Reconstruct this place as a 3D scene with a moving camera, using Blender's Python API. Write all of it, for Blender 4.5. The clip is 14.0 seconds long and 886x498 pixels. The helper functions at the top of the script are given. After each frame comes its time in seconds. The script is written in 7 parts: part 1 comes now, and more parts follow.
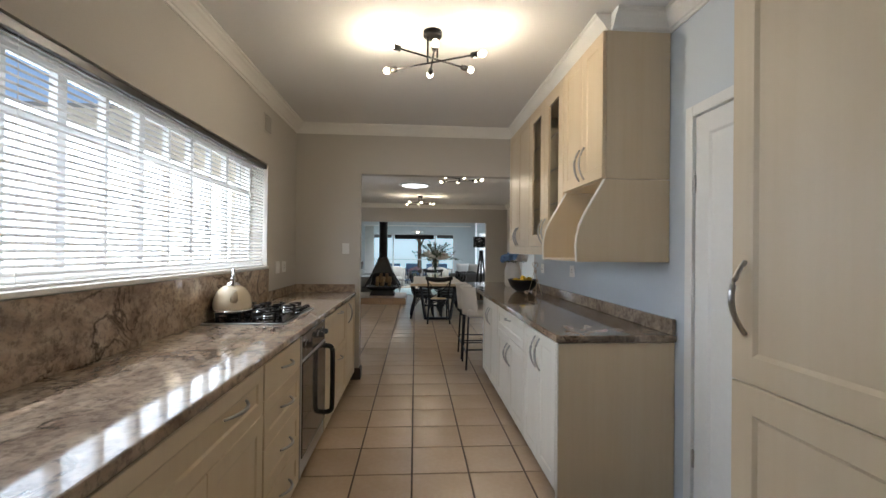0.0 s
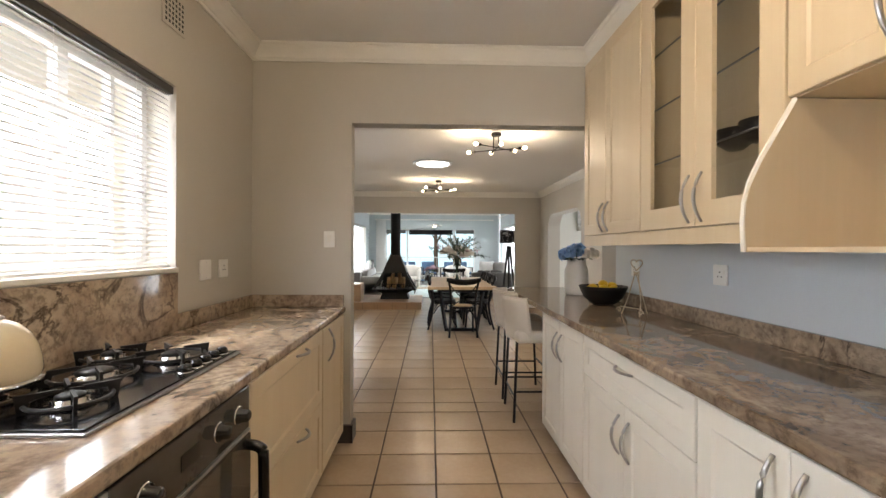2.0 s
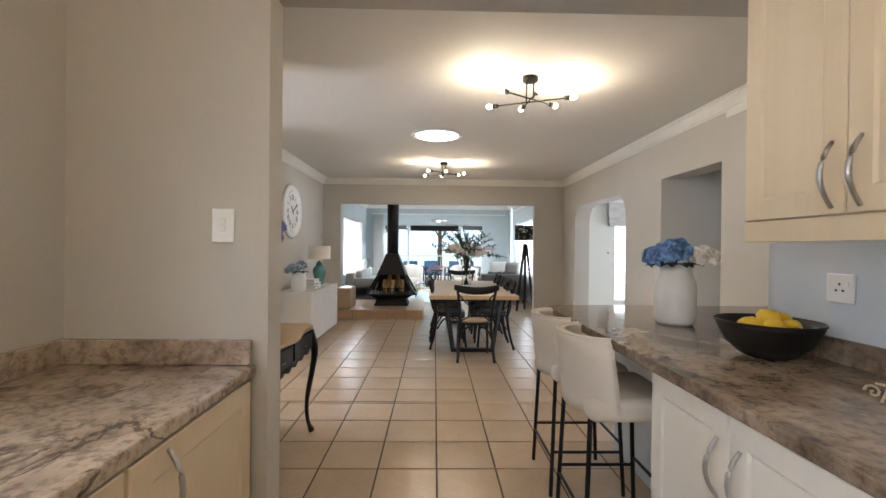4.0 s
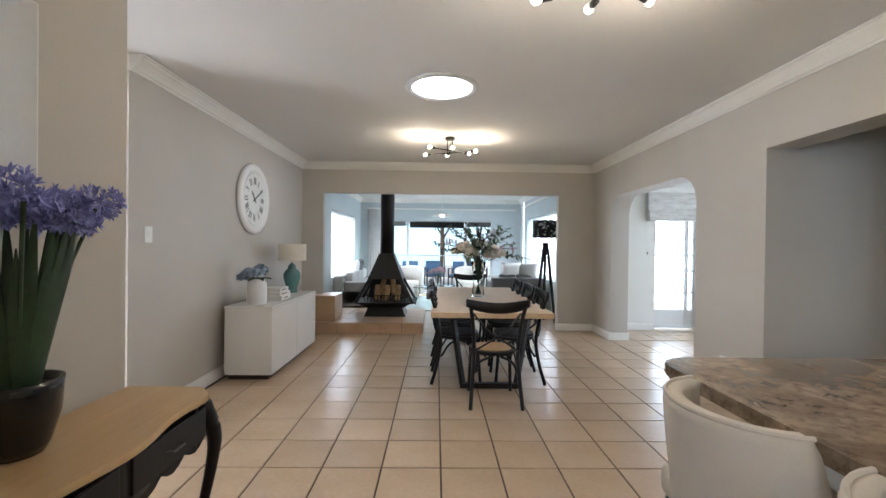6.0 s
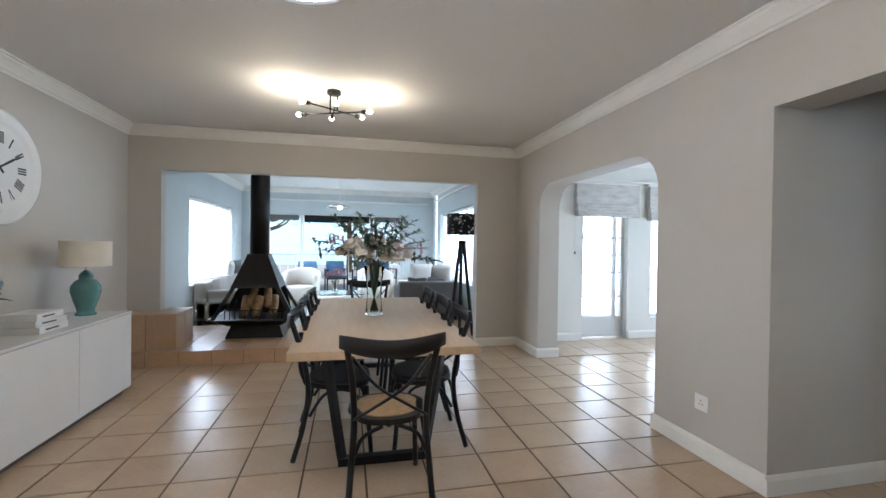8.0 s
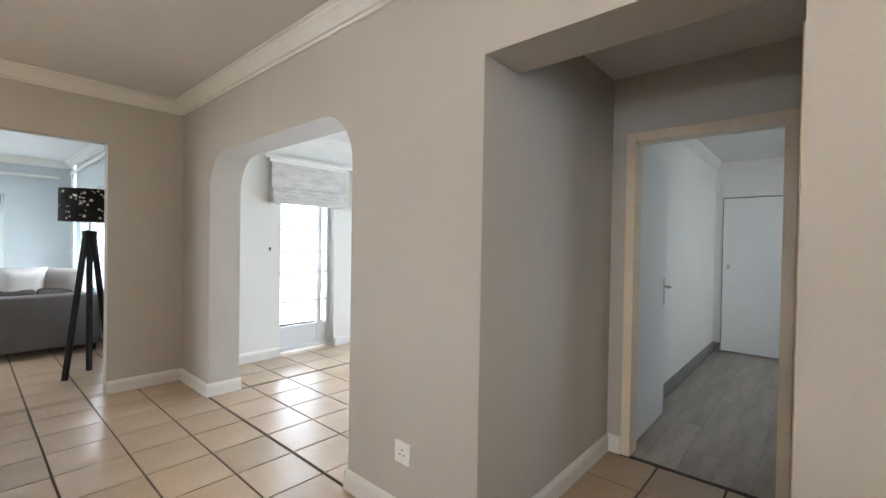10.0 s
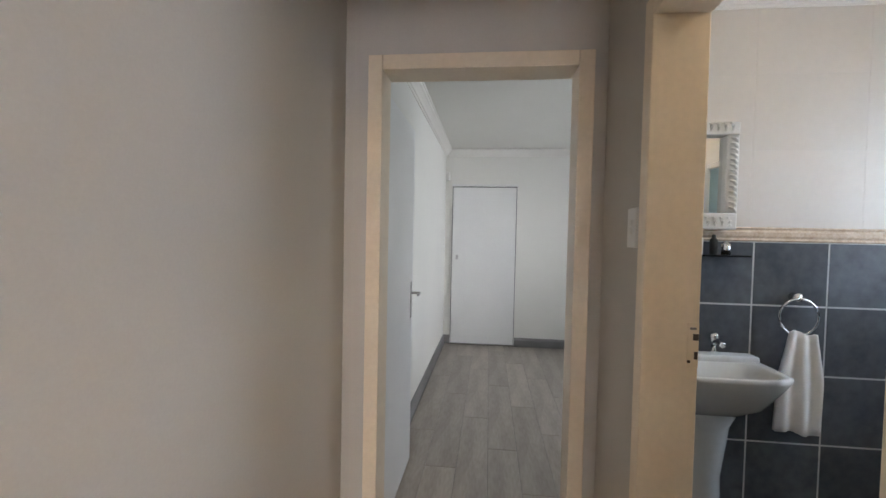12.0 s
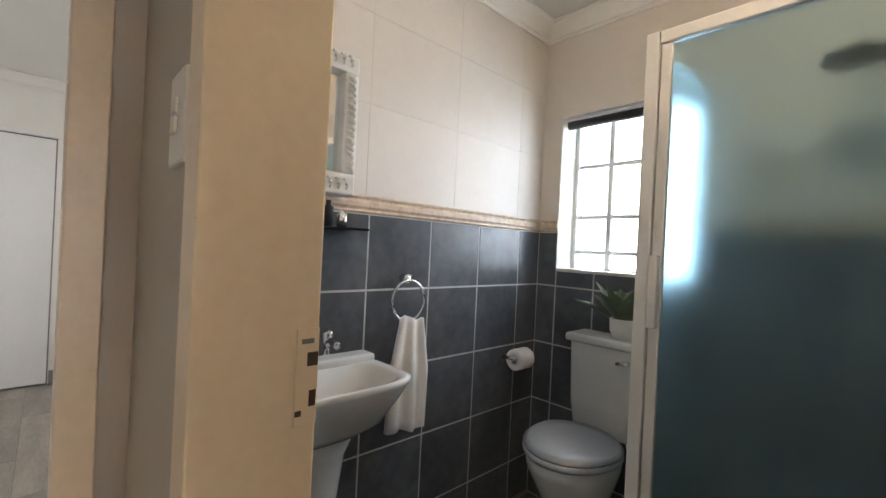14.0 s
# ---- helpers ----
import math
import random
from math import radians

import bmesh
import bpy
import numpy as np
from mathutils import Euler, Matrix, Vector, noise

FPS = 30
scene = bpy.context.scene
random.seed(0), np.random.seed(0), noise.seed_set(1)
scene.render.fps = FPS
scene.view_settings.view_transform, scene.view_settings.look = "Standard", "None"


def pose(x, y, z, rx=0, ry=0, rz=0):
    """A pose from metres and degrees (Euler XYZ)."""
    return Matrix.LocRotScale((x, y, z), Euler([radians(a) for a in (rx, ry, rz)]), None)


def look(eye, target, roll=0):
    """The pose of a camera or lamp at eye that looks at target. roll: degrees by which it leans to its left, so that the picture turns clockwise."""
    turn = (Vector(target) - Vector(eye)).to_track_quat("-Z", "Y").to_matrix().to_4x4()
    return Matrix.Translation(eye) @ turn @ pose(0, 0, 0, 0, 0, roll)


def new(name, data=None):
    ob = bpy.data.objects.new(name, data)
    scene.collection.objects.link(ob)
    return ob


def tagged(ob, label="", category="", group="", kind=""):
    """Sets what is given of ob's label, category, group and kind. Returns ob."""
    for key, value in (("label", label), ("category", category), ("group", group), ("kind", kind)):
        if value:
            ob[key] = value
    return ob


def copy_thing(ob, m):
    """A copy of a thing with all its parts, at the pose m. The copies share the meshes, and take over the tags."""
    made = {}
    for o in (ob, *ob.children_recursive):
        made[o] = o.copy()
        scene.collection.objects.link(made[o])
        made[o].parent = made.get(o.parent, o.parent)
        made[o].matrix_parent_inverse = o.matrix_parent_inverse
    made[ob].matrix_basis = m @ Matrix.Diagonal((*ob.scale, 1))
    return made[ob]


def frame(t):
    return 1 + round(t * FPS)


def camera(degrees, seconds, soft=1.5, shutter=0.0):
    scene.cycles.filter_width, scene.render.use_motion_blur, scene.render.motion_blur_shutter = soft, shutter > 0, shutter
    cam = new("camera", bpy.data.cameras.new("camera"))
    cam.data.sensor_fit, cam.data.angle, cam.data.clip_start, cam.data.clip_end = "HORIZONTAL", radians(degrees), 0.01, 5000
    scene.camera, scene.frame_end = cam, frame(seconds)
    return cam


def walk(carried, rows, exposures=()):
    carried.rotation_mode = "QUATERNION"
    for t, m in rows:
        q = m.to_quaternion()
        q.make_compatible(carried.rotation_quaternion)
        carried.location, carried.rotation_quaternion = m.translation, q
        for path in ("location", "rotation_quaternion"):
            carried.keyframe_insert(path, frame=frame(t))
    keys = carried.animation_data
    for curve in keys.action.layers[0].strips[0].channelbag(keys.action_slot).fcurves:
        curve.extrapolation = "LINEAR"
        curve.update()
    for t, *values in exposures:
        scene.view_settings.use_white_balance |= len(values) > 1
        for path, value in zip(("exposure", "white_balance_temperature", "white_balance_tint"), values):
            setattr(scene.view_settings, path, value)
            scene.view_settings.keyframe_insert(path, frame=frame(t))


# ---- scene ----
cam = camera(92.6, 14.0)
PATH = [
    (0, (0.006, -0.475, 1.403), (0.137, 1.52, 1.413), 0.6),
    (0.5, (0.005, 0.073, 1.408), (0.104, 2.071, 1.409), 0.6),
    (1, (0.003, 0.439, 1.377), (0.076, 2.437, 1.374), 0.4),
    (1.5, (0.003, 0.777, 1.376), (0.069, 2.776, 1.374), 0.3),
    (2, (-0.039, 1.2, 1.356), (0.02, 3.199, 1.356), 0.3),
    (2.5, (-0.047, 1.59, 1.329), (0.008, 3.589, 1.331), 0.1),
    (3, (-0.044, 1.979, 1.358), (0.007, 3.978, 1.356), 0.3),
    (5.5, (-0.009, 3.806, 1.349), (0.025, 5.805, 1.335), 0.7),
    (6, (-0.043, 4.173, 1.352), (-0.011, 6.172, 1.337), 0.7),
    (6.5, (-0.044, 4.507, 1.342), (-0.005, 6.507, 1.327), 0.7),
    (7, (0.024, 4.911, 1.352), (0.093, 6.909, 1.329), 0.7),
    (7.5, (0.117, 5.257, 1.355), (0.304, 7.248, 1.333), 0.6),
    (8, (0.248, 5.546, 1.359), (0.683, 7.498, 1.34), 0.8),
    (8.5, (0.384, 5.799, 1.345), (1.11, 7.662, 1.327), 1.0),
    (9, (0.545, 6.008, 1.34), (1.538, 7.744, 1.327), 1.2),
    (9.2, (0.644, 6.081, 1.335), (1.755, 7.744, 1.322), 1.3),
    (11.3, (1.912, 6.783, 1.417), (3.784, 7.486, 1.359), 1.0),
    (11.5, (2.034, 6.812, 1.417), (3.942, 7.409, 1.357), 1.3),
    (12, (2.329, 6.841, 1.399), (4.316, 7.058, 1.336), 1.2),
    (12.5, (2.567, 6.818, 1.357), (4.55, 6.556, 1.315), 2.0),
    (13, (2.755, 6.775, 1.341), (4.62, 6.054, 1.31), 2.3),
    (13.5, (2.907, 6.672, 1.317), (4.574, 5.567, 1.298), 2.6),
    (14, (3.01, 6.541, 1.291), (4.472, 5.176, 1.286), 2.8),
]
EXPOSURES = [(0, -0.28, 6050, 10), (1.0, 0.08, 6600, 12), (2.0, 0.36, 6750, 13), (3.2, 0.52, 6350, 13), (5.3, 0.62, 6100, 12), (7, 0.50, 5600, 10), (9.2, 0.62, 5800, 10), (11.3, 1.02, 6650, 17), (12, 1.18, 6350, 17), (13, 1.15, 6050, 15), (13.5, 1.28, 6850, 18), (14, 1.3, 7000, 19)]
walk(cam, [(t, look(eye, target, roll)) for t, eye, target, roll in PATH], EXPOSURES)

# ---- daylight, sun and exposure ----
world = bpy.data.worlds.new("world")
scene.world = world
world.use_nodes = True
wn = world.node_tree.nodes
sky = wn.new("ShaderNodeTexSky")
sky.sky_type = "NISHITA"
sky.sun_disc = False
sky.sun_elevation = radians(58.7)
sky.sun_rotation = radians(258.7)
world.node_tree.links.new(sky.outputs[0], wn["Background"].inputs[0])
wn["Background"].inputs[1].default_value = 0.15

sun = new("sun", bpy.data.lights.new("sun", "SUN"))
sun.data.energy = 5.0
sun.data.angle = radians(0.5)
sun.data.color = (1.0, 0.95, 0.86)
sun.matrix_world = look((0, 0, 0), (1.0, 0.2, -1.68))


def window_light(name, eye, target, w, h, watts, color=(0.86, 0.93, 1.0)):
    """Daylight that comes in through a window's opening."""
    lamp = bpy.data.lights.new(name, "AREA")
    lamp.shape, lamp.size, lamp.size_y, lamp.energy, lamp.color = "RECTANGLE", w, h, watts, color
    ob = new(name, lamp)
    ob.matrix_world = look(eye, target)
    return ob


window_light("daylight_kitchen", (-2.05, 1.96, 2.62), (-0.9, 1.96, 0.95), 2.4, 0.5, 32)
window_light("daylight_kitchen_low", (-1.57, 1.35, 1.62), (0.5, 1.35, 1.6), 3.8, 0.70, 62)
window_light("daylight_hall", (-4.74, 5.75, 1.28), (-2, 5.9, 1.1), 1.9, 0.76, 46, (0.95, 0.97, 1.0))
window_light("daylight_living_back", (0.0, 16.78, 2.25), (0, 15.0, 1.2), 3.1, 0.26, 145, (0.72, 0.91, 1.0))
window_light("daylight_living_west", (-2.48, 14.15, 1.36), (0, 14.1, 1.2), 2.4, 1.4, 78)
window_light("daylight_living_east", (2.63, 13.95, 1.36), (0, 14.0, 1.2), 2.6, 1.4, 78)
window_light("daylight_sunroom", (4.75, 11.44, 1.15), (4.5, 8, 0.8), 2.5, 1.75, 42, (0.78, 0.89, 1.0))
# fill lamp added to brighten the sunroom walls, behind an unseen window
window_light("daylight_sunroom_east", (6.56, 9.2, 1.3), (4, 9.2, 1.1), 2.4, 1.5, 60, (0.78, 0.89, 1.0))
window_light("daylight_bathroom", (3.91, 4.33, 1.6), (3.75, 6, 1.3), 0.64, 0.8, 7, (0.62, 0.82, 1.0))
# bedroom fill lamp; the window it shines through is assumed, out of view
window_light("daylight_bedroom", (6.0, 4.56, 1.5), (6.0, 7, 1.2), 1.8, 1.2, 8.5, (0.84, 0.93, 1.0))


def bulb_light(name, x, y, z, watts):
    lamp = bpy.data.lights.new(name, "POINT")
    lamp.energy, lamp.color, lamp.shadow_soft_size = watts, (1.0, 0.82, 0.58), 0.05
    new(name, lamp).location = (x, y, z)


bulb_light("bulb_kitchen_a", -0.17, 2.22, 2.54, 14)
bulb_light("bulb_kitchen_b", 0.37, 2.06, 2.54, 14)
bulb_light("bulb_bar_a", 0.42, 5.90, 2.45, 10.5)
bulb_light("bulb_bar_b", 1.02, 6.04, 2.45, 9.5)
bulb_light("bulb_bathroom", 3.15, 5.55, 2.38, 2.7)
bulb_light("bulb_dining_a", -0.19, 9.30, 2.45, 9)
bulb_light("bulb_dining_b", 0.43, 9.35, 2.45, 9)


def backdrop(name, eye, target, w, h, strength, color=(1.0, 0.98, 0.94)):
    """A plain bright distance outside a window."""
    b = bmesh.new()
    bmesh.ops.create_grid(b, x_segments=1, y_segments=1, size=0.5)
    me = bpy.data.meshes.new(name)
    b.to_mesh(me)
    b.free()
    m = bpy.data.materials.new(name)
    m.use_nodes = True
    n = m.node_tree.nodes["Principled BSDF"]
    n.inputs["Base Color"].default_value = (*color, 1)
    n.inputs["Emission Color"].default_value = (*color, 1)
    n.inputs["Emission Strength"].default_value = strength
    me.materials.append(m)
    ob = tagged(new(name, me), "plain bright distance outside a window", "backdrop", kind="structure")
    ob.matrix_world = look(eye, target) @ Matrix.Diagonal((w, h, 1, 1))
    return ob


backdrop("backdrop_yard", (-6.5, 1.5, 1.4), (0, 1.5, 1.4), 16, 3.0, 2.1, (0.95, 0.97, 1.0))
backdrop("backdrop_west_garden", (-8.5, 14.5, 1.6), (0, 14.5, 1.6), 9, 4.0, 2.2, (0.86, 0.95, 1.0))
backdrop("backdrop_east_garden", (10.5, 14.5, 1.6), (0, 14.5, 1.6), 9, 4.0, 2.2, (0.86, 0.95, 1.0))
backdrop("backdrop_sunroom_garden", (5.5, 15.0, 1.2), (4.2, 9, 1.2), 6.5, 3.2, 1.3, (0.95, 0.98, 1.0))
backdrop("backdrop_bathroom", (3.9, 2.2, 1.8), (3.9, 6, 1.8), 3.2, 3.0, 2.0, (0.96, 0.98, 1.0))
backdrop("backdrop_distance", (0, 36, 3.0), (0, 0, 3.0), 90, 7.0, 0.42, (0.76, 0.94, 1.0))

# ---- materials ----


def mat(name, color, rough=0.6, metal=0.0, vary=0.06, scale=3.0, fine=60.0, bump=0.05, stretch=(1, 1, 1), spec=0.5,
        color2=None, detail=5.0, coat=0.0):
    """A surface with a base colour that varies at two scales and a fine relief."""
    m = bpy.data.materials.new(name)
    m.use_nodes = True
    nt = m.node_tree
    n, l = nt.nodes, nt.links
    b = n["Principled BSDF"]
    b.inputs["Roughness"].default_value = rough
    b.inputs["Metallic"].default_value = metal
    b.inputs["Specular IOR Level"].default_value = spec
    b.inputs["Coat Weight"].default_value = coat
    b.inputs["Coat Roughness"].default_value = 0.08
    tc = n.new("ShaderNodeTexCoord")
    mp = n.new("ShaderNodeMapping")
    mp.inputs["Scale"].default_value = stretch
    l.new(tc.outputs["Object"], mp.inputs[0])
    big = n.new("ShaderNodeTexNoise")
    big.inputs["Scale"].default_value = scale
    big.inputs["Detail"].default_value = detail
    small = n.new("ShaderNodeTexNoise")
    small.inputs["Scale"].default_value = fine
    small.inputs["Detail"].default_value = 3
    l.new(mp.outputs[0], big.inputs["Vector"])
    l.new(mp.outputs[0], small.inputs["Vector"])
    add = n.new("ShaderNodeMath")
    add.operation = "MULTIPLY_ADD"
    add.inputs[1].default_value = 0.35
    l.new(small.outputs[0], add.inputs[0])
    mul = n.new("ShaderNodeMath")
    mul.operation = "MULTIPLY"
    mul.inputs[1].default_value = 0.65
    l.new(big.outputs[0], mul.inputs[0])
    l.new(mul.outputs[0], add.inputs[2])
    ramp = n.new("ShaderNodeValToRGB")
    c2 = color2 or tuple(min(1, c * (1 + vary)) for c in color)
    c1 = color if color2 else tuple(c * (1 - vary) for c in color)
    ramp.color_ramp.elements[0].position, ramp.color_ramp.elements[1].position = 0.35, 0.65
    ramp.color_ramp.elements[0].color = (*c1, 1)
    ramp.color_ramp.elements[1].color = (*c2, 1)
    l.new(add.outputs[0], ramp.inputs[0])
    l.new(ramp.outputs[0], b.inputs["Base Color"])
    if bump:
        bp = n.new("ShaderNodeBump")
        bp.inputs["Strength"].default_value = bump
        bp.inputs["Distance"].default_value = 0.01
        l.new(add.outputs[0], bp.inputs["Height"])
        l.new(bp.outputs[0], b.inputs["Normal"])
    return m


def piece_vary(m, amount=0.12):
    """Lets the pieces of one kind differ in brightness, piece by piece."""
    nt = m.node_tree
    n, l = nt.nodes, nt.links
    b = n["Principled BSDF"]
    src = b.inputs["Base Color"].links[0].from_socket
    info = n.new("ShaderNodeObjectInfo")
    mr = n.new("ShaderNodeMapRange")
    mr.inputs["To Min"].default_value, mr.inputs["To Max"].default_value = 1 - amount, 1 + amount
    l.new(info.outputs["Random"], mr.inputs["Value"])
    hsv = n.new("ShaderNodeHueSaturation")
    l.new(mr.outputs[0], hsv.inputs["Value"])
    l.new(src, hsv.inputs["Color"])
    l.new(hsv.outputs[0], b.inputs["Base Color"])
    return m


def emit(name, color, strength):
    m = bpy.data.materials.new(name)
    m.use_nodes = True
    b = m.node_tree.nodes["Principled BSDF"]
    b.inputs["Base Color"].default_value = (*color, 1)
    b.inputs["Emission Color"].default_value = (*color, 1)
    b.inputs["Emission Strength"].default_value = strength
    return m


def glass(name, color=(1, 1, 1), rough=0.0, ior=1.45):
    m = bpy.data.materials.new(name)
    m.use_nodes = True
    b = m.node_tree.nodes["Principled BSDF"]
    b.inputs["Base Color"].default_value = (*color, 1)
    b.inputs["Roughness"].default_value = rough
    b.inputs["Transmission Weight"].default_value = 1.0
    b.inputs["IOR"].default_value = ior
    return m


def granite(name, dark, mid, light, vein, rough=0.07):
    """Polished stone: soft drifting clouds of two browns, thin broken dark veins and small crystals."""
    m = bpy.data.materials.new(name)
    m.use_nodes = True
    n, l = m.node_tree.nodes, m.node_tree.links
    b = n["Principled BSDF"]
    tc = n.new("ShaderNodeTexCoord")
    mp = n.new("ShaderNodeMapping")
    mp.inputs["Rotation"].default_value = (0.25, 0.3, 0.55)
    mp.inputs["Scale"].default_value = (2.5, 2.0, 2.5)
    l.new(tc.outputs["Object"], mp.inputs[0])

    def field(scale, detail, rough_, twist, src):
        t = n.new("ShaderNodeTexNoise")
        for key, v in (("Scale", scale), ("Detail", detail), ("Roughness", rough_), ("Distortion", twist)):
            t.inputs[key].default_value = v
        l.new(src, t.inputs["Vector"])
        return t.outputs[0]

    def ramp(src, stops):
        r = n.new("ShaderNodeValToRGB")
        e = r.color_ramp.elements
        while len(e) < len(stops):
            e.new(0.5)
        for k, (p, c) in enumerate(stops):
            e[k].position, e[k].color = p, (*c, 1)
        l.new(src, r.inputs[0])
        return r.outputs[0]

    def blend(fac, a, c, kind="MIX"):
        x = n.new("ShaderNodeMixRGB")
        x.blend_type = kind
        l.new(fac, x.inputs[0])
        l.new(a, x.inputs[1])
        if isinstance(c, tuple):
            x.inputs[2].default_value = (*c, 1)
        else:
            l.new(c, x.inputs[2])
        return x.outputs[0]
    clouds = ramp(field(1.7, 9, 0.62, 0.9, mp.outputs[0]), [(0.34, dark), (0.47, mid), (0.60, light), (0.72, mid)])
    line = ramp(field(1.5, 7, 0.6, 1.2, mp.outputs[0]), [(0.47, (0, 0, 0)), (0.497, (1, 1, 1)), (0.503, (1, 1, 1)), (0.53, (0, 0, 0))])
    where = ramp(field(1.1, 3, 0.5, 0.3, mp.outputs[0]), [(0.50, (0, 0, 0)), (0.62, (0.85, 0.85, 0.85))])
    mask = n.new("ShaderNodeMixRGB")
    mask.blend_type = "MULTIPLY"
    mask.inputs[0].default_value = 1.0
    l.new(line, mask.inputs[1])
    l.new(where, mask.inputs[2])
    veined = blend(mask.outputs[0], clouds, vein)
    grains = ramp(field(34, 6, 0.7, 0.0, tc.outputs["Object"]), [(0.38, (0.50, 0.47, 0.45)), (0.50, (1, 1, 1)), (0.66, (1.18, 1.16, 1.12))])
    speck = n.new("ShaderNodeMixRGB")
    speck.blend_type = "MULTIPLY"
    speck.inputs[0].default_value = 0.8
    l.new(veined, speck.inputs[1])
    l.new(grains, speck.inputs[2])
    l.new(speck.outputs[0], b.inputs["Base Color"])
    b.inputs["Roughness"].default_value = rough
    return m


M_WALL = mat("painted_wall", (0.486, 0.456, 0.408), 0.75, vary=0.04, scale=1.2, fine=140, bump=0.05)
M_WALL_BLUE = mat("painted_wall_cool", (0.53, 0.575, 0.61), 0.7, vary=0.03, scale=1.2, fine=140, bump=0.05)
M_WALL_LIVING = mat("painted_wall_living", (0.50, 0.545, 0.555), 0.75, vary=0.04, scale=1.2, fine=140, bump=0.05)
M_WALL_WHITE = mat("painted_wall_white", (0.70, 0.69, 0.64), 0.75, vary=0.03, scale=1.2, fine=140, bump=0.05)
M_CEIL = mat("ceiling_paint", (0.71, 0.695, 0.67), 0.85, vary=0.03, scale=0.8, fine=120, bump=0.03)
M_TRIM = mat("white_trim", (0.74, 0.72, 0.67), 0.45, vary=0.03, scale=4, fine=80, bump=0.02)
M_TILE = piece_vary(mat("floor_tile", (0.43, 0.315, 0.21), 0.24, vary=0.10, scale=2.2, fine=30, bump=0.03, color2=(0.50, 0.38, 0.27)), 0.07)
M_GROUT = mat("dark_grout", (0.075, 0.05, 0.035), 0.9, vary=0.3, scale=6, fine=90, bump=0.2)
M_HEARTH = piece_vary(mat("hearth_tile", (0.42, 0.27, 0.16), 0.3, vary=0.1, scale=3, fine=30, bump=0.03, color2=(0.5, 0.34, 0.21)), 0.06)
M_CAB = mat("birch_laminate", (0.575, 0.46, 0.305), 0.38, vary=0.06, scale=0.9, fine=5, bump=0.0, stretch=(9, 9, 0.5), color2=(0.61, 0.50, 0.345))
M_CAB_WHITE = mat("cream_laminate", (0.76, 0.73, 0.655), 0.32, vary=0.02, scale=1.2, fine=26, bump=0.01, stretch=(9, 9, 0.6))
# door birch darkened to about 0.7: shade behind the glass put into its colour
M_CAB_SHADED = mat("shaded_birch_inside", (0.40, 0.33, 0.22), 0.5, vary=0.06, scale=2, fine=30, bump=0.02, stretch=(6, 6, 0.7))
M_PLINTH = mat("dark_plinth", (0.055, 0.038, 0.028), 0.5, vary=0.2, scale=5)
M_GRANITE_L = granite("brown_granite", (0.17, 0.12, 0.088), (0.30, 0.225, 0.165), (0.41, 0.33, 0.25), (0.05, 0.034, 0.024))
M_GRANITE_R = granite("grey_brown_granite", (0.12, 0.085, 0.06), (0.22, 0.165, 0.118), (0.33, 0.255, 0.185), (0.04, 0.028, 0.022))
M_STEEL = mat("brushed_steel", (0.44, 0.43, 0.42), 0.32, metal=1.0, vary=0.06, scale=4, fine=120, bump=0.01, stretch=(1, 12, 1))
M_CHROME = mat("chrome", (0.75, 0.75, 0.76), 0.08, metal=1.0, vary=0.03, scale=4, bump=0)
M_DARKSTEEL = mat("dark_steel", (0.12, 0.12, 0.12), 0.3, metal=0.8, vary=0.1, scale=5, bump=0.01)
M_BLACKGLOSS = mat("black_enamel", (0.008, 0.008, 0.009), 0.12, vary=0.2, scale=5, bump=0)
M_BLACK = mat("black_painted_metal", (0.010, 0.009, 0.009), 0.45, spec=0.3, vary=0.2, scale=8, fine=120, bump=0.03)
M_BLACKWOOD = mat("black_painted_wood", (0.009, 0.008, 0.008), 0.42, spec=0.28, vary=0.25, scale=6, fine=60, bump=0.05, stretch=(3, 3, 1))
M_OVENGLASS = mat("oven_glass", (0.05, 0.042, 0.036), 0.06, vary=0.1, scale=2, bump=0)
M_KETTLE = mat("kettle_enamel", (0.62, 0.52, 0.36), 0.12, vary=0.04, scale=4, bump=0, coat=0.6)
M_WHITEPL = mat("white_plastic", (0.74, 0.73, 0.70), 0.35, vary=0.02, scale=6, bump=0)
M_WHITEGLOSS = mat("white_gloss", (0.76, 0.75, 0.73), 0.15, vary=0.02, scale=3, bump=0)
M_CERAMIC = mat("white_ceramic", (0.72, 0.71, 0.69), 0.35, vary=0.03, scale=5, bump=0.01)
M_SANITARY = mat("sanitary_ware", (0.55, 0.56, 0.55), 0.12, vary=0.03, scale=3, bump=0)
M_SEAT = mat("grey_toilet_seat", (0.36, 0.39, 0.43), 0.25, vary=0.03, scale=3, bump=0)
M_OAK = mat("oak_tabletop", (0.50, 0.345, 0.205), 0.38, vary=0.1, scale=3, fine=22, bump=0.03, stretch=(7, 0.6, 7), color2=(0.58, 0.43, 0.28))
M_OAK2 = mat("console_top_wood", (0.44, 0.29, 0.14), 0.4, vary=0.1, scale=3, fine=22, bump=0.03, stretch=(7, 0.6, 7), color2=(0.52, 0.36, 0.19))
M_RATTAN = mat("woven_seat", (0.42, 0.27, 0.13), 0.6, vary=0.2, scale=30, fine=160, bump=0.3)
M_PAD = mat("dark_seat_pad", (0.020, 0.019, 0.019), 0.75, vary=0.2, scale=8, fine=200, bump=0.1)
M_BOUCLE = mat("cream_upholstery", (0.66, 0.61, 0.54), 0.9, vary=0.05, scale=6, fine=260, bump=0.25)
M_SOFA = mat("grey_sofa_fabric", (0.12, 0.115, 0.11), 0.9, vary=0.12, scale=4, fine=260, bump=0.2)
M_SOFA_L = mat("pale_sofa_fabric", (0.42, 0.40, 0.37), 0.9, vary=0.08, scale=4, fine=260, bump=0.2)
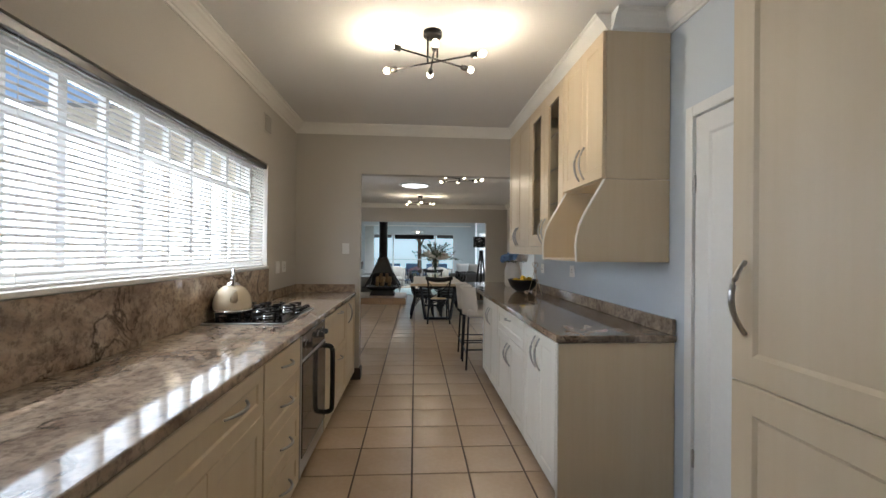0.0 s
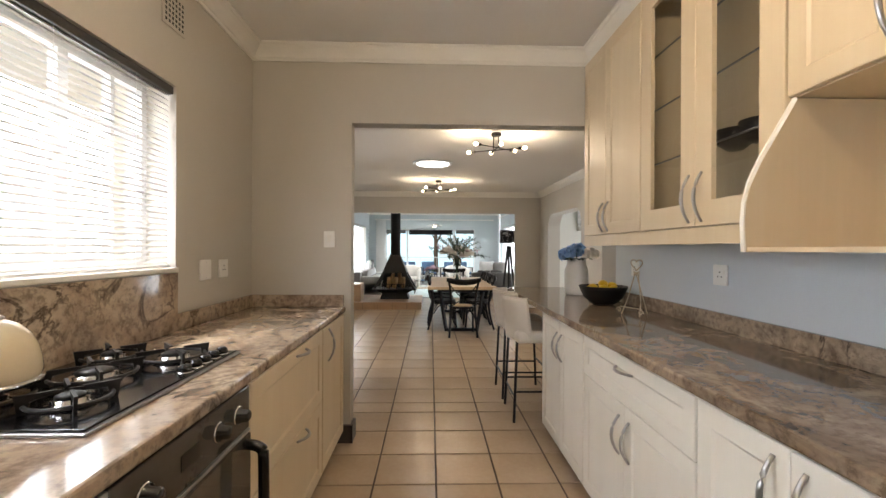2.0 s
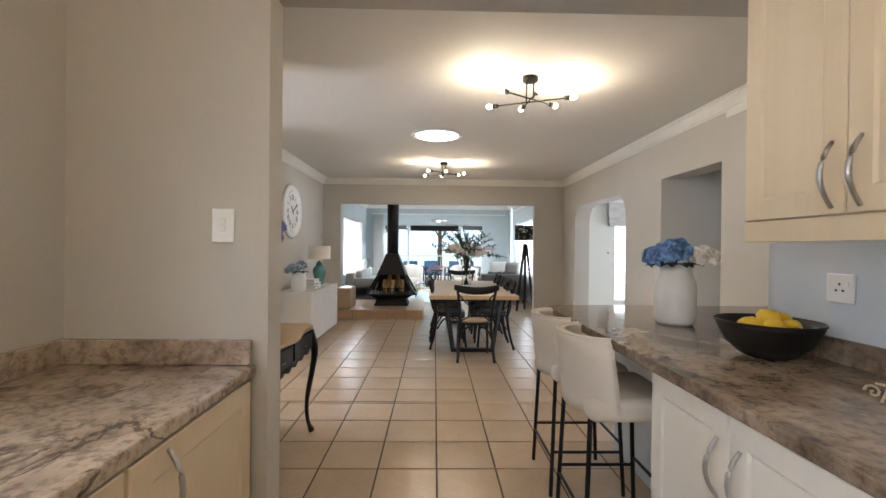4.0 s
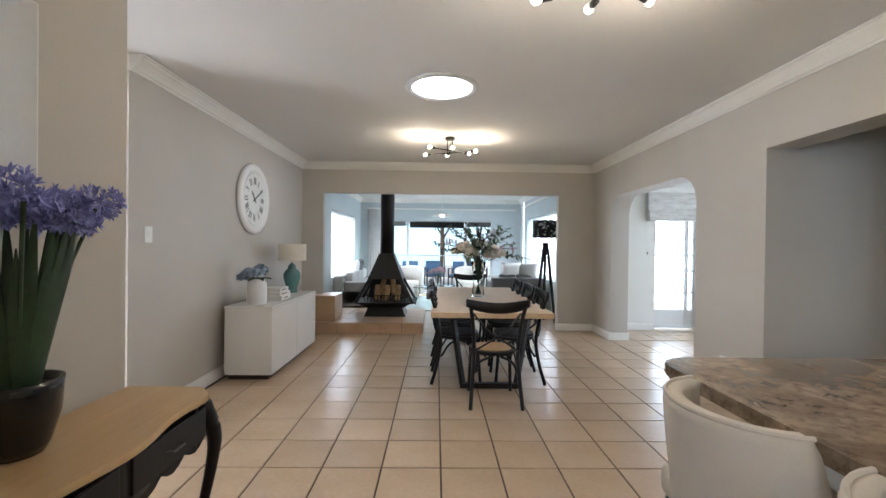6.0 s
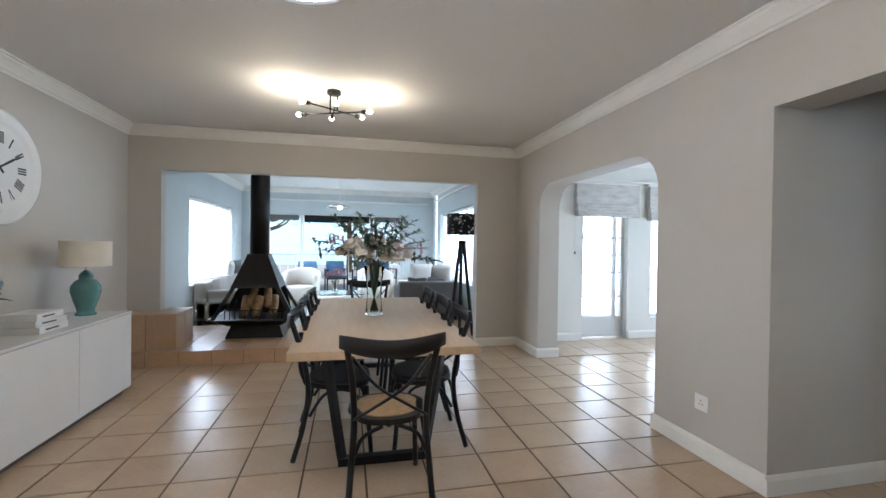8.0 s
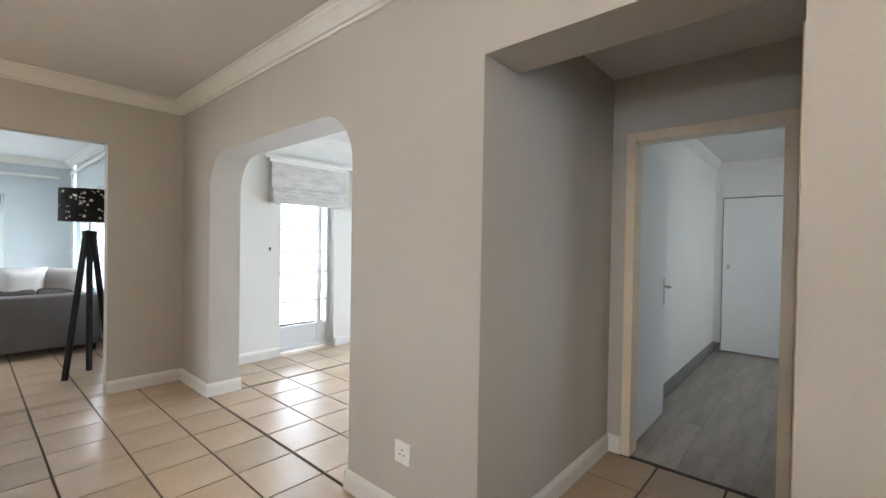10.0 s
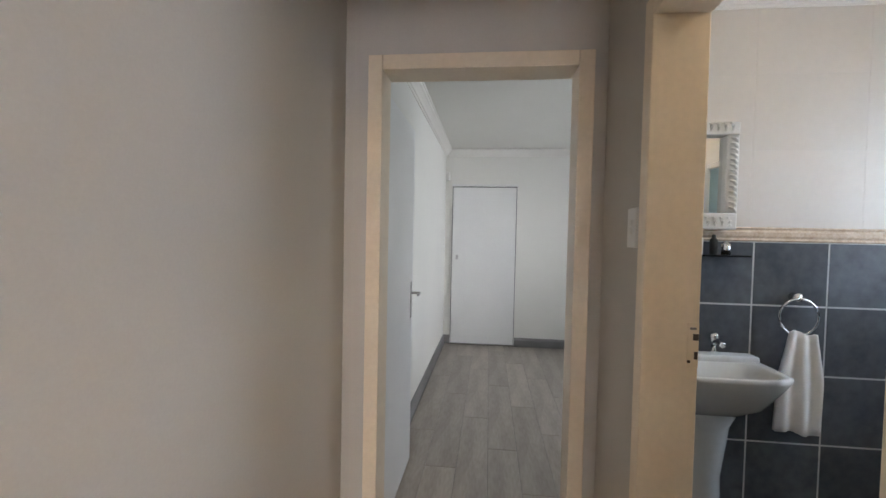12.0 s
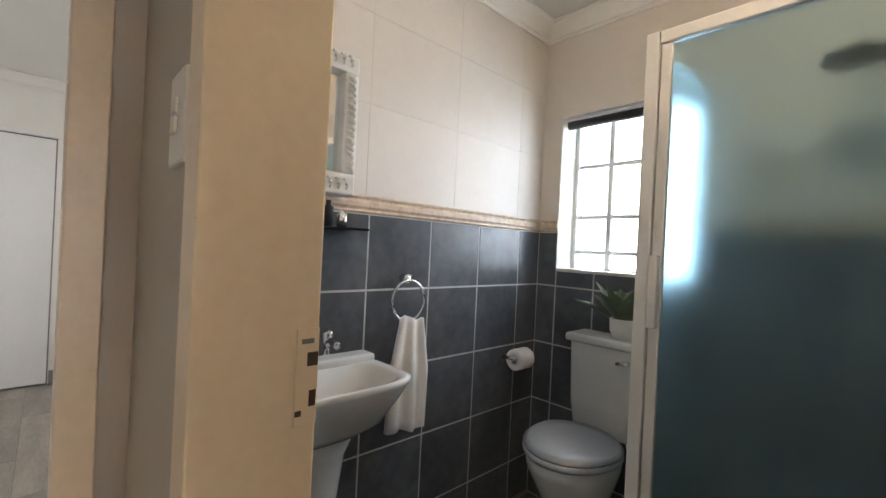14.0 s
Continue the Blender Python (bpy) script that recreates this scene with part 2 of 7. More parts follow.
M_FABRIC_W = mat("white_fabric", (0.70, 0.69, 0.66), 0.9, vary=0.05, scale=6, fine=220, bump=0.2)
M_TOWEL = mat("white_towel", (0.74, 0.73, 0.72), 0.95, vary=0.05, scale=12, fine=320, bump=0.5)
M_BLINDFAB = mat("patterned_blind_fabric", (0.42, 0.40, 0.37), 0.9, vary=0.1, scale=9, fine=60, bump=0.05, color2=(0.62, 0.60, 0.56), stretch=(0.7, 1, 2.2), detail=8)
M_SLAT = mat("white_blind_slat", (0.75, 0.75, 0.74), 0.4, vary=0.02, scale=5, bump=0)
M_SHADE = mat("linen_lampshade", (0.66, 0.61, 0.52), 0.8, vary=0.05, scale=8, fine=220, bump=0.15)
M_TEAL = mat("teal_glaze", (0.085, 0.21, 0.20), 0.14, vary=0.15, scale=6, bump=0.02, coat=0.5)
M_LEAF = mat("dark_leaf", (0.022, 0.050, 0.018), 0.45, vary=0.35, scale=12, fine=80, bump=0.1)
M_LEAF2 = mat("grey_green_leaf", (0.10, 0.13, 0.075), 0.5, vary=0.35, scale=12, fine=80, bump=0.1)
M_STEM = mat("brown_stem", (0.075, 0.05, 0.03), 0.6, vary=0.3, scale=20)
M_BLUEPETAL = mat("blue_petal", (0.06, 0.14, 0.36), 0.6, vary=0.3, scale=16, fine=90, bump=0.1, color2=(0.25, 0.43, 0.70))
M_GREYPETAL = mat("grey_blue_petal", (0.13, 0.18, 0.25), 0.6, vary=0.3, scale=16, fine=90, bump=0.1, color2=(0.46, 0.53, 0.60))
M_PURPLE = mat("violet_petal", (0.15, 0.16, 0.44), 0.6, vary=0.3, scale=30, bump=0.1, color2=(0.34, 0.36, 0.68))
M_CREAMPETAL = mat("cream_petal", (0.74, 0.67, 0.58), 0.6, vary=0.1, scale=16, fine=90, bump=0.1, color2=(0.80, 0.77, 0.72))
M_PINKPETAL = mat("dusty_pink_petal", (0.40, 0.24, 0.26), 0.6, vary=0.2, scale=16, bump=0.1)
M_LEMON = mat("lemon_peel", (0.72, 0.46, 0.02), 0.42, vary=0.1, scale=10, fine=160, bump=0.25)
M_WIRE = mat("twisted_pale_wire", (0.45, 0.37, 0.27), 0.45, metal=0.5, vary=0.15, scale=30)
M_BOOK = mat("white_book_cover", (0.66, 0.64, 0.60), 0.5, vary=0.04, scale=8, bump=0.01)
M_DIAL = mat("clock_dial", (0.44, 0.43, 0.41), 0.6, vary=0.06, scale=6, bump=0.01)
M_INK = mat("dark_ink", (0.02, 0.02, 0.02), 0.6, vary=0.1, scale=8, bump=0)
M_CREAMPAINT = mat("cream_gloss_paint", (0.72, 0.61, 0.46), 0.35, vary=0.06, scale=3, fine=50, bump=0.05)
M_DOORWHITE = mat("white_door_paint", (0.70, 0.70, 0.68), 0.42, vary=0.03, scale=2, fine=50, bump=0.03)
M_BEDFLOOR = piece_vary(mat("grey_laminate", (0.27, 0.235, 0.195), 0.42, vary=0.25, scale=2.2, fine=16, bump=0.04, stretch=(0.8, 4, 4), color2=(0.42, 0.375, 0.325)), 0.12)
M_GREYSKIRT = mat("grey_skirting", (0.19, 0.185, 0.18), 0.5, vary=0.1, scale=4)
M_BTILE = piece_vary(mat("slate_wall_tile", (0.050, 0.057, 0.067), 0.28, vary=0.3, scale=5, fine=26, bump=0.06, color2=(0.115, 0.124, 0.138), detail=8), 0.15)
M_BGROUT = mat("pale_grout", (0.58, 0.58, 0.57), 0.85, vary=0.1, scale=10)
M_BWHITE = piece_vary(mat("white_wall_tile", (0.60, 0.56, 0.51), 0.5, vary=0.03, scale=3, fine=30, bump=0.01), 0.02)
M_BORDER = mat("rope_border", (0.44, 0.32, 0.22), 0.4, vary=0.3, scale=30, fine=90, bump=0.2, color2=(0.62, 0.52, 0.41))
M_BFLOOR = piece_vary(mat("dark_bath_floor", (0.05, 0.048, 0.046), 0.4, vary=0.25, scale=4, bump=0.04, color2=(0.10, 0.095, 0.09)), 0.12)
M_ALU = mat("white_aluminium", (0.66, 0.66, 0.65), 0.35, vary=0.02, scale=4, bump=0)
M_FROST = glass("frosted_glass", (0.54, 0.73, 0.79), 0.44, 1.12)
M_FROST.node_tree.nodes["Principled BSDF"].inputs["Transmission Weight"].default_value = 0.97
M_GLASS = glass("clear_glass", (1, 1, 1), 0.0, 1.05)
M_VASEGLASS = glass("vase_glass", (0.97, 0.99, 0.97), 0.0, 1.09)
M_MIRROR = mat("mirror", (0.85, 0.87, 0.88), 0.02, metal=1.0, vary=0.0, scale=1, bump=0)
M_BULB = emit("lit_bulb", (1.0, 0.82, 0.55), 14)
M_SKYLIGHT = emit("skylight_diffuser", (0.95, 0.98, 1.0), 5)
M_FIRELOG = mat("log_wood", (0.22, 0.125, 0.055), 0.8, vary=0.3, scale=10, fine=60, bump=0.4, color2=(0.40, 0.26, 0.13))
M_EXTWALL = mat("house_render", (0.68, 0.62, 0.51), 0.85, vary=0.06, scale=1, fine=60, bump=0.1)
M_ROOF = mat("roof_sheet", (0.25, 0.24, 0.23), 0.6, vary=0.1, scale=2, bump=0.05)
M_PAVE = piece_vary(mat("patio_paving", (0.27, 0.25, 0.225), 0.7, vary=0.12, scale=2, fine=40, bump=0.1), 0.08)
M_GRASS = mat("lawn", (0.06, 0.11, 0.025), 0.9, vary=0.4, scale=5, fine=90, bump=0.6)
M_FOLIAGE = mat("foliage", (0.045, 0.085, 0.02), 0.6, vary=0.5, scale=3, fine=30, bump=0.2, color2=(0.12, 0.18, 0.05))
M_BARK = mat("bark", (0.12, 0.085, 0.055), 0.9, vary=0.3, scale=12, bump=0.5, stretch=(4, 4, 0.8))
M_BLUEFAB = mat("blue_outdoor_fabric", (0.09, 0.16, 0.27), 0.8, vary=0.1, scale=5, bump=0.1)
M_RUG = mat("pale_rug", (0.40, 0.44, 0.42), 0.95, vary=0.15, scale=5, fine=200, bump=0.4)

# ---- building helpers ----


def mesh_ob(name, bm, material, parent=None, label="", smooth=False):
    me = bpy.data.meshes.new(name)
    bmesh.ops.recalc_face_normals(bm, faces=bm.faces)
    bm.to_mesh(me)
    bm.free()
    if smooth:
        for p in me.polygons:
            p.use_smooth = True
    me.materials.append(material)
    ob = new(name, me)
    if parent:
        ob.parent = parent
    if label:
        ob["label"] = label
    return ob


def part(name, bm, material, parent, label="", smooth=False):
    return mesh_ob(name, bm, material, parent, label, smooth)


def thing(name, label, category, group="", at=(0, 0, 0), turn=0):
    ob = new(name)
    ob.matrix_basis = pose(*at, 0, 0, turn)
    return tagged(ob, label, category, group)


def structure(ob, label="", category=""):
    return tagged(ob, label, category, kind="structure")


def box(x0, x1, y0, y1, z0, z1, bevel=0.0, segs=2, bm=None):
    b = bm or bmesh.new()
    r = bmesh.ops.create_cube(b, size=1)
    for v in r["verts"]:
        v.co = Vector(((x0 + x1) / 2 + v.co.x * (x1 - x0), (y0 + y1) / 2 + v.co.y * (y1 - y0), (z0 + z1) / 2 + v.co.z * (z1 - z0)))
    if bevel:
        es = list({e for v in r["verts"] for e in v.link_edges})
        bmesh.ops.bevel(b, geom=es, offset=bevel, segments=segs, affect="EDGES", profile=0.5)
    return b


def lathe(profile, segs=28, bm=None, at=(0, 0, 0)):
    """A turned shape from (radius, height) pairs."""
    b = bm or bmesh.new()
    rings = []
    for r, z in profile:
        rings.append([b.verts.new((at[0] + r * math.cos(2 * math.pi * i / segs), at[1] + r * math.sin(2 * math.pi * i / segs), at[2] + z)) for i in range(segs)])
    for a, c in zip(rings, rings[1:]):
        for i in range(segs):
            b.faces.new((a[i], a[(i + 1) % segs], c[(i + 1) % segs], c[i]))
    if profile[0][0] > 1e-5:
        b.faces.new(rings[0][::-1])
    if profile[-1][0] > 1e-5:
        b.faces.new(rings[-1])
    bmesh.ops.remove_doubles(b, verts=[v for ring in (rings[0], rings[-1]) for v in ring], dist=1e-6)
    return b


def tube(points, radius, segs=8, bm=None, flat=1.0):
    """A round bar along points; radius may be a list, one for each point."""
    b = bm or bmesh.new()
    pts = [Vector(p) for p in points]
    rad = radius if isinstance(radius, (list, tuple)) else [radius] * len(pts)
    rings = []
    up = Vector((0, 0, 1))
    for i, p in enumerate(pts):
        d = (pts[min(i + 1, len(pts) - 1)] - pts[max(i - 1, 0)]).normalized()
        ref = up if abs(d.dot(up)) < 0.95 else Vector((0, 1, 0))
        u = d.cross(ref).normalized()
        v = u.cross(d).normalized()
        rings.append([b.verts.new(p + rad[i] * (math.cos(2 * math.pi * k / segs) * u + flat * math.sin(2 * math.pi * k / segs) * v)) for k in range(segs)])
    for a, c in zip(rings, rings[1:]):
        for k in range(segs):
            b.faces.new((a[k], a[(k + 1) % segs], c[(k + 1) % segs], c[k]))
    b.faces.new(rings[0][::-1])
    b.faces.new(rings[-1])
    return b


def curve_pts(points, n=6):
    """Smooth points through the given ones."""
    p = [Vector(q) for q in points]
    p = [2 * p[0] - p[1]] + p + [2 * p[-1] - p[-2]]
    out = []
    for i in range(1, len(p) - 2):
        for k in range(n):
            t = k / n
            a, b_, c, d = p[i - 1], p[i], p[i + 1], p[i + 2]
            out.append(0.5 * (2 * b_ + (c - a) * t + (2 * a - 5 * b_ + 4 * c - d) * t * t + (3 * b_ - a - 3 * c + d) * t ** 3))
    out.append(p[-2])
    return out


def prism(outline, axis, lo, hi, bm=None, bevel=0.0):
    """An outline of (u, v) pairs drawn out along an axis: x takes (y, z), y takes (x, z), z takes (x, y)."""
    b = bm or bmesh.new()

    def at(u, v, w):
        return {"x": (w, u, v), "y": (u, w, v), "z": (u, v, w)}[axis]
    a = [b.verts.new(at(u, v, lo)) for u, v in outline]
    c = [b.verts.new(at(u, v, hi)) for u, v in outline]
    fs = [b.faces.new(a), b.faces.new(c[::-1])]
    n = len(a)
    for i in range(n):
        fs.append(b.faces.new((a[i], c[i], c[(i + 1) % n], a[(i + 1) % n])))
    if bevel:
        es = list(set(fs[0].edges) | set(fs[1].edges))
        bmesh.ops.bevel(b, geom=es, offset=bevel, segments=2, affect="EDGES", profile=0.5)
    return b


def wall_bm(axis, lo, hi, a0, a1, z0, z1, holes=(), round_tops=()):
    """A thick wall across an axis ('x': it stands at x lo..hi and runs along y) with rectangular holes (a0, a1, z0, z1)."""
    us = sorted({a0, a1, *[h[0] for h in holes], *[h[1] for h in holes]})
    vs = sorted({z0, z1, *[h[2] for h in holes], *[h[3] for h in holes]})
    us = [u for u in us if a0 <= u <= a1]
    vs = [v for v in vs if z0 <= v <= z1]

    def solid(i, j):
        if not (0 <= i < len(us) - 1 and 0 <= j < len(vs) - 1):
            return False
        u, v = (us[i] + us[i + 1]) / 2, (vs[j] + vs[j + 1]) / 2
        return not any(h[0] < u < h[1] and h[2] < v < h[3] for h in holes)
    b = bmesh.new()
    cache = {}

    def vert(i, j, s):
        if (i, j, s) not in cache:
            w = hi if s else lo
            cache[(i, j, s)] = b.verts.new((w, us[i], vs[j]) if axis == "x" else (us[i], w, vs[j]))
        return cache[(i, j, s)]
    for i in range(len(us) - 1):
        for j in range(len(vs) - 1):
            if not solid(i, j):
                continue
            for s in (0, 1):
                b.faces.new([vert(*q, s) for q in ((i, j), (i + 1, j), (i + 1, j + 1), (i, j + 1))])
            for di, dj, q0, q1 in ((-1, 0, (i, j), (i, j + 1)), (1, 0, (i + 1, j), (i + 1, j + 1)), (0, -1, (i, j), (i + 1, j)), (0, 1, (i, j + 1), (i + 1, j + 1))):
                if not solid(i + di, j + dj):
                    b.faces.new((vert(*q0, 0), vert(*q1, 0), vert(*q1, 1), vert(*q0, 1)))
    for (h0, h1, top, r) in round_tops:
        for u, sgn in ((h0, 1), (h1, -1)):
            out = [(u, top), (u, top - r)]
            for k in range(9):
                t = k / 8 * math.pi / 2
                out.append((u + sgn * r * (1 - math.cos(t)), top - r * (1 - math.sin(t))))
            prism(out[:1] + out[2:], axis, lo, hi, bm=b)
    return b


def wall(name, axis, lo, hi, a0, a1, z0=0.0, z1=2.86, holes=(), material=None, round_tops=()):
    return structure(mesh_ob(name, wall_bm(axis, lo, hi, a0, a1, z0, z1, holes, round_tops), material or M_WALL), "", "wall")


def run_profile(name, profile, p0, p1, inward, material, cat, z):
    """A moulding with profile (out, up) from p0 to p1; inward is the way into the room."""
    b = bmesh.new()
    p0, p1, n = Vector((*p0, z)), Vector((*p1, z)), Vector((*inward, 0))
    d = (p1 - p0).normalized()
    rings = []
    for p, s in ((p0, 0), (p1, 1)):
        rings.append([b.verts.new(p + n * o + Vector((0, 0, u))) for o, u in profile])
    k = len(profile)
    for i in range(k):
        b.faces.new((rings[0][i], rings[0][(i + 1) % k], rings[1][(i + 1) % k], rings[1][i]))
    b.faces.new(rings[0])
    b.faces.new(rings[1][::-1])
    return structure(mesh_ob(name, b, material), "", cat)


CORNICE = [(0, 0), (0, -0.14), (0.014, -0.14), (0.021, -0.122), (0.036, -0.116), (0.054, -0.088), (0.084, -0.052), (0.102, -0.037), (0.108, -0.021), (0.126, -0.014), (0.126, 0)]
SKIRT = [(0, 0), (0.018, 0), (0.018, 0.085), (0.012, 0.10), (0.007, 0.108), (0, 0.112)]
CEIL = 2.67
CEIL_K = 2.76


def cornice(p0, p1, inward, z=CEIL):
    s = {CEIL_K: 0.72, 2.50: 0.62}.get(z, 0.80)
    return run_profile("cornice", [(o * s, u * s) for o, u in CORNICE], p0, p1, inward, M_TRIM, "cornice", z - 0.002)


def skirting(p0, p1, inward, material=None, z=0.0):
    return run_profile("baseboard", SKIRT, p0, p1, inward, material or M_TRIM, "baseboard", z + 0.002)


# ---- ground, floors and ceilings ----
ground = structure(mesh_ob("ground", box(-400, 400, -400, 400, -0.5, -0.22), M_GRASS), "green lawn around the house", "ground")
structure(mesh_ob("floor", box(-4.6, 6.5, -1.8, 16.4, -0.2, -0.006), M_GROUT), "floor of beige ceramic tiles with dark grout", "floor").name = "floor"
structure(mesh_ob("ceiling_kitchen", box(-1.3, 1.5, -1.75, 4.18, CEIL_K, CEIL_K + 0.06), M_CEIL), "", "ceiling")
structure(mesh_ob("ceiling_dining", box(-4.6, 2.52, 4.18, 11.0, CEIL, CEIL + 0.06), M_CEIL), "", "ceiling")
structure(mesh_ob("ceiling_living", box(-2.3, 2.5, 11.0, 16.3, CEIL, CEIL + 0.06), M_CEIL), "", "ceiling")
structure(mesh_ob("ceiling_sunroom", box(2.52, 6.4, 7.42, 11.3, CEIL, CEIL + 0.06), M_CEIL), "", "ceiling")
structure(mesh_ob("ceiling_passage", box(2.76, 4.0, 6.30, 7.42, 2.47, 2.53), M_CEIL), "", "ceiling")
structure(mesh_ob("ceiling_bathroom", box(2.5, 4.40, 4.4, 6.36, 2.50, 2.56), M_WALL_WHITE), "", "ceiling")
structure(mesh_ob("ceiling_bedroom", box(4.405, 7.95, 4.6, 7.6, 2.50, 2.56, bm=box(4.03, 4.405, 6.365, 7.6, 2.50, 2.56)), M_WALL_WHITE), "", "ceiling")

# ---- walls: kitchen ----
# window lengthened out of view, below y 0.58, to admit more light
wall("wall_kitchen_west", "x", -1.52, -1.28, -1.75, 4.30, holes=[(-0.60, 3.30, 1.26, 2.14)])
wall("wall_kitchen_south", "y", -1.87, -1.75, -1.52, 1.57)
wall("wall_kitchen_east", "x", 1.45, 1.57, -1.75, 4.56, holes=[(0.85, 1.67, -0.01, 2.15)], material=M_WALL_BLUE)
wall("wall_kitchen_north", "y", 4.18, 4.30, -1.28, 1.45, holes=[(-0.595, 1.45, -0.01, 2.235)])
wall("bulkhead", "x", 1.10, 1.45, 1.852, 4.178, z0=2.66, z1=CEIL_K)
# ---- walls: dining room ----
wall("wall_hall_divider", "x", -1.40, -1.28, 4.30, 5.88, holes=[(4.62, 5.50, 1.42, 2.08)])
wall("wall_hall_south", "y", 4.18, 4.30, -4.6, -1.52)
wall("wall_hall_south_outside", "y", 4.172, 4.178, -4.72, -1.525, z0=-0.02, material=M_EXTWALL)
wall("wall_hall_west", "x", -4.72, -4.6, 4.18, 7.29, holes=[(4.8, 6.7, 0.9, 2.2)], material=M_WALL_WHITE)
wall("wall_hall_north", "y", 7.17, 7.29, -4.6, -2.45, material=M_WALL_WHITE)
wall("wall_west", "x", -2.45, -2.2, 7.17, 16.42, holes=[(12.9, 15.4, 0.65, 2.08)], material=M_WALL)
wall("wall_north", "y", 11.0, 11.12, -2.2, 2.51, holes=[(-1.86, 1.93, -0.01, 2.185)])
wall("wall_east", "x", 2.51, 2.77, 4.30, 11.12, holes=[(6.42, 7.42, -0.01, 2.14), (8.30, 10.32, -0.01, 2.10)], round_tops=[(8.30, 10.32, 2.10, 0.30)])
wall("wall_return", "y", 4.44, 4.56, 1.57, 2.51)
# ---- walls: living room ----
wall("wall_living_east", "x", 2.35, 2.60, 11.12, 16.42, holes=[(12.6, 15.3, 0.65, 2.08)], material=M_WALL_LIVING)
wall("wall_living_north", "y", 16.2, 16.42, -2.2, 2.35, holes=[(-1.65, 1.55, -0.01, 2.05)], material=M_WALL_LIVING)
wall("wall_living_lining_west", "x", -2.2, -2.196, 11.125, 16.2, holes=[(12.9, 15.4, 0.65, 2.08)], material=M_WALL_LIVING)
wall("wall_living_lining_south", "y", 11.12, 11.124, -2.19, 2.35, holes=[(-1.86, 1.93, -0.01, 2.185)], material=M_WALL_LIVING)
# ---- walls: sunroom ----
wall("wall_sunroom_north", "y", 11.12, 11.36, 2.60, 6.5, holes=[(3.58, 4.32, 0.0, 2.03), (4.72, 5.9, 0.30, 2.03)], material=M_WALL_WHITE)
wall("wall_sunroom_east", "x", 6.3, 6.5, 7.6, 11.12, holes=[(8.0, 10.4, 0.5, 2.05)], material=M_WALL_WHITE)
wall("wall_sunroom_south", "y", 7.42, 7.6, 2.77, 6.5, material=M_WALL)
# ---- walls: passage, bathroom, bedroom ----
wall("wall_bedroom_west", "x", 3.97, 4.09, 6.42, 7.42, z1=2.75, holes=[(6.49, 7.305, -0.01, 2.075)])
wall("wall_bathroom_north", "y", 6.30, 6.42, 2.77, 4.46, z1=2.75, holes=[(2.775, 3.535, -0.01, 2.02)])
wall("wall_bathroom_east", "x", 4.35, 4.46, 4.35, 6.30, z1=2.75, material=M_WALL_WHITE)
wall("wall_bathroom_south", "y", 4.35, 4.58, 2.57, 4.35, z1=2.75, holes=[(3.60, 4.22, 1.20, 2.0)], material=M_WALL_WHITE)
# the opening is added, out of view, to let the fill lamp in
wall("wall_bedroom_south", "y", 4.60, 4.72, 4.46, 7.9, z1=2.75, holes=[(5.1, 6.9, 0.9, 2.1)], material=M_WALL_WHITE)
wall("wall_bedroom_east", "x", 7.78, 7.9, 4.72, 7.42, z1=2.75, material=M_WALL_WHITE)
wall("wall_bedroom_north", "y", 7.42, 7.6, 6.5, 7.9, z1=2.75, material=M_WALL_WHITE)
wall("wall_bedroom_lining", "y", 7.414, 7.419, 4.095, 7.78, z1=2.5, material=M_WALL_WHITE)
# the short west overhang is shaped to keep sun off the near worktop
structure(mesh_ob("roof_slab", box(-4.8, 8.0, 4.3, 16.5, 2.87, 2.95, bm=box(-1.53, 8.0, -1.9, 4.295, 2.87, 2.95, bm=box(-2.2, -1.535, -1.9, 2.46, 2.87, 2.95))), M_ROOF), "", "roof")
# ---- mouldings ----
E0, W0 = 2.51, -2.2
cornice((-1.28, -1.75), (-1.28, 4.18), (1, 0), CEIL_K)
cornice((-1.28, 4.18), (1.10, 4.18), (0, -1), CEIL_K)
cornice((1.10, 1.85), (1.10, 4.18), (-1, 0), CEIL_K)
cornice((1.45, -1.75), (1.45, 1.85), (-1, 0), CEIL_K)
cornice((1.10, 1.85), (1.45, 1.85), (0, -1), CEIL_K)
cornice((-1.28, 4.30), (-1.28, 5.88), (1, 0))
cornice((-1.28, 4.30), (1.57, 4.30), (0, 1))
cornice((-1.40, 5.88), (-1.28, 5.88), (0, 1))
cornice((W0, 7.17), (W0, 11.0), (1, 0))
cornice((-2.45, 7.17), (W0, 7.17), (0, -1))
cornice((W0, 11.0), (E0, 11.0), (0, -1))
cornice((E0, 4.56), (E0, 11.0), (-1, 0))
cornice((W0 + 0.004, 11.124), (W0 + 0.004, 16.2), (1, 0))
cornice((2.35, 11.124), (2.35, 16.2), (-1, 0))
cornice((W0, 16.2), (2.35, 16.2), (0, -1))
cornice((2.77, 11.12), (6.3, 11.12), (0, -1))
cornice((4.09, 6.42), (4.09, 7.41), (1, 0), 2.50)
cornice((4.09, 7.414), (7.78, 7.414), (0, -1), 2.50)
cornice((7.78, 4.72), (7.78, 7.414), (-1, 0), 2.50)
cornice((4.334, 4.59), (4.334, 6.30), (-1, 0), 2.50)
cornice((2.77, 4.594), (4.334, 4.594), (0, 1), 2.50)
skirting((W0, 7.17), (W0, 10.62), (1, 0))
skirting((1.93, 11.0), (E0, 11.0), (0, -1))
skirting((E0, 10.32), (E0, 11.0), (-1, 0))
skirting((E0, 7.42), (E0, 8.30), (-1, 0))
skirting((E0 - 0.018, 8.30), (2.77 + 0.018, 8.30), (0, 1))
skirting((E0 - 0.018, 10.32), (2.77 + 0.018, 10.32), (0, -1))
skirting((E0 - 0.018, 7.42), (3.97, 7.42), (0, -1))
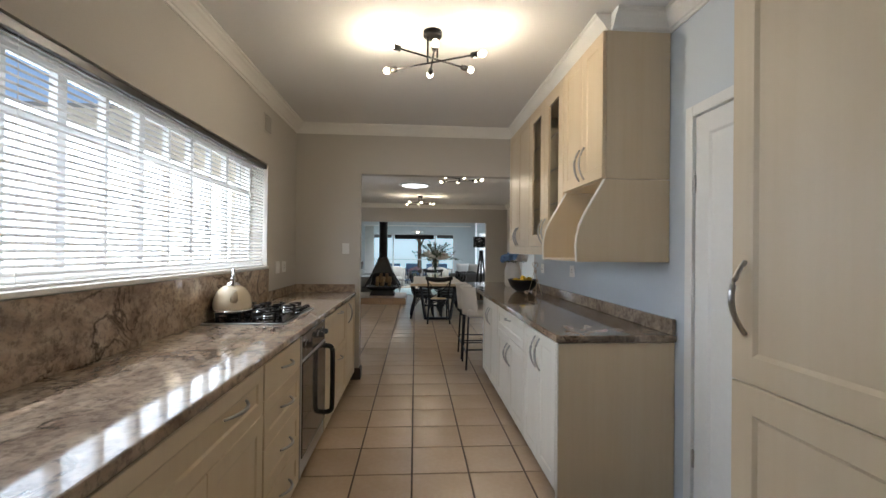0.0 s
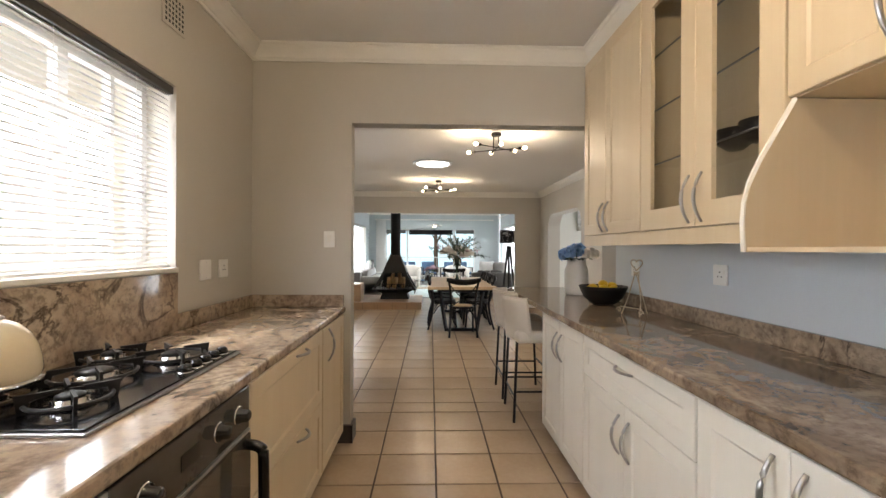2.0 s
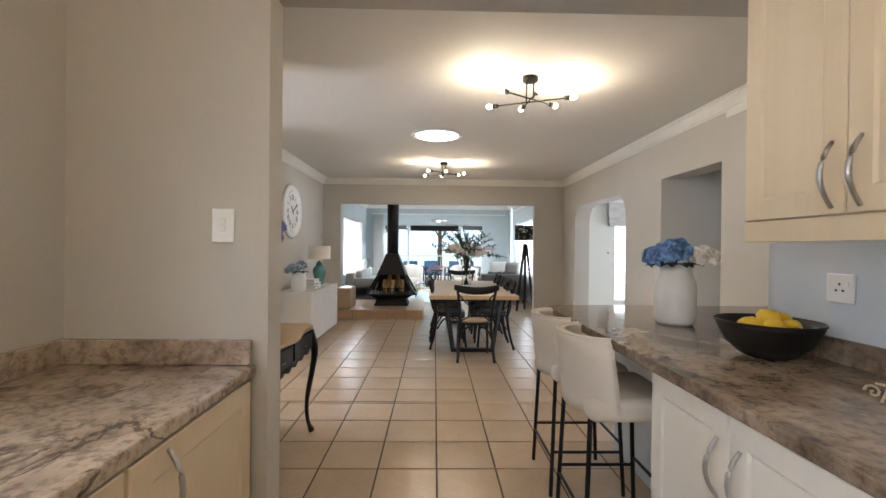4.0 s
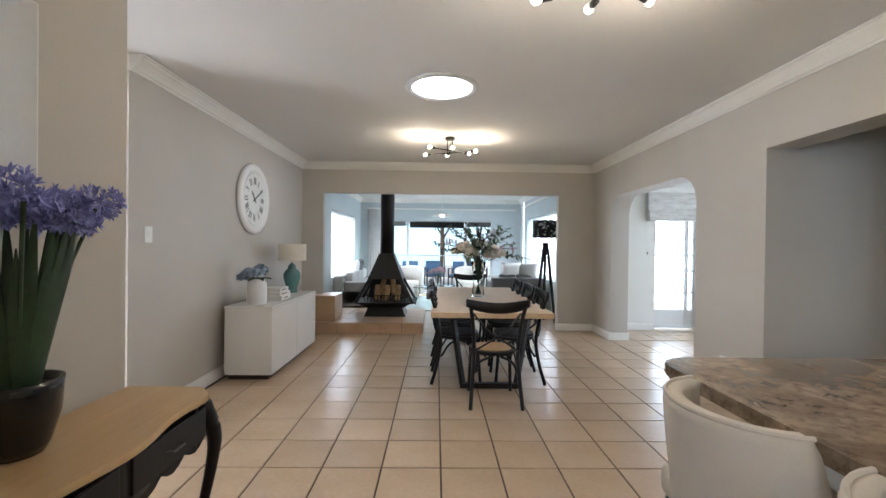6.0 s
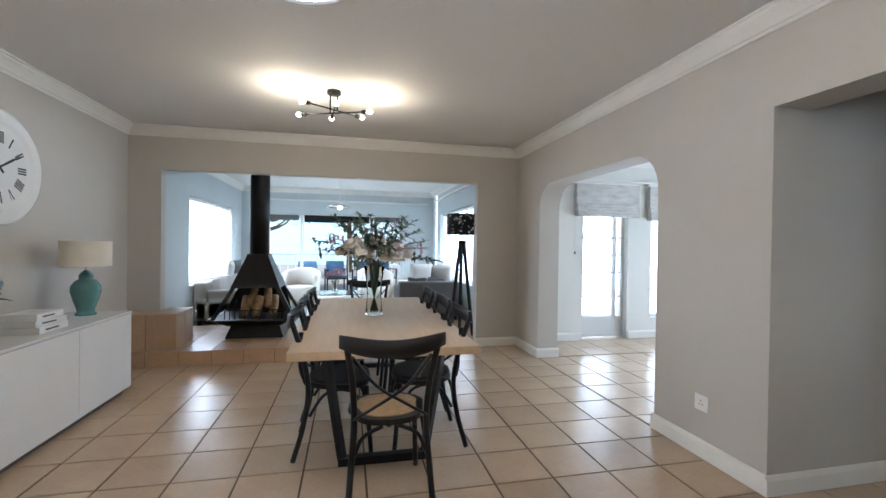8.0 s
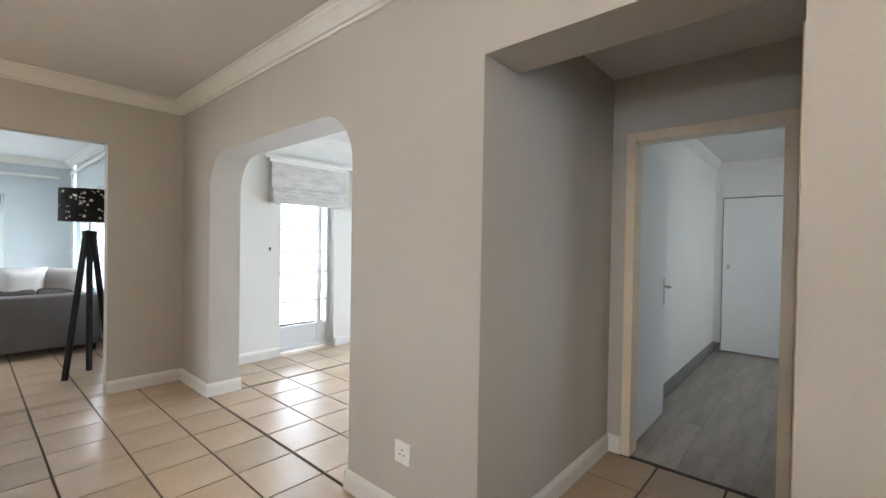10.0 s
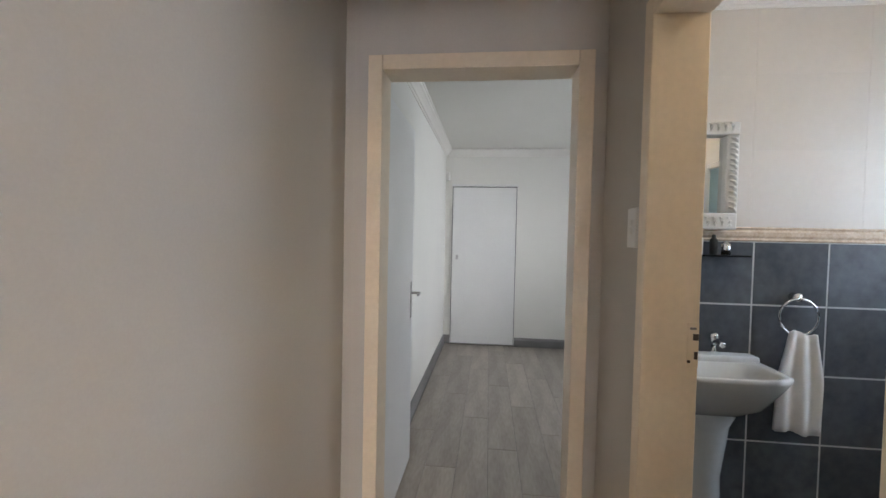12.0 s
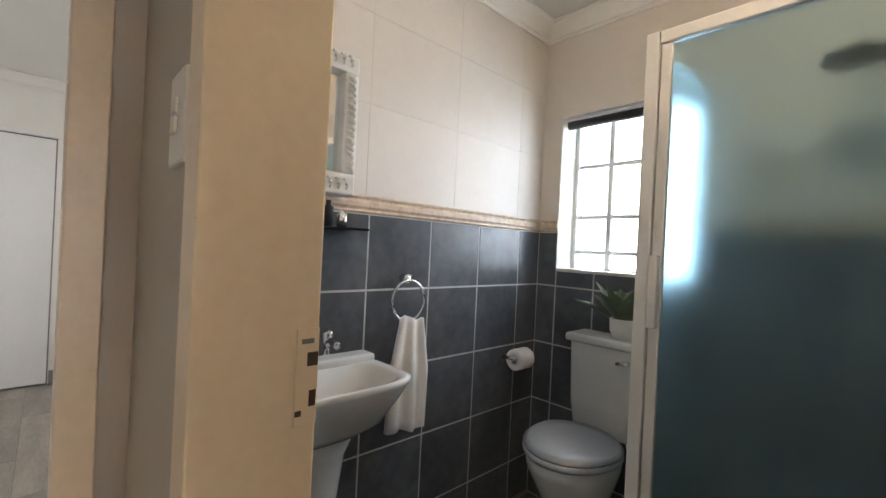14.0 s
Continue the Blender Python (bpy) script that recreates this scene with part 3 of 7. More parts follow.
skirting((3.97, 7.33), (3.97, 7.42), (-1, 0))
skirting((E0, 5.80), (E0, 6.42), (-1, 0))
skirting((-1.28, 4.30), (-1.28, 5.88), (1, 0))
skirting((2.77, 11.12), (3.56, 11.12), (0, -1))
skirting((4.34, 11.12), (6.3, 11.12), (0, -1))
skirting((4.93, 7.414), (7.78, 7.414), (0, -1), M_GREYSKIRT)
skirting((7.78, 4.72), (7.78, 6.50), (-1, 0), M_GREYSKIRT)
skirting((7.78, 7.33), (7.78, 7.414), (-1, 0), M_GREYSKIRT)
run_profile("baseboard", [(0, 0), (0.02, 0), (0.02, 0.12), (0, 0.125)], (-0.595, 4.16), (-0.595, 4.30), (1, 0), M_PLINTH, "baseboard", 0.002)
run_profile("baseboard", [(0, 0), (0.02, 0), (0.02, 0.12), (0, 0.125)], (-0.68, 4.18), (-0.575, 4.18), (0, -1), M_PLINTH, "baseboard", 0.002)

# ---- kitchen: cabinets ----


def door_bm(w, h, t=0.02, rail=0.065, depth=0.006, glass_hole=False):
    """A cabinet front with a sunk panel; front at y = -t, left bottom corner at the origin."""
    b = bmesh.new()
    ring = []

    def loop(x0, x1, z0, z1, y):
        return [b.verts.new(p) for p in ((x0, y, z0), (x1, y, z0), (x1, y, z1), (x0, y, z1))]

    def strip(a, c):
        for i in range(4):
            b.faces.new((a[i], a[(i + 1) % 4], c[(i + 1) % 4], c[i]))
    e = 0.003
    back = loop(0, w, 0, h, 0)
    side = loop(0, w, 0, h, -t + e)
    front = loop(e, w - e, e, h - e, -t)
    strip(back, side)
    strip(side, front)
    r = min(rail, w * 0.28, h * 0.28)
    inner = loop(r, w - r, r, h - r, -t)
    strip(front, inner)
    if glass_hole:
        hole = loop(r, w - r, r, h - r, 0)
        strip(inner, hole)
        strip(hole, back)
    else:
        sunk = loop(r + depth * 1.6, w - r - depth * 1.6, r + depth * 1.6, h - r - depth * 1.6, -t + depth)
        strip(inner, sunk)
        b.faces.new(sunk)
        b.faces.new(back[::-1])
    return b


def slab_bm(w, h, t=0.02):
    return box(0, w, -t, 0, 0, h, 0.003)


def bow_handle(length, upright):
    """An arched bar with flat feet, centred on the origin, standing out to -y."""
    n = 12
    pts, rad = [], []
    for i in range(n + 1):
        s = -1 + 2 * i / n
        out = -0.034 * (1 - s * s) - 0.002
        a = s * length / 2
        pts.append((0, out, a) if upright else (a, out, 0))
        rad.append(0.0075 - 0.002 * abs(s))
    return tube(pts, rad, 8)


def cabinet(name, label, w, depth, z0, h, fronts, at, turn, material, plinth=0.0, category="cabinet", open_front=False, body_mat=None, group=""):
    """A unit with its front at local y = 0, its left bottom corner at the origin. fronts: (kind, u0, u1, v0, v1, handle)."""
    root = thing(name, label, category, group, at, turn)
    bmat = body_mat or material
    t = 0.018
    if open_front:
        part("back_panel", box(0, w, depth - t, depth, z0, z0 + h), bmat, root)
        for u0, u1 in ((0, t), (w - t, w)):
            part("side_panel", box(u0, u1, 0.002, depth - t, z0, z0 + h), bmat, root)
        part("bottom_panel", box(t, w - t, 0.002, depth - t, z0, z0 + t), bmat, root)
        part("top_panel", box(t, w - t, 0.002, depth - t, z0 + h - t, z0 + h), bmat, root)
    else:
        part("body", box(0, w, 0.002, depth, z0, z0 + h, 0.002), bmat, root)
    if plinth:
        part("plinth", box(0, w, 0.055, 0.075, 0.001, plinth - 0.002), M_PLINTH, root, "dark recessed plinth")
    for kind, u0, u1, v0, v1, hd in fronts:
        g = 0.0015
        ww, hh = u1 - u0 - 2 * g, v1 - v0 - 2 * g
        if kind == "drawer":
            f = part("drawer_front", slab_bm(ww, hh) if hh < 0.2 else door_bm(ww, hh), material, root)
        elif kind == "glass":
            f = part("door", door_bm(ww, hh, rail=0.10, glass_hole=True), material, root, "glazed door")
            pane = part("pane", box(0.095, ww - 0.095, -0.011, -0.007, 0.095, hh - 0.095), M_GLASS, f, "clear glass pane")
            pane.visible_shadow = False
        else:
            f = part("door", door_bm(ww, hh), material, root)
        f.location = (u0 + g, 0, v0 + g)
        if hd:
            hu, hv, ln, upright = hd
            hob_ = part("handle", bow_handle(ln, upright), M_STEEL, f, "arched brushed steel handle", True)
            hob_.location = (hu - u0, -0.02, hv - v0)
    return root


BASE_H = 0.82  # carcass above a 90 mm plinth
TOP_Z = 0.952
KW, KF, RF, RW = -1.275, -0.655, 0.800, 1.445  # kitchen walls and cabinet fronts


def left_unit(name, label, y0, y1, fronts, group="cabinets under the stone worktop"):
    return cabinet(name, label, y1 - y0, KF - KW, 0.09, BASE_H, fronts, (KF, y0, 0), 90, M_CAB, 0.09, group=group)


def right_unit(name, label, y0, y1, fronts, group="cabinets under the long worktop"):
    return cabinet(name, label, y1 - y0, RW - RF, 0.09, BASE_H, fronts, (RF, y1, 0), -90, M_CAB_WHITE, 0.09, group=group)


Z0, Z1 = 0.095, 0.905
left_unit("base_cabinet", "pale birch base cabinet with two doors", -1.5, -0.55, [("door", 0.01, 0.475, Z0, Z1, (0.43, 0.70, 0.16, True)), ("door", 0.475, 0.94, Z0, Z1, (0.52, 0.70, 0.16, True))])
left_unit("base_cabinet", "pale birch base cabinet with two doors", -0.55, 0.40, [("door", 0.01, 0.475, Z0, Z1, (0.43, 0.70, 0.16, True)), ("door", 0.475, 0.94, Z0, Z1, (0.52, 0.70, 0.16, True))])
left_unit("base_cabinet", "pale birch base cabinet with a drawer over a door", 0.40, 1.395, [("drawer", 0.01, 0.985, 0.70, Z1, (0.70, 0.82, 0.19, False)), ("door", 0.01, 0.4975, Z0, 0.70, None), ("door", 0.4975, 0.985, Z0, 0.70, None)])
left_unit("drawer_cabinet", "pale birch cabinet with four drawers", 1.395, 1.970, [("drawer", 0.005, 0.57, 0.745, Z1, (0.30, 0.83, 0.15, False)), ("drawer", 0.005, 0.57, 0.53, 0.745, (0.30, 0.64, 0.15, False)), ("drawer", 0.005, 0.57, 0.315, 0.53, (0.30, 0.43, 0.15, False)), ("drawer", 0.005, 0.57, Z0, 0.315, (0.30, 0.21, 0.15, False))])
left_unit("drawer_cabinet", "pale birch cabinet with two deep pan drawers", 2.625, 3.575, [("drawer", 0.005, 0.945, 0.515, Z1, (0.55, 0.872, 0.14, False)), ("drawer", 0.005, 0.945, Z0, 0.515, (0.56, 0.485, 0.14, False))])
left_unit("base_cabinet", "pale birch base cabinet with a narrow door beside the opening", 3.575, 4.15, [("door", 0.005, 0.57, Z0, Z1, (0.125, 0.79, 0.19, True))])

right_unit("base_cabinet", "cream base cabinet with two full-height doors", 1.80, 2.48, [("door", 0.005, 0.34, Z0, Z1, (0.295, 0.77, 0.20, True)), ("door", 0.34, 0.675, Z0, Z1, (0.385, 0.77, 0.20, True))])
right_unit("base_cabinet", "cream base cabinet with a drawer over two doors", 2.48, 3.44, [("drawer", 0.005, 0.955, 0.70, Z1, (0.48, 0.845, 0.15, False)), ("door", 0.005, 0.48, Z0, 0.70, (0.435, 0.56, 0.17, True)), ("door", 0.48, 0.955, Z0, 0.70, (0.525, 0.56, 0.17, True))])
right_unit("base_cabinet", "cream base cabinet with two doors beside the stools", 3.44, 4.27, [("door", 0.005, 0.415, Z0, Z1, (0.37, 0.74, 0.17, True)), ("door", 0.415, 0.825, Z0, Z1, (0.46, 0.74, 0.17, True))])
end_panel = thing("end_panel", "birch end panel beside the cream cabinets", "panel")
part("board", box(RF - 0.010, RW, 1.780, 1.797, 0.002, 0.908, 0.002), M_CAB, end_panel)
part("edging", box(RF - 0.018, RF - 0.0105, 1.7795, 1.797, 0.002, 0.908, 0.001), M_CAB_WHITE, end_panel, "cream edging strip")


def stone_top(name, label, outline, z0, z1, material):
    b = prism(outline, "z", z0, z1, bevel=0.008)
    root = thing(name, label, "worktop")
    part("slab", b, material, root)
    return root


lt = stone_top("worktop", "polished brown granite worktop under the kitchen window", [(KW, -1.5), (-0.628, -1.5), (-0.628, 4.165), (KW, 4.165)], 0.912, TOP_Z, M_GRANITE_L)
part("splashback", box(KW, KW + 0.02, -1.5, 3.28, TOP_Z + 0.001, 1.235, 0.002), M_GRANITE_L, lt, "tall granite splashback up to the sill")
part("upstand", box(KW, KW + 0.02, 3.283, 4.14, TOP_Z + 0.001, 1.035, 0.003), M_GRANITE_L, lt)
part("upstand", box(KW, -0.64, 4.142, 4.164, TOP_Z + 0.001, 1.035, 0.003), M_GRANITE_L, lt)
corner = [(0.755 + 0.12 - 0.12 * math.cos(a), 5.60 + 0.12 * math.sin(a)) for a in [i * math.pi / 16 for i in range(9)]]
rt = stone_top("worktop", "long polished brown granite worktop running on as a bar", [(0.77, 1.765)] + corner + [(2.505, 5.72), (2.505, 4.57), (1.444, 4.57), (1.444, 1.765)], 0.912, TOP_Z, M_GRANITE_R)
part("upstand", box(1.42, 1.444, 1.77, 4.55, TOP_Z + 0.001, 1.04, 0.003), M_GRANITE_R, rt)
bar = thing("bar_counter", "painted panel base under the stone bar", "bar counter")
part("panel", box(1.20, 1.25, 4.275, 5.56, 0.002, 0.910, 0.003), M_WALL_BLUE, bar)
part("panel", box(1.25, 2.50, 5.51, 5.56, 0.002, 0.910, 0.003), M_WALL, bar)
part("apron", box(0.84, 1.20, 4.275, 4.30, 0.70, 0.910, 0.003), M_CAB_WHITE, bar)

# wall cabinets
UF = 1.07
UD = RW - UF


def upper_unit(label, y0, y1, z0, z1, fronts, open_front=False):
    return cabinet("wall_cabinet", label, y1 - y0, UD, z0, z1 - z0, fronts, (UF, y1, 0), -90, M_CAB, open_front=open_front, body_mat=M_CAB_SHADED if open_front else M_CAB, group="wall cabinets over the long worktop")


UT = 2.658
upper_unit("birch wall cabinet with two doors beside the opening", 3.375, 4.174, 1.45, UT, [("door", 0.002, 0.365, 1.452, UT, (0.325, 1.56, 0.18, True)), ("door", 0.365, 0.797, 1.452, UT, (0.405, 1.56, 0.18, True))])
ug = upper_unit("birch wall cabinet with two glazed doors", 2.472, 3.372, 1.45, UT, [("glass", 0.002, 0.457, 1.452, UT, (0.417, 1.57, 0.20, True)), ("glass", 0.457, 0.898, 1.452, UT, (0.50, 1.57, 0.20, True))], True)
for sz in (1.78, 2.05, 2.32):
    sh = part("glass_shelf", box(0.02, 0.88, 0.02, UD - 0.02, sz, sz + 0.006), M_GLASS, ug, "clear glass shelf")
    sh.visible_shadow = False
    part("shelf_edge", box(0.02, 0.88, 0.014, 0.02, sz, sz + 0.006), M_DARKSTEEL, ug)
part("light_rail", box(0.0, 1.700, -0.018, 0.0, 1.382, 1.449, 0.002), M_CAB, ug, "birch light rail under the doors").location.x = -0.802
upper_unit("birch wall cabinet with two doors over the cooker hood", 1.84, 2.468, 1.822, UT, [("door", 0.002, 0.335, 1.824, UT, (0.297, 1.955, 0.20, True)), ("door", 0.335, 0.626, 1.824, UT, (0.373, 1.955, 0.20, True))])

hood = thing("cooker_hood_housing", "birch cooker hood housing with curved side panels", "hood")
prof = [(RW, 1.352), (0.912, 1.352), (0.908, 1.44), (0.912, 1.50), (0.928, 1.56), (0.955, 1.62), (UF, 1.818), (RW, 1.818)]
for y in (1.841, 2.448):
    part("side_panel", prism(prof, "y", y, y + 0.018), M_CAB, hood)
    edge = part("edge_band", tube([(x, y + 0.009, z) for x, z in prof[1:7]], 0.0095, 6), M_CAB_WHITE, hood, "pale edging")
part("base_board", box(0.914, RW, 1.860, 2.447, 1.353, 1.366), M_CAB, hood)
part("back_board", box(1.37, 1.385, 1.860, 2.447, 1.367, 1.816), M_CAB, hood)
for i, (yy, r) in enumerate(((2.69, 0.068), (2.83, 0.072), (2.97, 0.068))):
    bowl = tagged(mesh_ob("bowl", lathe([(0.03, 0), (r, 0.03), (r * 1.05, 0.085), (r * 0.98, 0.085), (r * 0.9, 0.035), (0.02, 0.01)], 20, at=(1.26, yy, 1.7865)), M_BLACKGLOSS, smooth=True), "black glazed bowl on a glass shelf", "bowl", "bowls in the glazed cabinet")

# tall pantry cupboard and kitchen door
cabinet("pantry_cupboard", "tall birch pantry cupboard with panelled doors", 1.6, RW - 0.80, 0.09, 2.3, [("door", 0.005, 0.53, 0.095, 1.10, None), ("door", 0.005, 0.53, 1.10, 2.38, (0.05, 1.30, 0.17, True)), ("door", 0.53, 1.06, 0.095, 1.10, None), ("door", 0.53, 1.06, 1.10, 2.38, (1.01, 1.30, 0.17, True)), ("door", 1.06, 1.59, 0.095, 1.10, None), ("door", 1.06, 1.59, 1.10, 2.38, None)], (0.80, 0.52, 0), -90, M_CAB, 0.09, "cupboard")


def door_frame(name, axis, at, a0, a1, top, depth0, depth1, face, material):
    """A door lining in a wall opening: two jambs and a head, with an architrave flange on both faces."""
    root = structure(new(name), "", "door frame")
    s = 0.035
    o = 0.022

    def piece(n, u0, u1, z0, z1):
        for d0, d1, gx in ((depth0 - 0.012, depth1 + 0.012, 0),):
            b = box(d0, d1, u0, u1, z0, z1, 0.003) if axis == "x" else box(u0, u1, d0, d1, z0, z1, 0.003)
            part(n, b, material, root)
    piece("jamb", a0 - o, a0 + s, 0.003, top + o)
    piece("jamb", a1 - s, a1 + o, 0.003, top + o)
    piece("head", a0 + s + 0.001, a1 - s - 0.001, top - s, top + o)
    return root


door_frame("door_frame_kitchen", "x", 0, 0.85, 1.67, 2.15, 1.45, 1.57, -1, M_DOORWHITE)
kd = structure(new("door_1"), "closed white painted kitchen door with a panel", "door")
leaf = part("leaf", door_bm(0.745, 2.105, 0.04, 0.10, 0.008), M_DOORWHITE, kd)
leaf.matrix_basis = pose(1.495, 1.633, 0.006, 0, 0, -90)
for hz in (0.3, 1.72):
    part("hinge", lathe([(0.006, 0), (0.006, 0.09)], 8, at=(1.448, 1.628, hz)), M_STEEL, kd, "steel hinge")

# oven
oven = thing("oven", "built-in oven with steel trim and dark glass door", "oven", at=(KF, 1.973, 0), turn=90)
part("body", box(0.0, 0.648, 0.004, 0.60, 0.09, 0.908, 0.002), M_DARKSTEEL, oven)
part("side_trim", box(0.0, 0.03, -0.022, 0.003, 0.10, 0.905, 0.003), M_STEEL, oven, "brushed steel trim")
part("control_panel", box(0.032, 0.646, -0.020, 0.003, 0.765, 0.905, 0.004), M_OVENGLASS, oven, "dark glass control panel")
part("trim_strip", box(0.032, 0.646, -0.024, 0.003, 0.752, 0.763, 0.002), M_STEEL, oven)
odoor = part("oven_door", box(0.032, 0.646, -0.026, 0.003, 0.20, 0.750, 0.005), M_OVENGLASS, oven, "dark reflective glass door")
part("kick_panel", box(0.032, 0.646, -0.018, 0.003, 0.10, 0.197, 0.003), M_STEEL, oven)
for u in (0.13, 0.44, 0.56):
    kn = part("knob", lathe([(0.026, 0), (0.026, 0.006), (0.02, 0.01), (0.018, 0.034), (0.012, 0.038), (0, 0.038)], 18), M_BLACKGLOSS, oven, "black control knob", True)
    kn.matrix_basis = pose(u, -0.02, 0.835, 90)
    part("knob_collar", lathe([(0.029, 0), (0.029, 0.004), (0, 0.004)], 18), M_CHROME, kn, "chrome collar", True)
part("display", box(0.26, 0.34, -0.0225, -0.0195, 0.815, 0.855), M_BLACKGLOSS, oven)
hp = curve_pts([(0.60, -0.024, 0.73), (0.60, -0.075, 0.715), (0.60, -0.085, 0.66), (0.60, -0.085, 0.34), (0.60, -0.075, 0.27), (0.60, -0.024, 0.255)], 5)
part("oven_handle", tube(hp, 0.017, 10), M_BLACKGLOSS, oven, "thick black door handle", True)

# gas hob
HZ = TOP_Z + 0.001
hobt = thing("gas_hob", "black gas hob with iron pan supports and steel rim", "hob", at=(-0.05, 0.085, 0))
part("rim", box(-1.205, -0.715, 2.03, 2.76, HZ, HZ + 0.008, 0.003), M_STEEL, hobt, "brushed steel rim")
part("glass_plate", box(-1.195, -0.725, 2.04, 2.75, HZ + 0.0085, HZ + 0.014, 0.002), M_BLACKGLOSS, hobt)
for bx_, by_, br in ((-1.08, 2.18, 0.048), (-0.87, 2.18, 0.038), (-1.08, 2.60, 0.038), (-0.87, 2.60, 0.048), (-0.975, 2.39, 0.058)):
    bu = part("burner", lathe([(br + 0.012, 0), (br + 0.012, 0.008), (br, 0.012), (br, 0.02), (0, 0.02)], 24, at=(bx_, by_, HZ + 0.0145)), M_CHROME, hobt, "chrome gas burner", True)
    part("burner_cap", lathe([(br * 0.8, 0), (br * 0.8, 0.007), (br * 0.6, 0.011), (0, 0.011)], 24, at=(bx_, by_, HZ + 0.035)), M_BLACK, bu, "black burner cap", True)
for bx_, by_, br in ((-1.08, 2.18, 0.048), (-0.87, 2.18, 0.038), (-1.08, 2.60, 0.038), (-0.87, 2.60, 0.048), (-0.975, 2.39, 0.058)):
    ps = bmesh.new()
    rr = br + 0.046
    z0 = HZ + 0.0145
    tube([(bx_ + rr * math.cos(t), by_ + rr * math.sin(t), z0 + 0.018) for t in [k * math.pi / 14 for k in range(29)]], 0.0055, 6, bm=ps)
    for k in range(4):
        t = math.pi / 4 + k * math.pi / 2
        c, q = math.cos(t), math.sin(t)
        fin = [(br * 0.62, z0 + 0.040), (br * 0.62, z0 + 0.045), (rr + 0.016, z0 + 0.0455), (rr + 0.010, z0), (rr - 0.006, z0), (rr - 0.012, z0 + 0.030)]
        va = [ps.verts.new((bx_ + r * c - 0.004 * q, by_ + r * q + 0.004 * c, z)) for r, z in fin]
        vb = [ps.verts.new((bx_ + r * c + 0.004 * q, by_ + r * q - 0.004 * c, z)) for r, z in fin]
        ps.faces.new(va)
        ps.faces.new(vb[::-1])
        for m_ in range(6):
            ps.faces.new((va[m_], vb[m_], vb[(m_ + 1) % 6], va[(m_ + 1) % 6]))
    part("pan_support", ps, M_BLACK, hobt, "cast iron pan support")
for k in range(5):
    kb = part("knob", lathe([(0.020, 0), (0.018, 0.020), (0.013, 0.025), (0, 0.025)], 14, at=(-0.752, 2.46 + k * 0.058, HZ + 0.0145)), M_BLACKGLOSS, hobt, "black gas knob", True)
    part("knob_collar", lathe([(0.024, 0), (0.024, 0.003), (0, 0.003)], 14, at=(-0.752, 2.46 + k * 0.058, HZ + 0.0142)), M_CHROME, kb, "chrome collar", True)

# kettle
kx, ky, kz = 0.0, 0.0, 0.0
ket = thing("kettle", "cream enamel stovetop kettle with chrome trim on the hob", "kettle", at=(-1.135, 2.265, HZ + 0.0605), turn=27)
ket.scale = (1.08, 1.08, 1.08)
part("body", lathe([(0.085, 0.006), (0.103, 0.012), (0.106, 0.03), (0.104, 0.055), (0.097, 0.085), (0.083, 0.115), (0.062, 0.138), (0.038, 0.15), (0.03, 0.152)], 32, at=(kx, ky, kz)), M_KETTLE, ket, "", True)
part("base_ring", lathe([(0.09, 0), (0.108, 0.002), (0.110, 0.012), (0.104, 0.016), (0.09, 0.016)], 32, at=(kx, ky, kz)), M_CHROME, ket, "chrome base ring", True)
part("lid", lathe([(0.04, 0.15), (0.04, 0.156), (0.025, 0.164), (0.012, 0.167), (0.009, 0.178), (0.016, 0.187), (0.009, 0.196), (0, 0.198)], 24, at=(kx, ky, kz)), M_CHROME, ket, "chrome lid with knob", True)
part("spout", tube([(kx, ky - 0.088, kz + 0.07), (kx, ky - 0.12, kz + 0.095), (kx, ky - 0.14, kz + 0.125)], [0.022, 0.017, 0.013], 12), M_KETTLE, ket, "", True)
part("handle", tube(curve_pts([(kx, ky - 0.05, kz + 0.143), (kx, ky - 0.055, kz + 0.20), (kx, ky - 0.03, kz + 0.235), (kx, ky + 0.03, kz + 0.235), (kx, ky + 0.055, kz + 0.20), (kx, ky + 0.05, kz + 0.143)], 5), 0.009, 8), M_CHROME, ket, "arched chrome handle", True)

# ---- kitchen window and blind ----
win = structure(new("window_1"), "white steel kitchen window with small panes", "window")
WX = -1.44
b_ = [("frame", -0.60, -0.56, 1.262, 2.138), ("frame", 3.26, 3.30, 1.262, 2.138)]
for n, y0, y1, z0, z1 in b_:
    part("window_frame", box(WX - 0.02, WX + 0.02, y0, y1, z0, z1, 0.003), M_ALU, win)
for z0, z1 in ((1.262, 1.30), (2.10, 2.138)):
    part("window_frame", box(WX - 0.02, WX + 0.02, -0.559, 3.259, z0, z1, 0.003), M_ALU, win)
UPS = [-0.42 + 0.25 * i for i in range(15)]
cuts = [-0.559] + [c for i, y in enumerate(UPS) for c in (y - (0.024 if i % 2 else 0.012), y + (0.024 if i % 2 else 0.012))] + [3.259]
for a, c in zip(cuts[1:-1:2], cuts[2:-1:2]):
    part("mullion", box(WX - 0.018, WX + 0.018, a, c, 1.301, 2.099, 0.002), M_ALU, win)
for a, c in zip(cuts[::2], cuts[1::2]):
    part("glazing_bar", box(WX - 0.016, WX + 0.016, a + 0.0005, c - 0.0005, 1.866, 1.894, 0.002), M_ALU, win)
pane = part("pane", box(WX - 0.003, WX + 0.003, -0.56, 3.26, 1.30, 2.10), M_GLASS, win, "clear window glass")
pane.visible_shadow = False
part("window_sill", box(-1.515, -1.262, -0.598, 3.298, 1.238, 1.2595, 0.004), M_TRIM, win, "white window sill")
part("window_latch", tube([(-1.42, 2.47, 1.62), (-1.40, 2.47, 1.60), (-1.39, 2.49, 1.52)], 0.006, 6), M_DARKSTEEL, win)
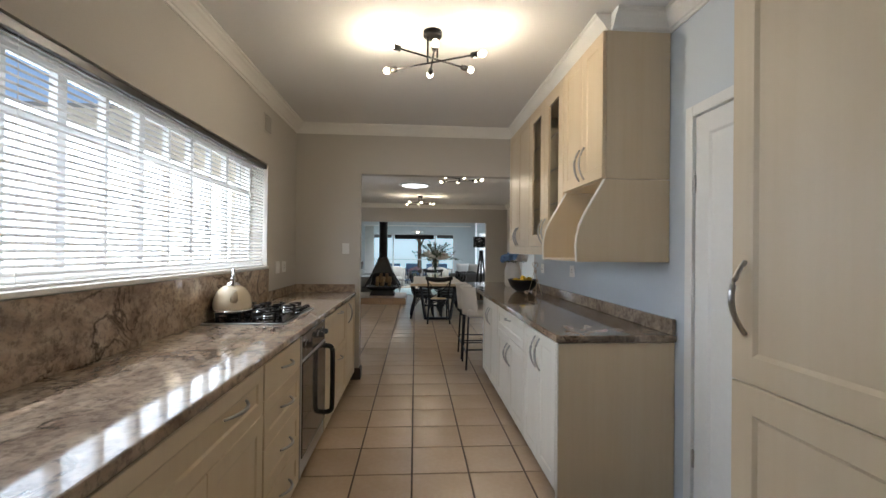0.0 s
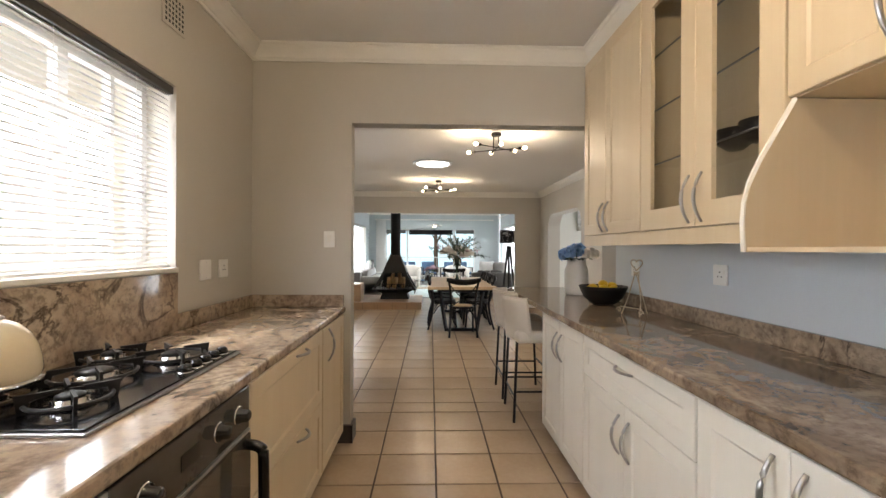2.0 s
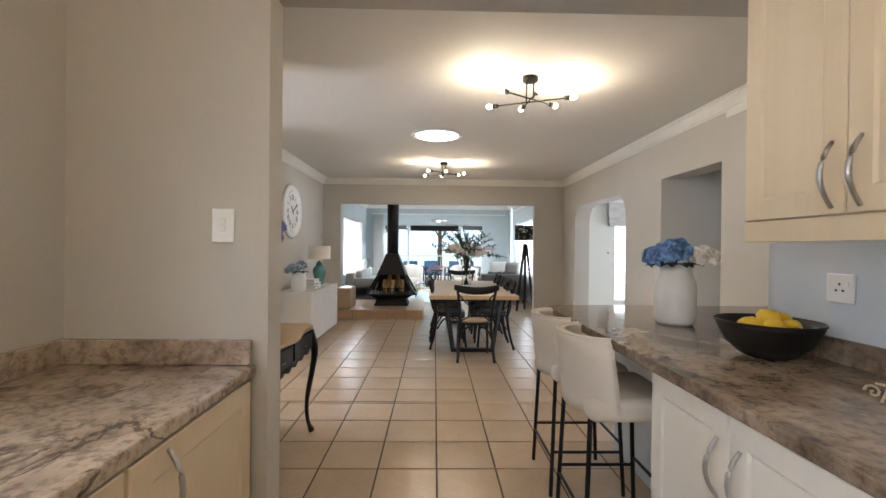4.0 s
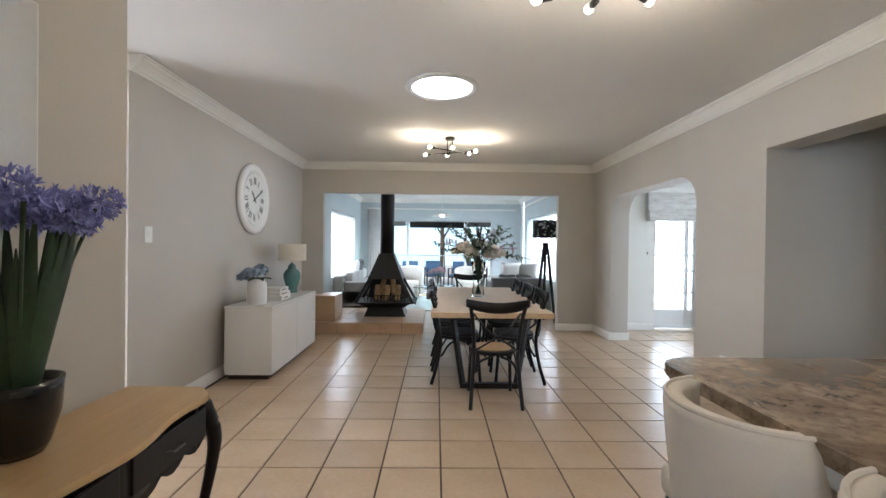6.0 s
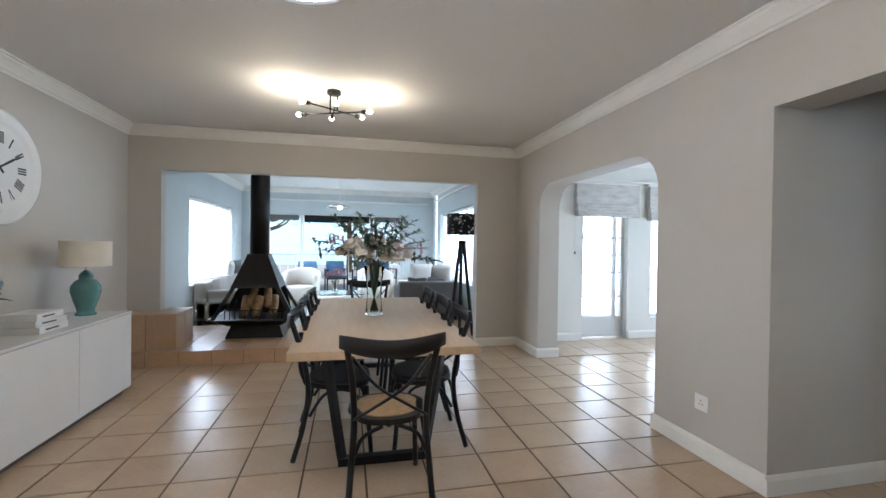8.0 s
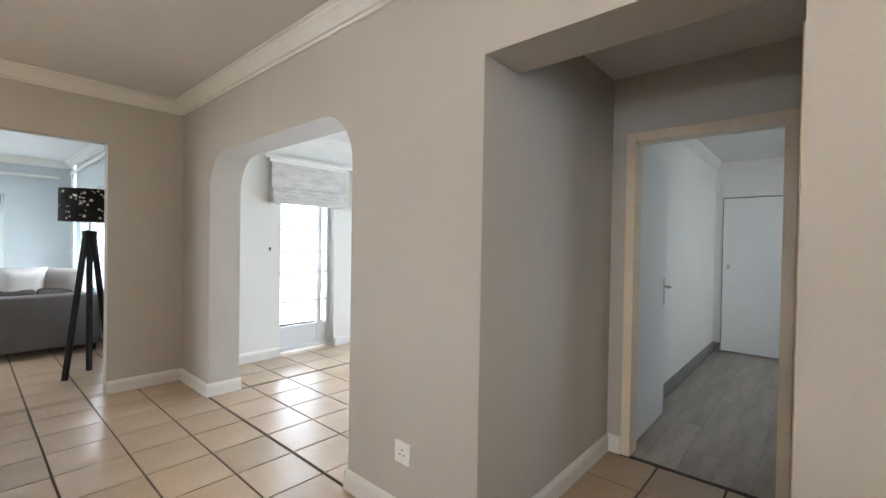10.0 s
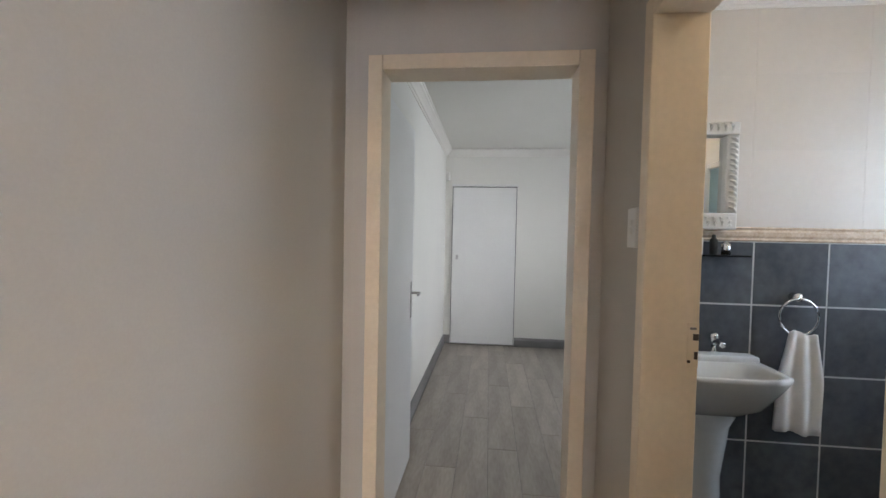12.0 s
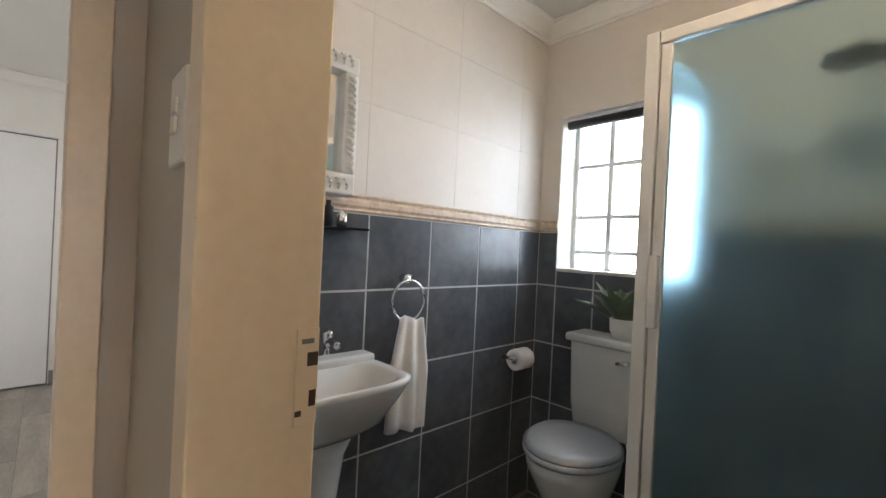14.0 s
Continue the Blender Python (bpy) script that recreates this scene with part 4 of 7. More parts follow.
bl = thing("venetian_blind", "white venetian blind hanging half-open over the kitchen window", "blind")
part("headrail", box(-1.335, -1.29, -0.595, 3.295, 2.098, 2.136, 0.004), M_DARKSTEEL, bl, "dark headrail")
sl = bmesh.new()
prism([(-0.0085, -0.0004), (0.0, 0.0005), (0.0085, -0.0004), (0.0085, -0.0010), (0.0, -0.0001), (-0.0085, -0.0010)], "y", -1.94, 1.94, bm=sl)
bmesh.ops.rotate(sl, verts=sl.verts, cent=(0, 0, 0), matrix=Matrix.Rotation(radians(53), 3, "Y"))
slat = part("slat", sl, M_SLAT, bl)
slat.location = (-1.315, 1.35, 1.285)
for k in range(1, 32):
    c = new("slat", slat.data)
    c.parent = bl
    c.location = (-1.315, 1.35, 1.285 + k * 0.0262)
part("bottom_rail", box(-1.328, -1.302, -0.59, 3.29, 1.2625, 1.274, 0.003), M_SLAT, bl)
for y in (-0.4, 0.3, 1.0, 1.55, 2.1, 2.65, 3.05):
    part("cord", tube([(-1.30, y, 1.27), (-1.30, y, 2.098)], 0.0012, 5), M_SLAT, bl)

# ---- kitchen fittings ----


def plate(name, label, at, turn, w, h, kind="switch", group=""):
    """A wall plate that faces local -y."""
    root = thing(name, label, "switch" if kind == "switch" else "socket", group, at, turn)
    part("plate", box(-w / 2, w / 2, -0.010, 0.0, -h / 2, h / 2, 0.004), M_WHITEPL, root)
    if kind == "blank":
        for dz in (-0.04, 0.04):
            screw = part("screw", lathe([(0.003, 0), (0.003, 0.001), (0, 0.001)], 8), M_STEEL, root)
            screw.matrix_basis = pose(0, -0.0101, dz, 90)
    elif kind == "switch":
        part("rocker", box(-0.011, 0.011, -0.0145, -0.0102, -0.02, 0.0, 0.002), M_TRIM, root)
        part("rocker", box(-0.011, 0.011, -0.0145, -0.0102, 0.004, 0.024, 0.002), M_TRIM, root)
    else:
        # dark discs on the plate stand for the shade inside the pin holes
        for dx, dz in ((0, 0.015), (-0.013, -0.008), (0.013, -0.008)):
            pin = part("pin_hole", lathe([(0.0045, 0), (0.0045, 0.001), (0, 0.001)], 10), M_INK, root)
            pin.matrix_basis = pose(dx, -0.0101, dz, 90)
        part("rocker", box(0.028, 0.038, -0.0135, -0.0102, 0.005, 0.025, 0.002), M_TRIM, root)
    return root


plate("light_switch", "white light switch on the kitchen wall", (-0.745, 4.178, 1.42), 0, 0.075, 0.115)
plate("wall_socket", "white blank wall plate over the worktop", (-1.278, 3.56, 1.235), 90, 0.112, 0.112, "blank")
plate("wall_socket", "white wall socket over the worktop", (-1.278, 3.76, 1.235), 90, 0.105, 0.105, "socket")
plate("wall_socket", "white wall socket on the cool blue wall", (1.448, 3.32, 1.23), -90, 0.105, 0.105, "socket")
plate("wall_socket", "white wall socket on the cool blue wall", (1.448, 4.22, 1.22), -90, 0.105, 0.105, "socket")
vent = thing("air_vent", "painted air vent grille under the kitchen cornice", "vent")
part("frame", box(-1.2785, -1.272, 3.18, 3.36, 2.40, 2.56, 0.002), M_WALL, vent)
# dark squares laid on the plate paint the shade inside the grille's holes
for i in range(6):
    for j in range(6):
        part("vent_hole", box(-1.2717, -1.2712, 3.197 + i * 0.026, 3.211 + i * 0.026, 2.417 + j * 0.0245, 2.431 + j * 0.0245), M_INK, vent)


def sputnik(at, turn, name="ceiling_light"):
    """A flat ceiling light with crossing black rods and bare bulbs."""
    root = thing(name, "black metal ceiling light with crossed rods and bare bulbs", "ceiling light", "ceiling lights with bare bulbs", at, turn)
    part("canopy", lathe([(0, 0), (0.058, -0.001), (0.058, -0.03), (0.05, -0.034), (0, -0.034)], 24), M_BLACK, root, "", True)
    part("stem", tube([(-0.03, 0.0, -0.034), (-0.03, 0.0, -0.19)], 0.006, 8), M_BLACK, root)
    part("stem", tube([(0.03, 0.01, -0.034), (0.03, 0.01, -0.155)], 0.006, 8), M_BLACK, root)
    for z, a, ln, off in ((-0.19, -27, 0.30, 0.0), (-0.155, 29, 0.27, 0.02), (-0.172, 92, 0.19, 0.01)):
        ca, sa = math.cos(radians(a)), math.sin(radians(a))
        part("rod", tube([(-ln * ca, -ln * sa + off, z), (ln * ca, ln * sa + off, z)], 0.006, 8), M_BLACK, root)
        for s in (-1, 1):
            ex, ey = s * ln * ca, s * ln * sa + off
            tip = lambda d: (ex + s * d * ca, ey + s * d * sa, z)
            so = part("lamp_holder", tube([tip(-0.045), tip(0.0)], 0.017, 12), M_BLACK, root, "", True)
            part("bulb", tube([tip(0.0), tip(0.008), tip(0.022), tip(0.036), tip(0.046), tip(0.05)], [0.012, 0.016, 0.022, 0.020, 0.011, 0.002], 12), M_BULB, root, "lit warm bulb", True)
    return root


sputnik((0.10, 2.14, CEIL_K), 0)
sputnik((0.70, 5.98, CEIL), 4)
sputnik((0.11, 9.32, CEIL), 5)

# bowl of lemons
bw = thing("fruit_bowl", "black wire-mesh bowl on the stone worktop", "bowl")
bwl = lathe([(0.0, 0.004), (0.055, 0.0), (0.075, 0.008), (0.115, 0.045), (0.138, 0.095), (0.142, 0.11), (0.137, 0.11), (0.132, 0.095), (0.108, 0.048), (0.07, 0.014), (0.0, 0.01)], 32, at=(1.24, 4.30, TOP_Z + 0.001))
part("bowl_shell", bwl, M_BLACK, bw, "", True)
part("rim", tube([(1.24 + 0.141 * math.cos(a), 4.30 + 0.141 * math.sin(a), TOP_Z + 0.112) for a in [i * math.pi / 16 for i in range(33)]], 0.004, 6), M_BLACK, bw)
bw.matrix_basis = Matrix.Translation((1.24, 4.30, TOP_Z)) @ Matrix.Scale(1.2, 4) @ Matrix.Translation((-1.24, -4.30, -TOP_Z))
rnd = random.Random(5)
lem = None
for i, (dx, dy, dz) in enumerate(((-0.05, 0.02, 0.095), (0.03, 0.05, 0.10), (0.05, -0.03, 0.095), (-0.02, -0.055, 0.10), (0.0, 0.0, 0.125), (-0.075, -0.03, 0.105), (0.07, 0.03, 0.11))):
    m = pose(1.24 + dx * 1.2, 4.30 + dy * 1.2, TOP_Z + dz * 1.2, rnd.uniform(60, 120), rnd.uniform(0, 40), rnd.uniform(0, 360))
    if lem is None:
        lem = tagged(mesh_ob("lemon", lathe([(0, -0.045), (0.007, -0.042), (0.012, -0.036), (0.026, -0.024), (0.032, 0), (0.026, 0.024), (0.012, 0.035), (0.007, 0.041), (0, 0.044)], 16), M_LEMON, smooth=True), "ripe yellow lemon in the black bowl", "lemon", "lemons in the bowl")
        lem.matrix_basis = m
    else:
        copy_thing(lem, m)

# wire easel
ea = thing("wire_easel", "twisted pale wire display easel with a heart", "easel", at=(1.225, 3.76, TOP_Z + 0.001), turn=-70)
part("front_leg", tube(curve_pts([(-0.07, -0.05, 0.004), (-0.05, -0.02, 0.10), (-0.012, 0.0, 0.26)], 4), 0.0035, 6), M_WIRE, ea)
part("front_leg", tube(curve_pts([(0.07, -0.05, 0.004), (0.05, -0.02, 0.10), (0.012, 0.0, 0.26)], 4), 0.0035, 6), M_WIRE, ea)
part("back_leg", tube([(0, 0.0, 0.25), (0.0, 0.09, 0.004)], 0.0035, 6), M_WIRE, ea)
part("ledge", tube([(-0.085, -0.045, 0.05), (0.085, -0.045, 0.05)], 0.0035, 6), M_WIRE, ea)
heart = [(0.045 * math.sin(t) ** 3, 0.0, 0.315 + 0.038 * (13 * math.cos(t) - 5 * math.cos(2 * t) - 2 * math.cos(3 * t) - math.cos(4 * t)) / 16) for t in [i * math.pi / 12 for i in range(25)]]
part("heart", tube(heart, 0.0035, 6), M_WIRE, ea)
for sx in (-1, 1):
    part("scroll", tube([(sx * (0.085 + 0.02 * (1 - t / 12) * math.cos(t * 0.7)), -0.055, 0.028 + 0.02 * (1 - t / 12) * math.sin(t * 0.7)) for t in range(12)], 0.0035, 6), M_WIRE, ea)
part("knot", tube([(-0.02, 0, 0.25), (0.02, 0, 0.268)], 0.006, 6), M_WIRE, ea)
part("knot", tube([(0.02, 0, 0.25), (-0.02, 0, 0.268)], 0.006, 6), M_WIRE, ea)

# bar stools
st = thing("bar_stool", "cream upholstered bar stool with slim black legs at the bar", "stool", "stools at the bar", (0.80, 4.69, 0))
b = bmesh.new()
box(-0.17, 0.24, -0.225, 0.225, 0.62, 0.72, 0.035, 4, bm=b)
part("seat", b, M_BOUCLE, st, "", True)
NB = 18
bb_ = bmesh.new()
rows = []
for zi, (z, lean, wd) in enumerate(((0.64, 0.0, 0.225), (0.68, -0.002, 0.235), (0.78, -0.012, 0.24), (0.88, -0.025, 0.235), (0.945, -0.033, 0.222), (0.97, -0.036, 0.205))):
    o = []
    for k in range(NB + 1):
        a = radians(-82 + 164 * k / NB)
        o.append((Vector((-0.02 + lean - 0.19 * math.cos(a), wd * math.sin(a), z)), Vector((-0.02 + lean - 0.145 * math.cos(a), wd * 0.80 * math.sin(a), z))))
    rows.append(o)
vo = [[bb_.verts.new(p[0]) for p in r] for r in rows]
vi = [[bb_.verts.new(p[1]) for p in r] for r in rows]
for r in range(len(rows) - 1):
    for k in range(NB):
        bb_.faces.new((vo[r][k], vo[r][k + 1], vo[r + 1][k + 1], vo[r + 1][k]))
        bb_.faces.new((vi[r][k + 1], vi[r][k], vi[r + 1][k], vi[r + 1][k + 1]))
    for k in (0, NB):
        bb_.faces.new((vo[r][k], vo[r + 1][k], vi[r + 1][k], vi[r][k]))
for k in range(NB):
    bb_.faces.new((vo[-1][k], vo[-1][k + 1], vi[-1][k + 1], vi[-1][k]))
    bb_.faces.new((vo[0][k + 1], vo[0][k], vi[0][k], vi[0][k + 1]))
part("backrest", bb_, M_BOUCLE, st, "", True)
part("piping", tube([p[0] + Vector((0.004, 0, 0.002)) for p in rows[-1]], 0.006, 6), M_BOUCLE, st)
for lx, ly in ((-0.18, -0.20), (-0.18, 0.20), (0.22, -0.20), (0.22, 0.20)):
    part("leg", tube([(lx * 0.86, ly * 0.9, 0.63), (lx, ly, 0.002)], 0.011, 8), M_BLACK, st)
for p0, p1, z in (((-0.172, -0.194), (-0.172, 0.194), 0.20), ((0.21, -0.194), (0.21, 0.194), 0.28), ((-0.172, -0.194), (0.21, -0.194), 0.24), ((-0.172, 0.194), (0.21, 0.194), 0.24)):
    part("stretcher", tube([(*p0, z), (*p1, z)], 0.008, 8), M_BLACK, st)
copy_thing(st, pose(0.80, 5.21, 0))

# ---- plants and flowers ----


def petal_ball(b, c, r, n, size, rg, flat=0.75, up=0.0):
    """Many small cupped petals round a centre."""
    for i in range(n):
        a, z = rg.uniform(0, 2 * math.pi), rg.uniform(-0.35 + up, 1)
        s = math.sqrt(max(0, 1 - z * z))
        d = Vector((s * math.cos(a), s * math.sin(a), z * flat))
        p = Vector(c) + d * r * rg.uniform(0.72, 1.0)
        nrm = (d + Vector((rg.uniform(-.5, .5), rg.uniform(-.5, .5), rg.uniform(-.3, .5)))).normalized()
        u = nrm.orthogonal().normalized()
        u.rotate(Matrix.Rotation(rg.uniform(0, 6.3), 3, nrm))
        v = nrm.cross(u)
        s_ = size * rg.uniform(0.7, 1.25)
        ctr = b.verts.new(p)
        ring = [b.verts.new(p + s_ * (math.cos(k * math.pi / 3) * u + math.sin(k * math.pi / 3) * v) * (1.0 if k % 2 else 0.72) + nrm * s_ * 0.32) for k in range(6)]
        for k in range(6):
            b.faces.new((ctr, ring[k], ring[(k + 1) % 6]))


def rose(b, c, r, rg):
    """An open bloom of cupped, overlapping petals."""
    for layer, (rr, n, lift) in enumerate(((1.0, 7, 0.25), (0.8, 6, 0.5), (0.55, 5, 0.75), (0.3, 4, 0.95))):
        for i in range(n):
            a = 2 * math.pi * (i + 0.5 * layer) / n + rg.uniform(-0.2, 0.2)
            d = Vector((math.cos(a), math.sin(a), 0))
            t = Vector((-d.y, d.x, 0))
            base = Vector(c)
            w = r * rr * 0.62
            mid = base + d * r * rr * 0.6 + Vector((0, 0, r * lift * 0.55))
            tip = base + d * r * rr + Vector((0, 0, r * (lift + rg.uniform(-0.1, 0.1))))
            vs = [b.verts.new(q) for q in (base, mid - t * w, tip - t * w * 0.6, tip + t * w * 0.6, mid + t * w, mid - d * r * 0.08 - Vector((0, 0, r * 0.1)))]
            for f in ((0, 1, 5), (1, 2, 5), (2, 3, 5), (3, 4, 5), (4, 0, 5)):
                b.faces.new([vs[k] for k in f])


def umbel(b, c, r, n, rg):
    """A loose head of small trumpet flowers on thin stalks, each with six narrow petals."""
    for i in range(n):
        a, z = rg.uniform(0, 2 * math.pi), rg.uniform(-0.45, 1)
        q = math.sqrt(1 - z * z)
        d = Vector((q * math.cos(a), q * math.sin(a), z * 0.8)).normalized()
        p = Vector(c) + d * r * rg.uniform(0.55, 0.85)
        u = d.orthogonal().normalized()
        v = d.cross(u)
        for k in range(6):
            t = k * math.pi / 3 + rg.uniform(-0.15, 0.15)
            o = math.cos(t) * u + math.sin(t) * v
            w = d.cross(o) * 0.0042
            tip = p + o * 0.017 + d * rg.uniform(0.010, 0.020)
            m = p + o * 0.009 + d * 0.012
            vs = [b.verts.new(x) for x in (p, m - w, tip, m + w)]
            b.faces.new(vs)


def leaf_blade(b, p0, d, length, width, droop=0.3, n=4):
    d = Vector(d).normalized()
    side = d.cross(Vector((0, 0, 1)))
    side = side.normalized() if side.length > 0.01 else Vector((1, 0, 0))
    prev = None
    for i in range(n + 1):
        t = i / n
        p = Vector(p0) + d * length * t + Vector((0, 0, -droop * length * t * t))
        w = width * math.sin(math.pi * min(0.97, 0.12 + 0.85 * t)) * 0.5
        row = (b.verts.new(p - side * w), b.verts.new(p + Vector((0, 0, -w * 0.35))), b.verts.new(p + side * w))
        if prev:
            b.faces.new((prev[0], prev[1], row[1], row[0]))
            b.faces.new((prev[1], prev[2], row[2], row[1]))
        prev = row


def hydrangea_vase(label, at, s, petals, profile, seed, white=False, spread=1.0):
    rg = random.Random(seed)
    vz = thing("flower_vase", label, "vase")
    vz.location = at
    part("vase", lathe([(r * s, z * s) for r, z in profile], 28), M_CERAMIC, vz, "matt white ceramic vase", True)
    h = profile[len(profile) // 2][1] * s
    top = max(z for r, z in profile) * s
    heads = ((-0.075, 0.03, 0.035, 0.062), (-0.03, 0.085, 0.045, 0.058), (-0.02, -0.06, 0.05, 0.060), (-0.095, -0.045, 0.02, 0.05), (0.02, 0.03, 0.075, 0.055))
    for dx, dy, dz, r in heads:
        b = bmesh.new()
        c = (dx * spread, dy * spread, top + dz * spread)
        petal_ball(b, c, r * spread, 46, 0.024 * spread, rg)
        tagged(part("bloom", b, petals, vz), kind="stuff")
        part("stem", tube([(dx * 0.15, dy * 0.15, 0.06), (dx * 0.3, dy * 0.3, top), c], 0.003, 5), M_LEAF, vz)
    for i in range(9):
        a = rg.uniform(0, 6.3)
        b = bmesh.new()
        leaf_blade(b, (0.03 * math.cos(a), 0.03 * math.sin(a), top), (math.cos(a), math.sin(a), 0.45), 0.12 * spread, 0.06 * spread, 0.5)
        part("leaf", b, M_LEAF, vz)
    if white:
        b = bmesh.new()
        petal_ball(b, (0.105, -0.075, top + 0.035), 0.075, 60, 0.024, rg)
        tagged(part("white_bloom", b, M_CREAMPETAL, vz, "cream hydrangea bloom"), kind="stuff")
    return vz


VASE_A = [(0.0, 0.0), (0.072, 0.0), (0.085, 0.012), (0.092, 0.05), (0.093, 0.17), (0.089, 0.205), (0.076, 0.235), (0.072, 0.255), (0.073, 0.287), (0.067, 0.287), (0.066, 0.255), (0.070, 0.235), (0.078, 0.2), (0.082, 0.05), (0.0, 0.012)]
hydrangea_vase("white ceramic vase of blue and cream hydrangeas on the bar", (1.28, 4.99, TOP_Z + 0.001), 1.12, M_BLUEPETAL, VASE_A, 3, True, 1.12)
VASE_B = [(0.0, 0.0), (0.078, 0.0), (0.088, 0.01), (0.09, 0.10), (0.088, 0.19), (0.075, 0.215), (0.066, 0.225), (0.066, 0.24), (0.06, 0.24), (0.06, 0.22), (0.08, 0.185), (0.082, 0.05), (0.0, 0.012)]
hydrangea_vase("white ceramic vase of grey-blue hydrangeas on the sideboard", (-1.88, 8.55, 0.731), 1.08, M_GREYPETAL, VASE_B, 8, False, 1.2)

# ---- console table with potted agapanthus ----
con = thing("console_table", "black carved console table with a wooden top by the wall", "table")
cx0, cx1, cy0, cy1 = -1.255, -0.865, 4.85, 5.86
outl = []
for i in range(25):
    t = i / 24
    y = cy0 + (cy1 - cy0) * t
    x = cx1 - 0.035 * (1 - math.cos(4 * math.pi * t)) * 0.5 - (0.10 * max(0, abs(t - 0.5) - 0.40) * 10 if abs(t - 0.5) > 0.40 else 0)
    outl.append((x, y))
top_out = [(cx0, cy0)] + outl + [(cx0, cy1)]
part("tabletop", prism(top_out, "z", 0.762, 0.785, bevel=0.006), M_OAK2, con, "honey-coloured wooden top")
ap = [(x - 0.035, min(max(y, cy0 + 0.04), cy1 - 0.04)) for x, y in outl[1:-1]]
part("apron", prism([(cx0 + 0.01, cy0 + 0.04)] + ap + [(cx0 + 0.01, cy1 - 0.04)], "z", 0.60, 0.7615), M_BLACKWOOD, con)
b = bmesh.new()
sc = [(cy0 + 0.06 + (cy1 - cy0 - 0.12) * i / 28, 0.60 - 0.028 * abs(math.sin(i * math.pi / 4)) - 0.02 * math.cos((i / 28 - 0.5) * math.pi * 2) * 0.5) for i in range(29)]
prism([(cy0 + 0.06, 0.605)] + sc + [(cy1 - 0.06, 0.605)], "x", cx1 - 0.075, cx1 - 0.055, bm=b)
part("carved_skirt", b, M_BLACKWOOD, con, "scalloped carved skirt")
for y0, y1 in ((4.95, 5.33), (5.38, 5.76)):
    dr = part("drawer_front", box(cx1 - 0.038, cx1 - 0.028, y0, y1, 0.63, 0.74, 0.003), M_BLACKWOOD, con)
    part("pull", tube([(cx1 - 0.026, (y0 + y1) / 2 - 0.04, 0.685), (cx1 - 0.012, (y0 + y1) / 2 - 0.03, 0.68), (cx1 - 0.012, (y0 + y1) / 2 + 0.03, 0.68), (cx1 - 0.026, (y0 + y1) / 2 + 0.04, 0.685)], 0.004, 6), M_DARKSTEEL, dr, "small dark pull")
for lx, ly, sx, sy in ((cx1 - 0.06, cy0 + 0.07, 1, -1), (cx1 - 0.06, cy1 - 0.07, 1, 1), (cx0 + 0.06, cy0 + 0.07, 0.2, -1), (cx0 + 0.06, cy1 - 0.07, 0.2, 1)):
    pts = curve_pts([(lx, ly, 0.74), (lx + 0.03 * sx, ly + 0.03 * sy, 0.62), (lx + 0.025 * sx, ly + 0.025 * sy, 0.50), (lx - 0.01 * sx, ly - 0.005 * sy, 0.25), (lx - 0.005 * sx, ly, 0.10), (lx + 0.02 * sx, ly + 0.02 * sy, 0.012)], 5)
    nn = len(pts)
    part("cabriole_leg", tube(pts, [0.034 - 0.02 * min(1, i / nn * 1.6) + (0.006 if i > nn * 0.9 else 0) for i in range(nn)], 10), M_BLACKWOOD, con, "", True)

pot = thing("potted_agapanthus", "potted violet agapanthus in a black pot on the console", "plant", at=(-1.15, 5.31, 0.786))
pot.scale = (1.14, 1.14, 1.31)
part("pot", lathe([(0.0, 0.0), (0.05, 0.0), (0.062, 0.02), (0.080, 0.08), (0.084, 0.13), (0.086, 0.15), (0.078, 0.15), (0.075, 0.13), (0.0, 0.12)], 28), M_BLACKGLOSS, pot, "", True)
part("soil", lathe([(0.0, 0.121), (0.075, 0.131), (0.0, 0.138)], 20), M_STEM, pot)
rg = random.Random(11)
bl_ = bmesh.new()
for i in range(48):
    a = rg.uniform(0, 6.3)
    leaf_blade(bl_, (0.04 * math.cos(a), 0.04 * math.sin(a), 0.13), (0.20 * math.cos(a), 0.20 * math.sin(a), 1), rg.uniform(0.28, 0.42), 0.027, 0.02 + rg.uniform(0, 0.12), 5)
for i in range(11):
    a = i * 0.7
    rr = rg.uniform(0.05, 0.145)
    tip = Vector((rr * math.cos(a) * 1.1, rr * math.sin(a) * 1.25, rg.uniform(0.468, 0.505)))
    bs_, bf_ = bmesh.new(), bmesh.new()
    tube(curve_pts([(0.02 * math.cos(a), 0.02 * math.sin(a), 0.13), tip * 0.55 + Vector((0, 0, 0.06)), tip], 3), 0.0045, 6, bm=bs_)
    umbel(bf_, tip, 0.060, 40, rg)
    part("stem", bs_, M_LEAF, pot)
    tagged(part("bloom", bf_, M_PURPLE, pot, "violet-blue flower head"), kind="stuff")
part("leaves", bl_, M_LEAF, pot)

# ---- sideboard, books, lamp, clock ----
sb = thing("sideboard", "long white gloss sideboard against the grey wall", "sideboard")
part("body", box(-2.115, -1.668, 8.36, 9.86, 0.055, 0.71, 0.002), M_WHITEGLOSS, sb)
part("top", box(-2.118, -1.648, 8.355, 9.865, 0.712, 0.73, 0.002), M_WHITEGLOSS, sb)
part("door", box(-1.667, -1.65, 8.36, 9.108, 0.058, 0.706, 0.002), M_WHITEGLOSS, sb)
part("door", box(-1.667, -1.65, 9.112, 9.86, 0.058, 0.706, 0.002), M_WHITEGLOSS, sb)
# dark colour carries the shadow gap under the sideboard
part("plinth", box(-2.09, -1.70, 8.40, 9.82, 0.002, 0.054), M_PLINTH, sb, "recessed plinth coloured dark for the shadow gap below")
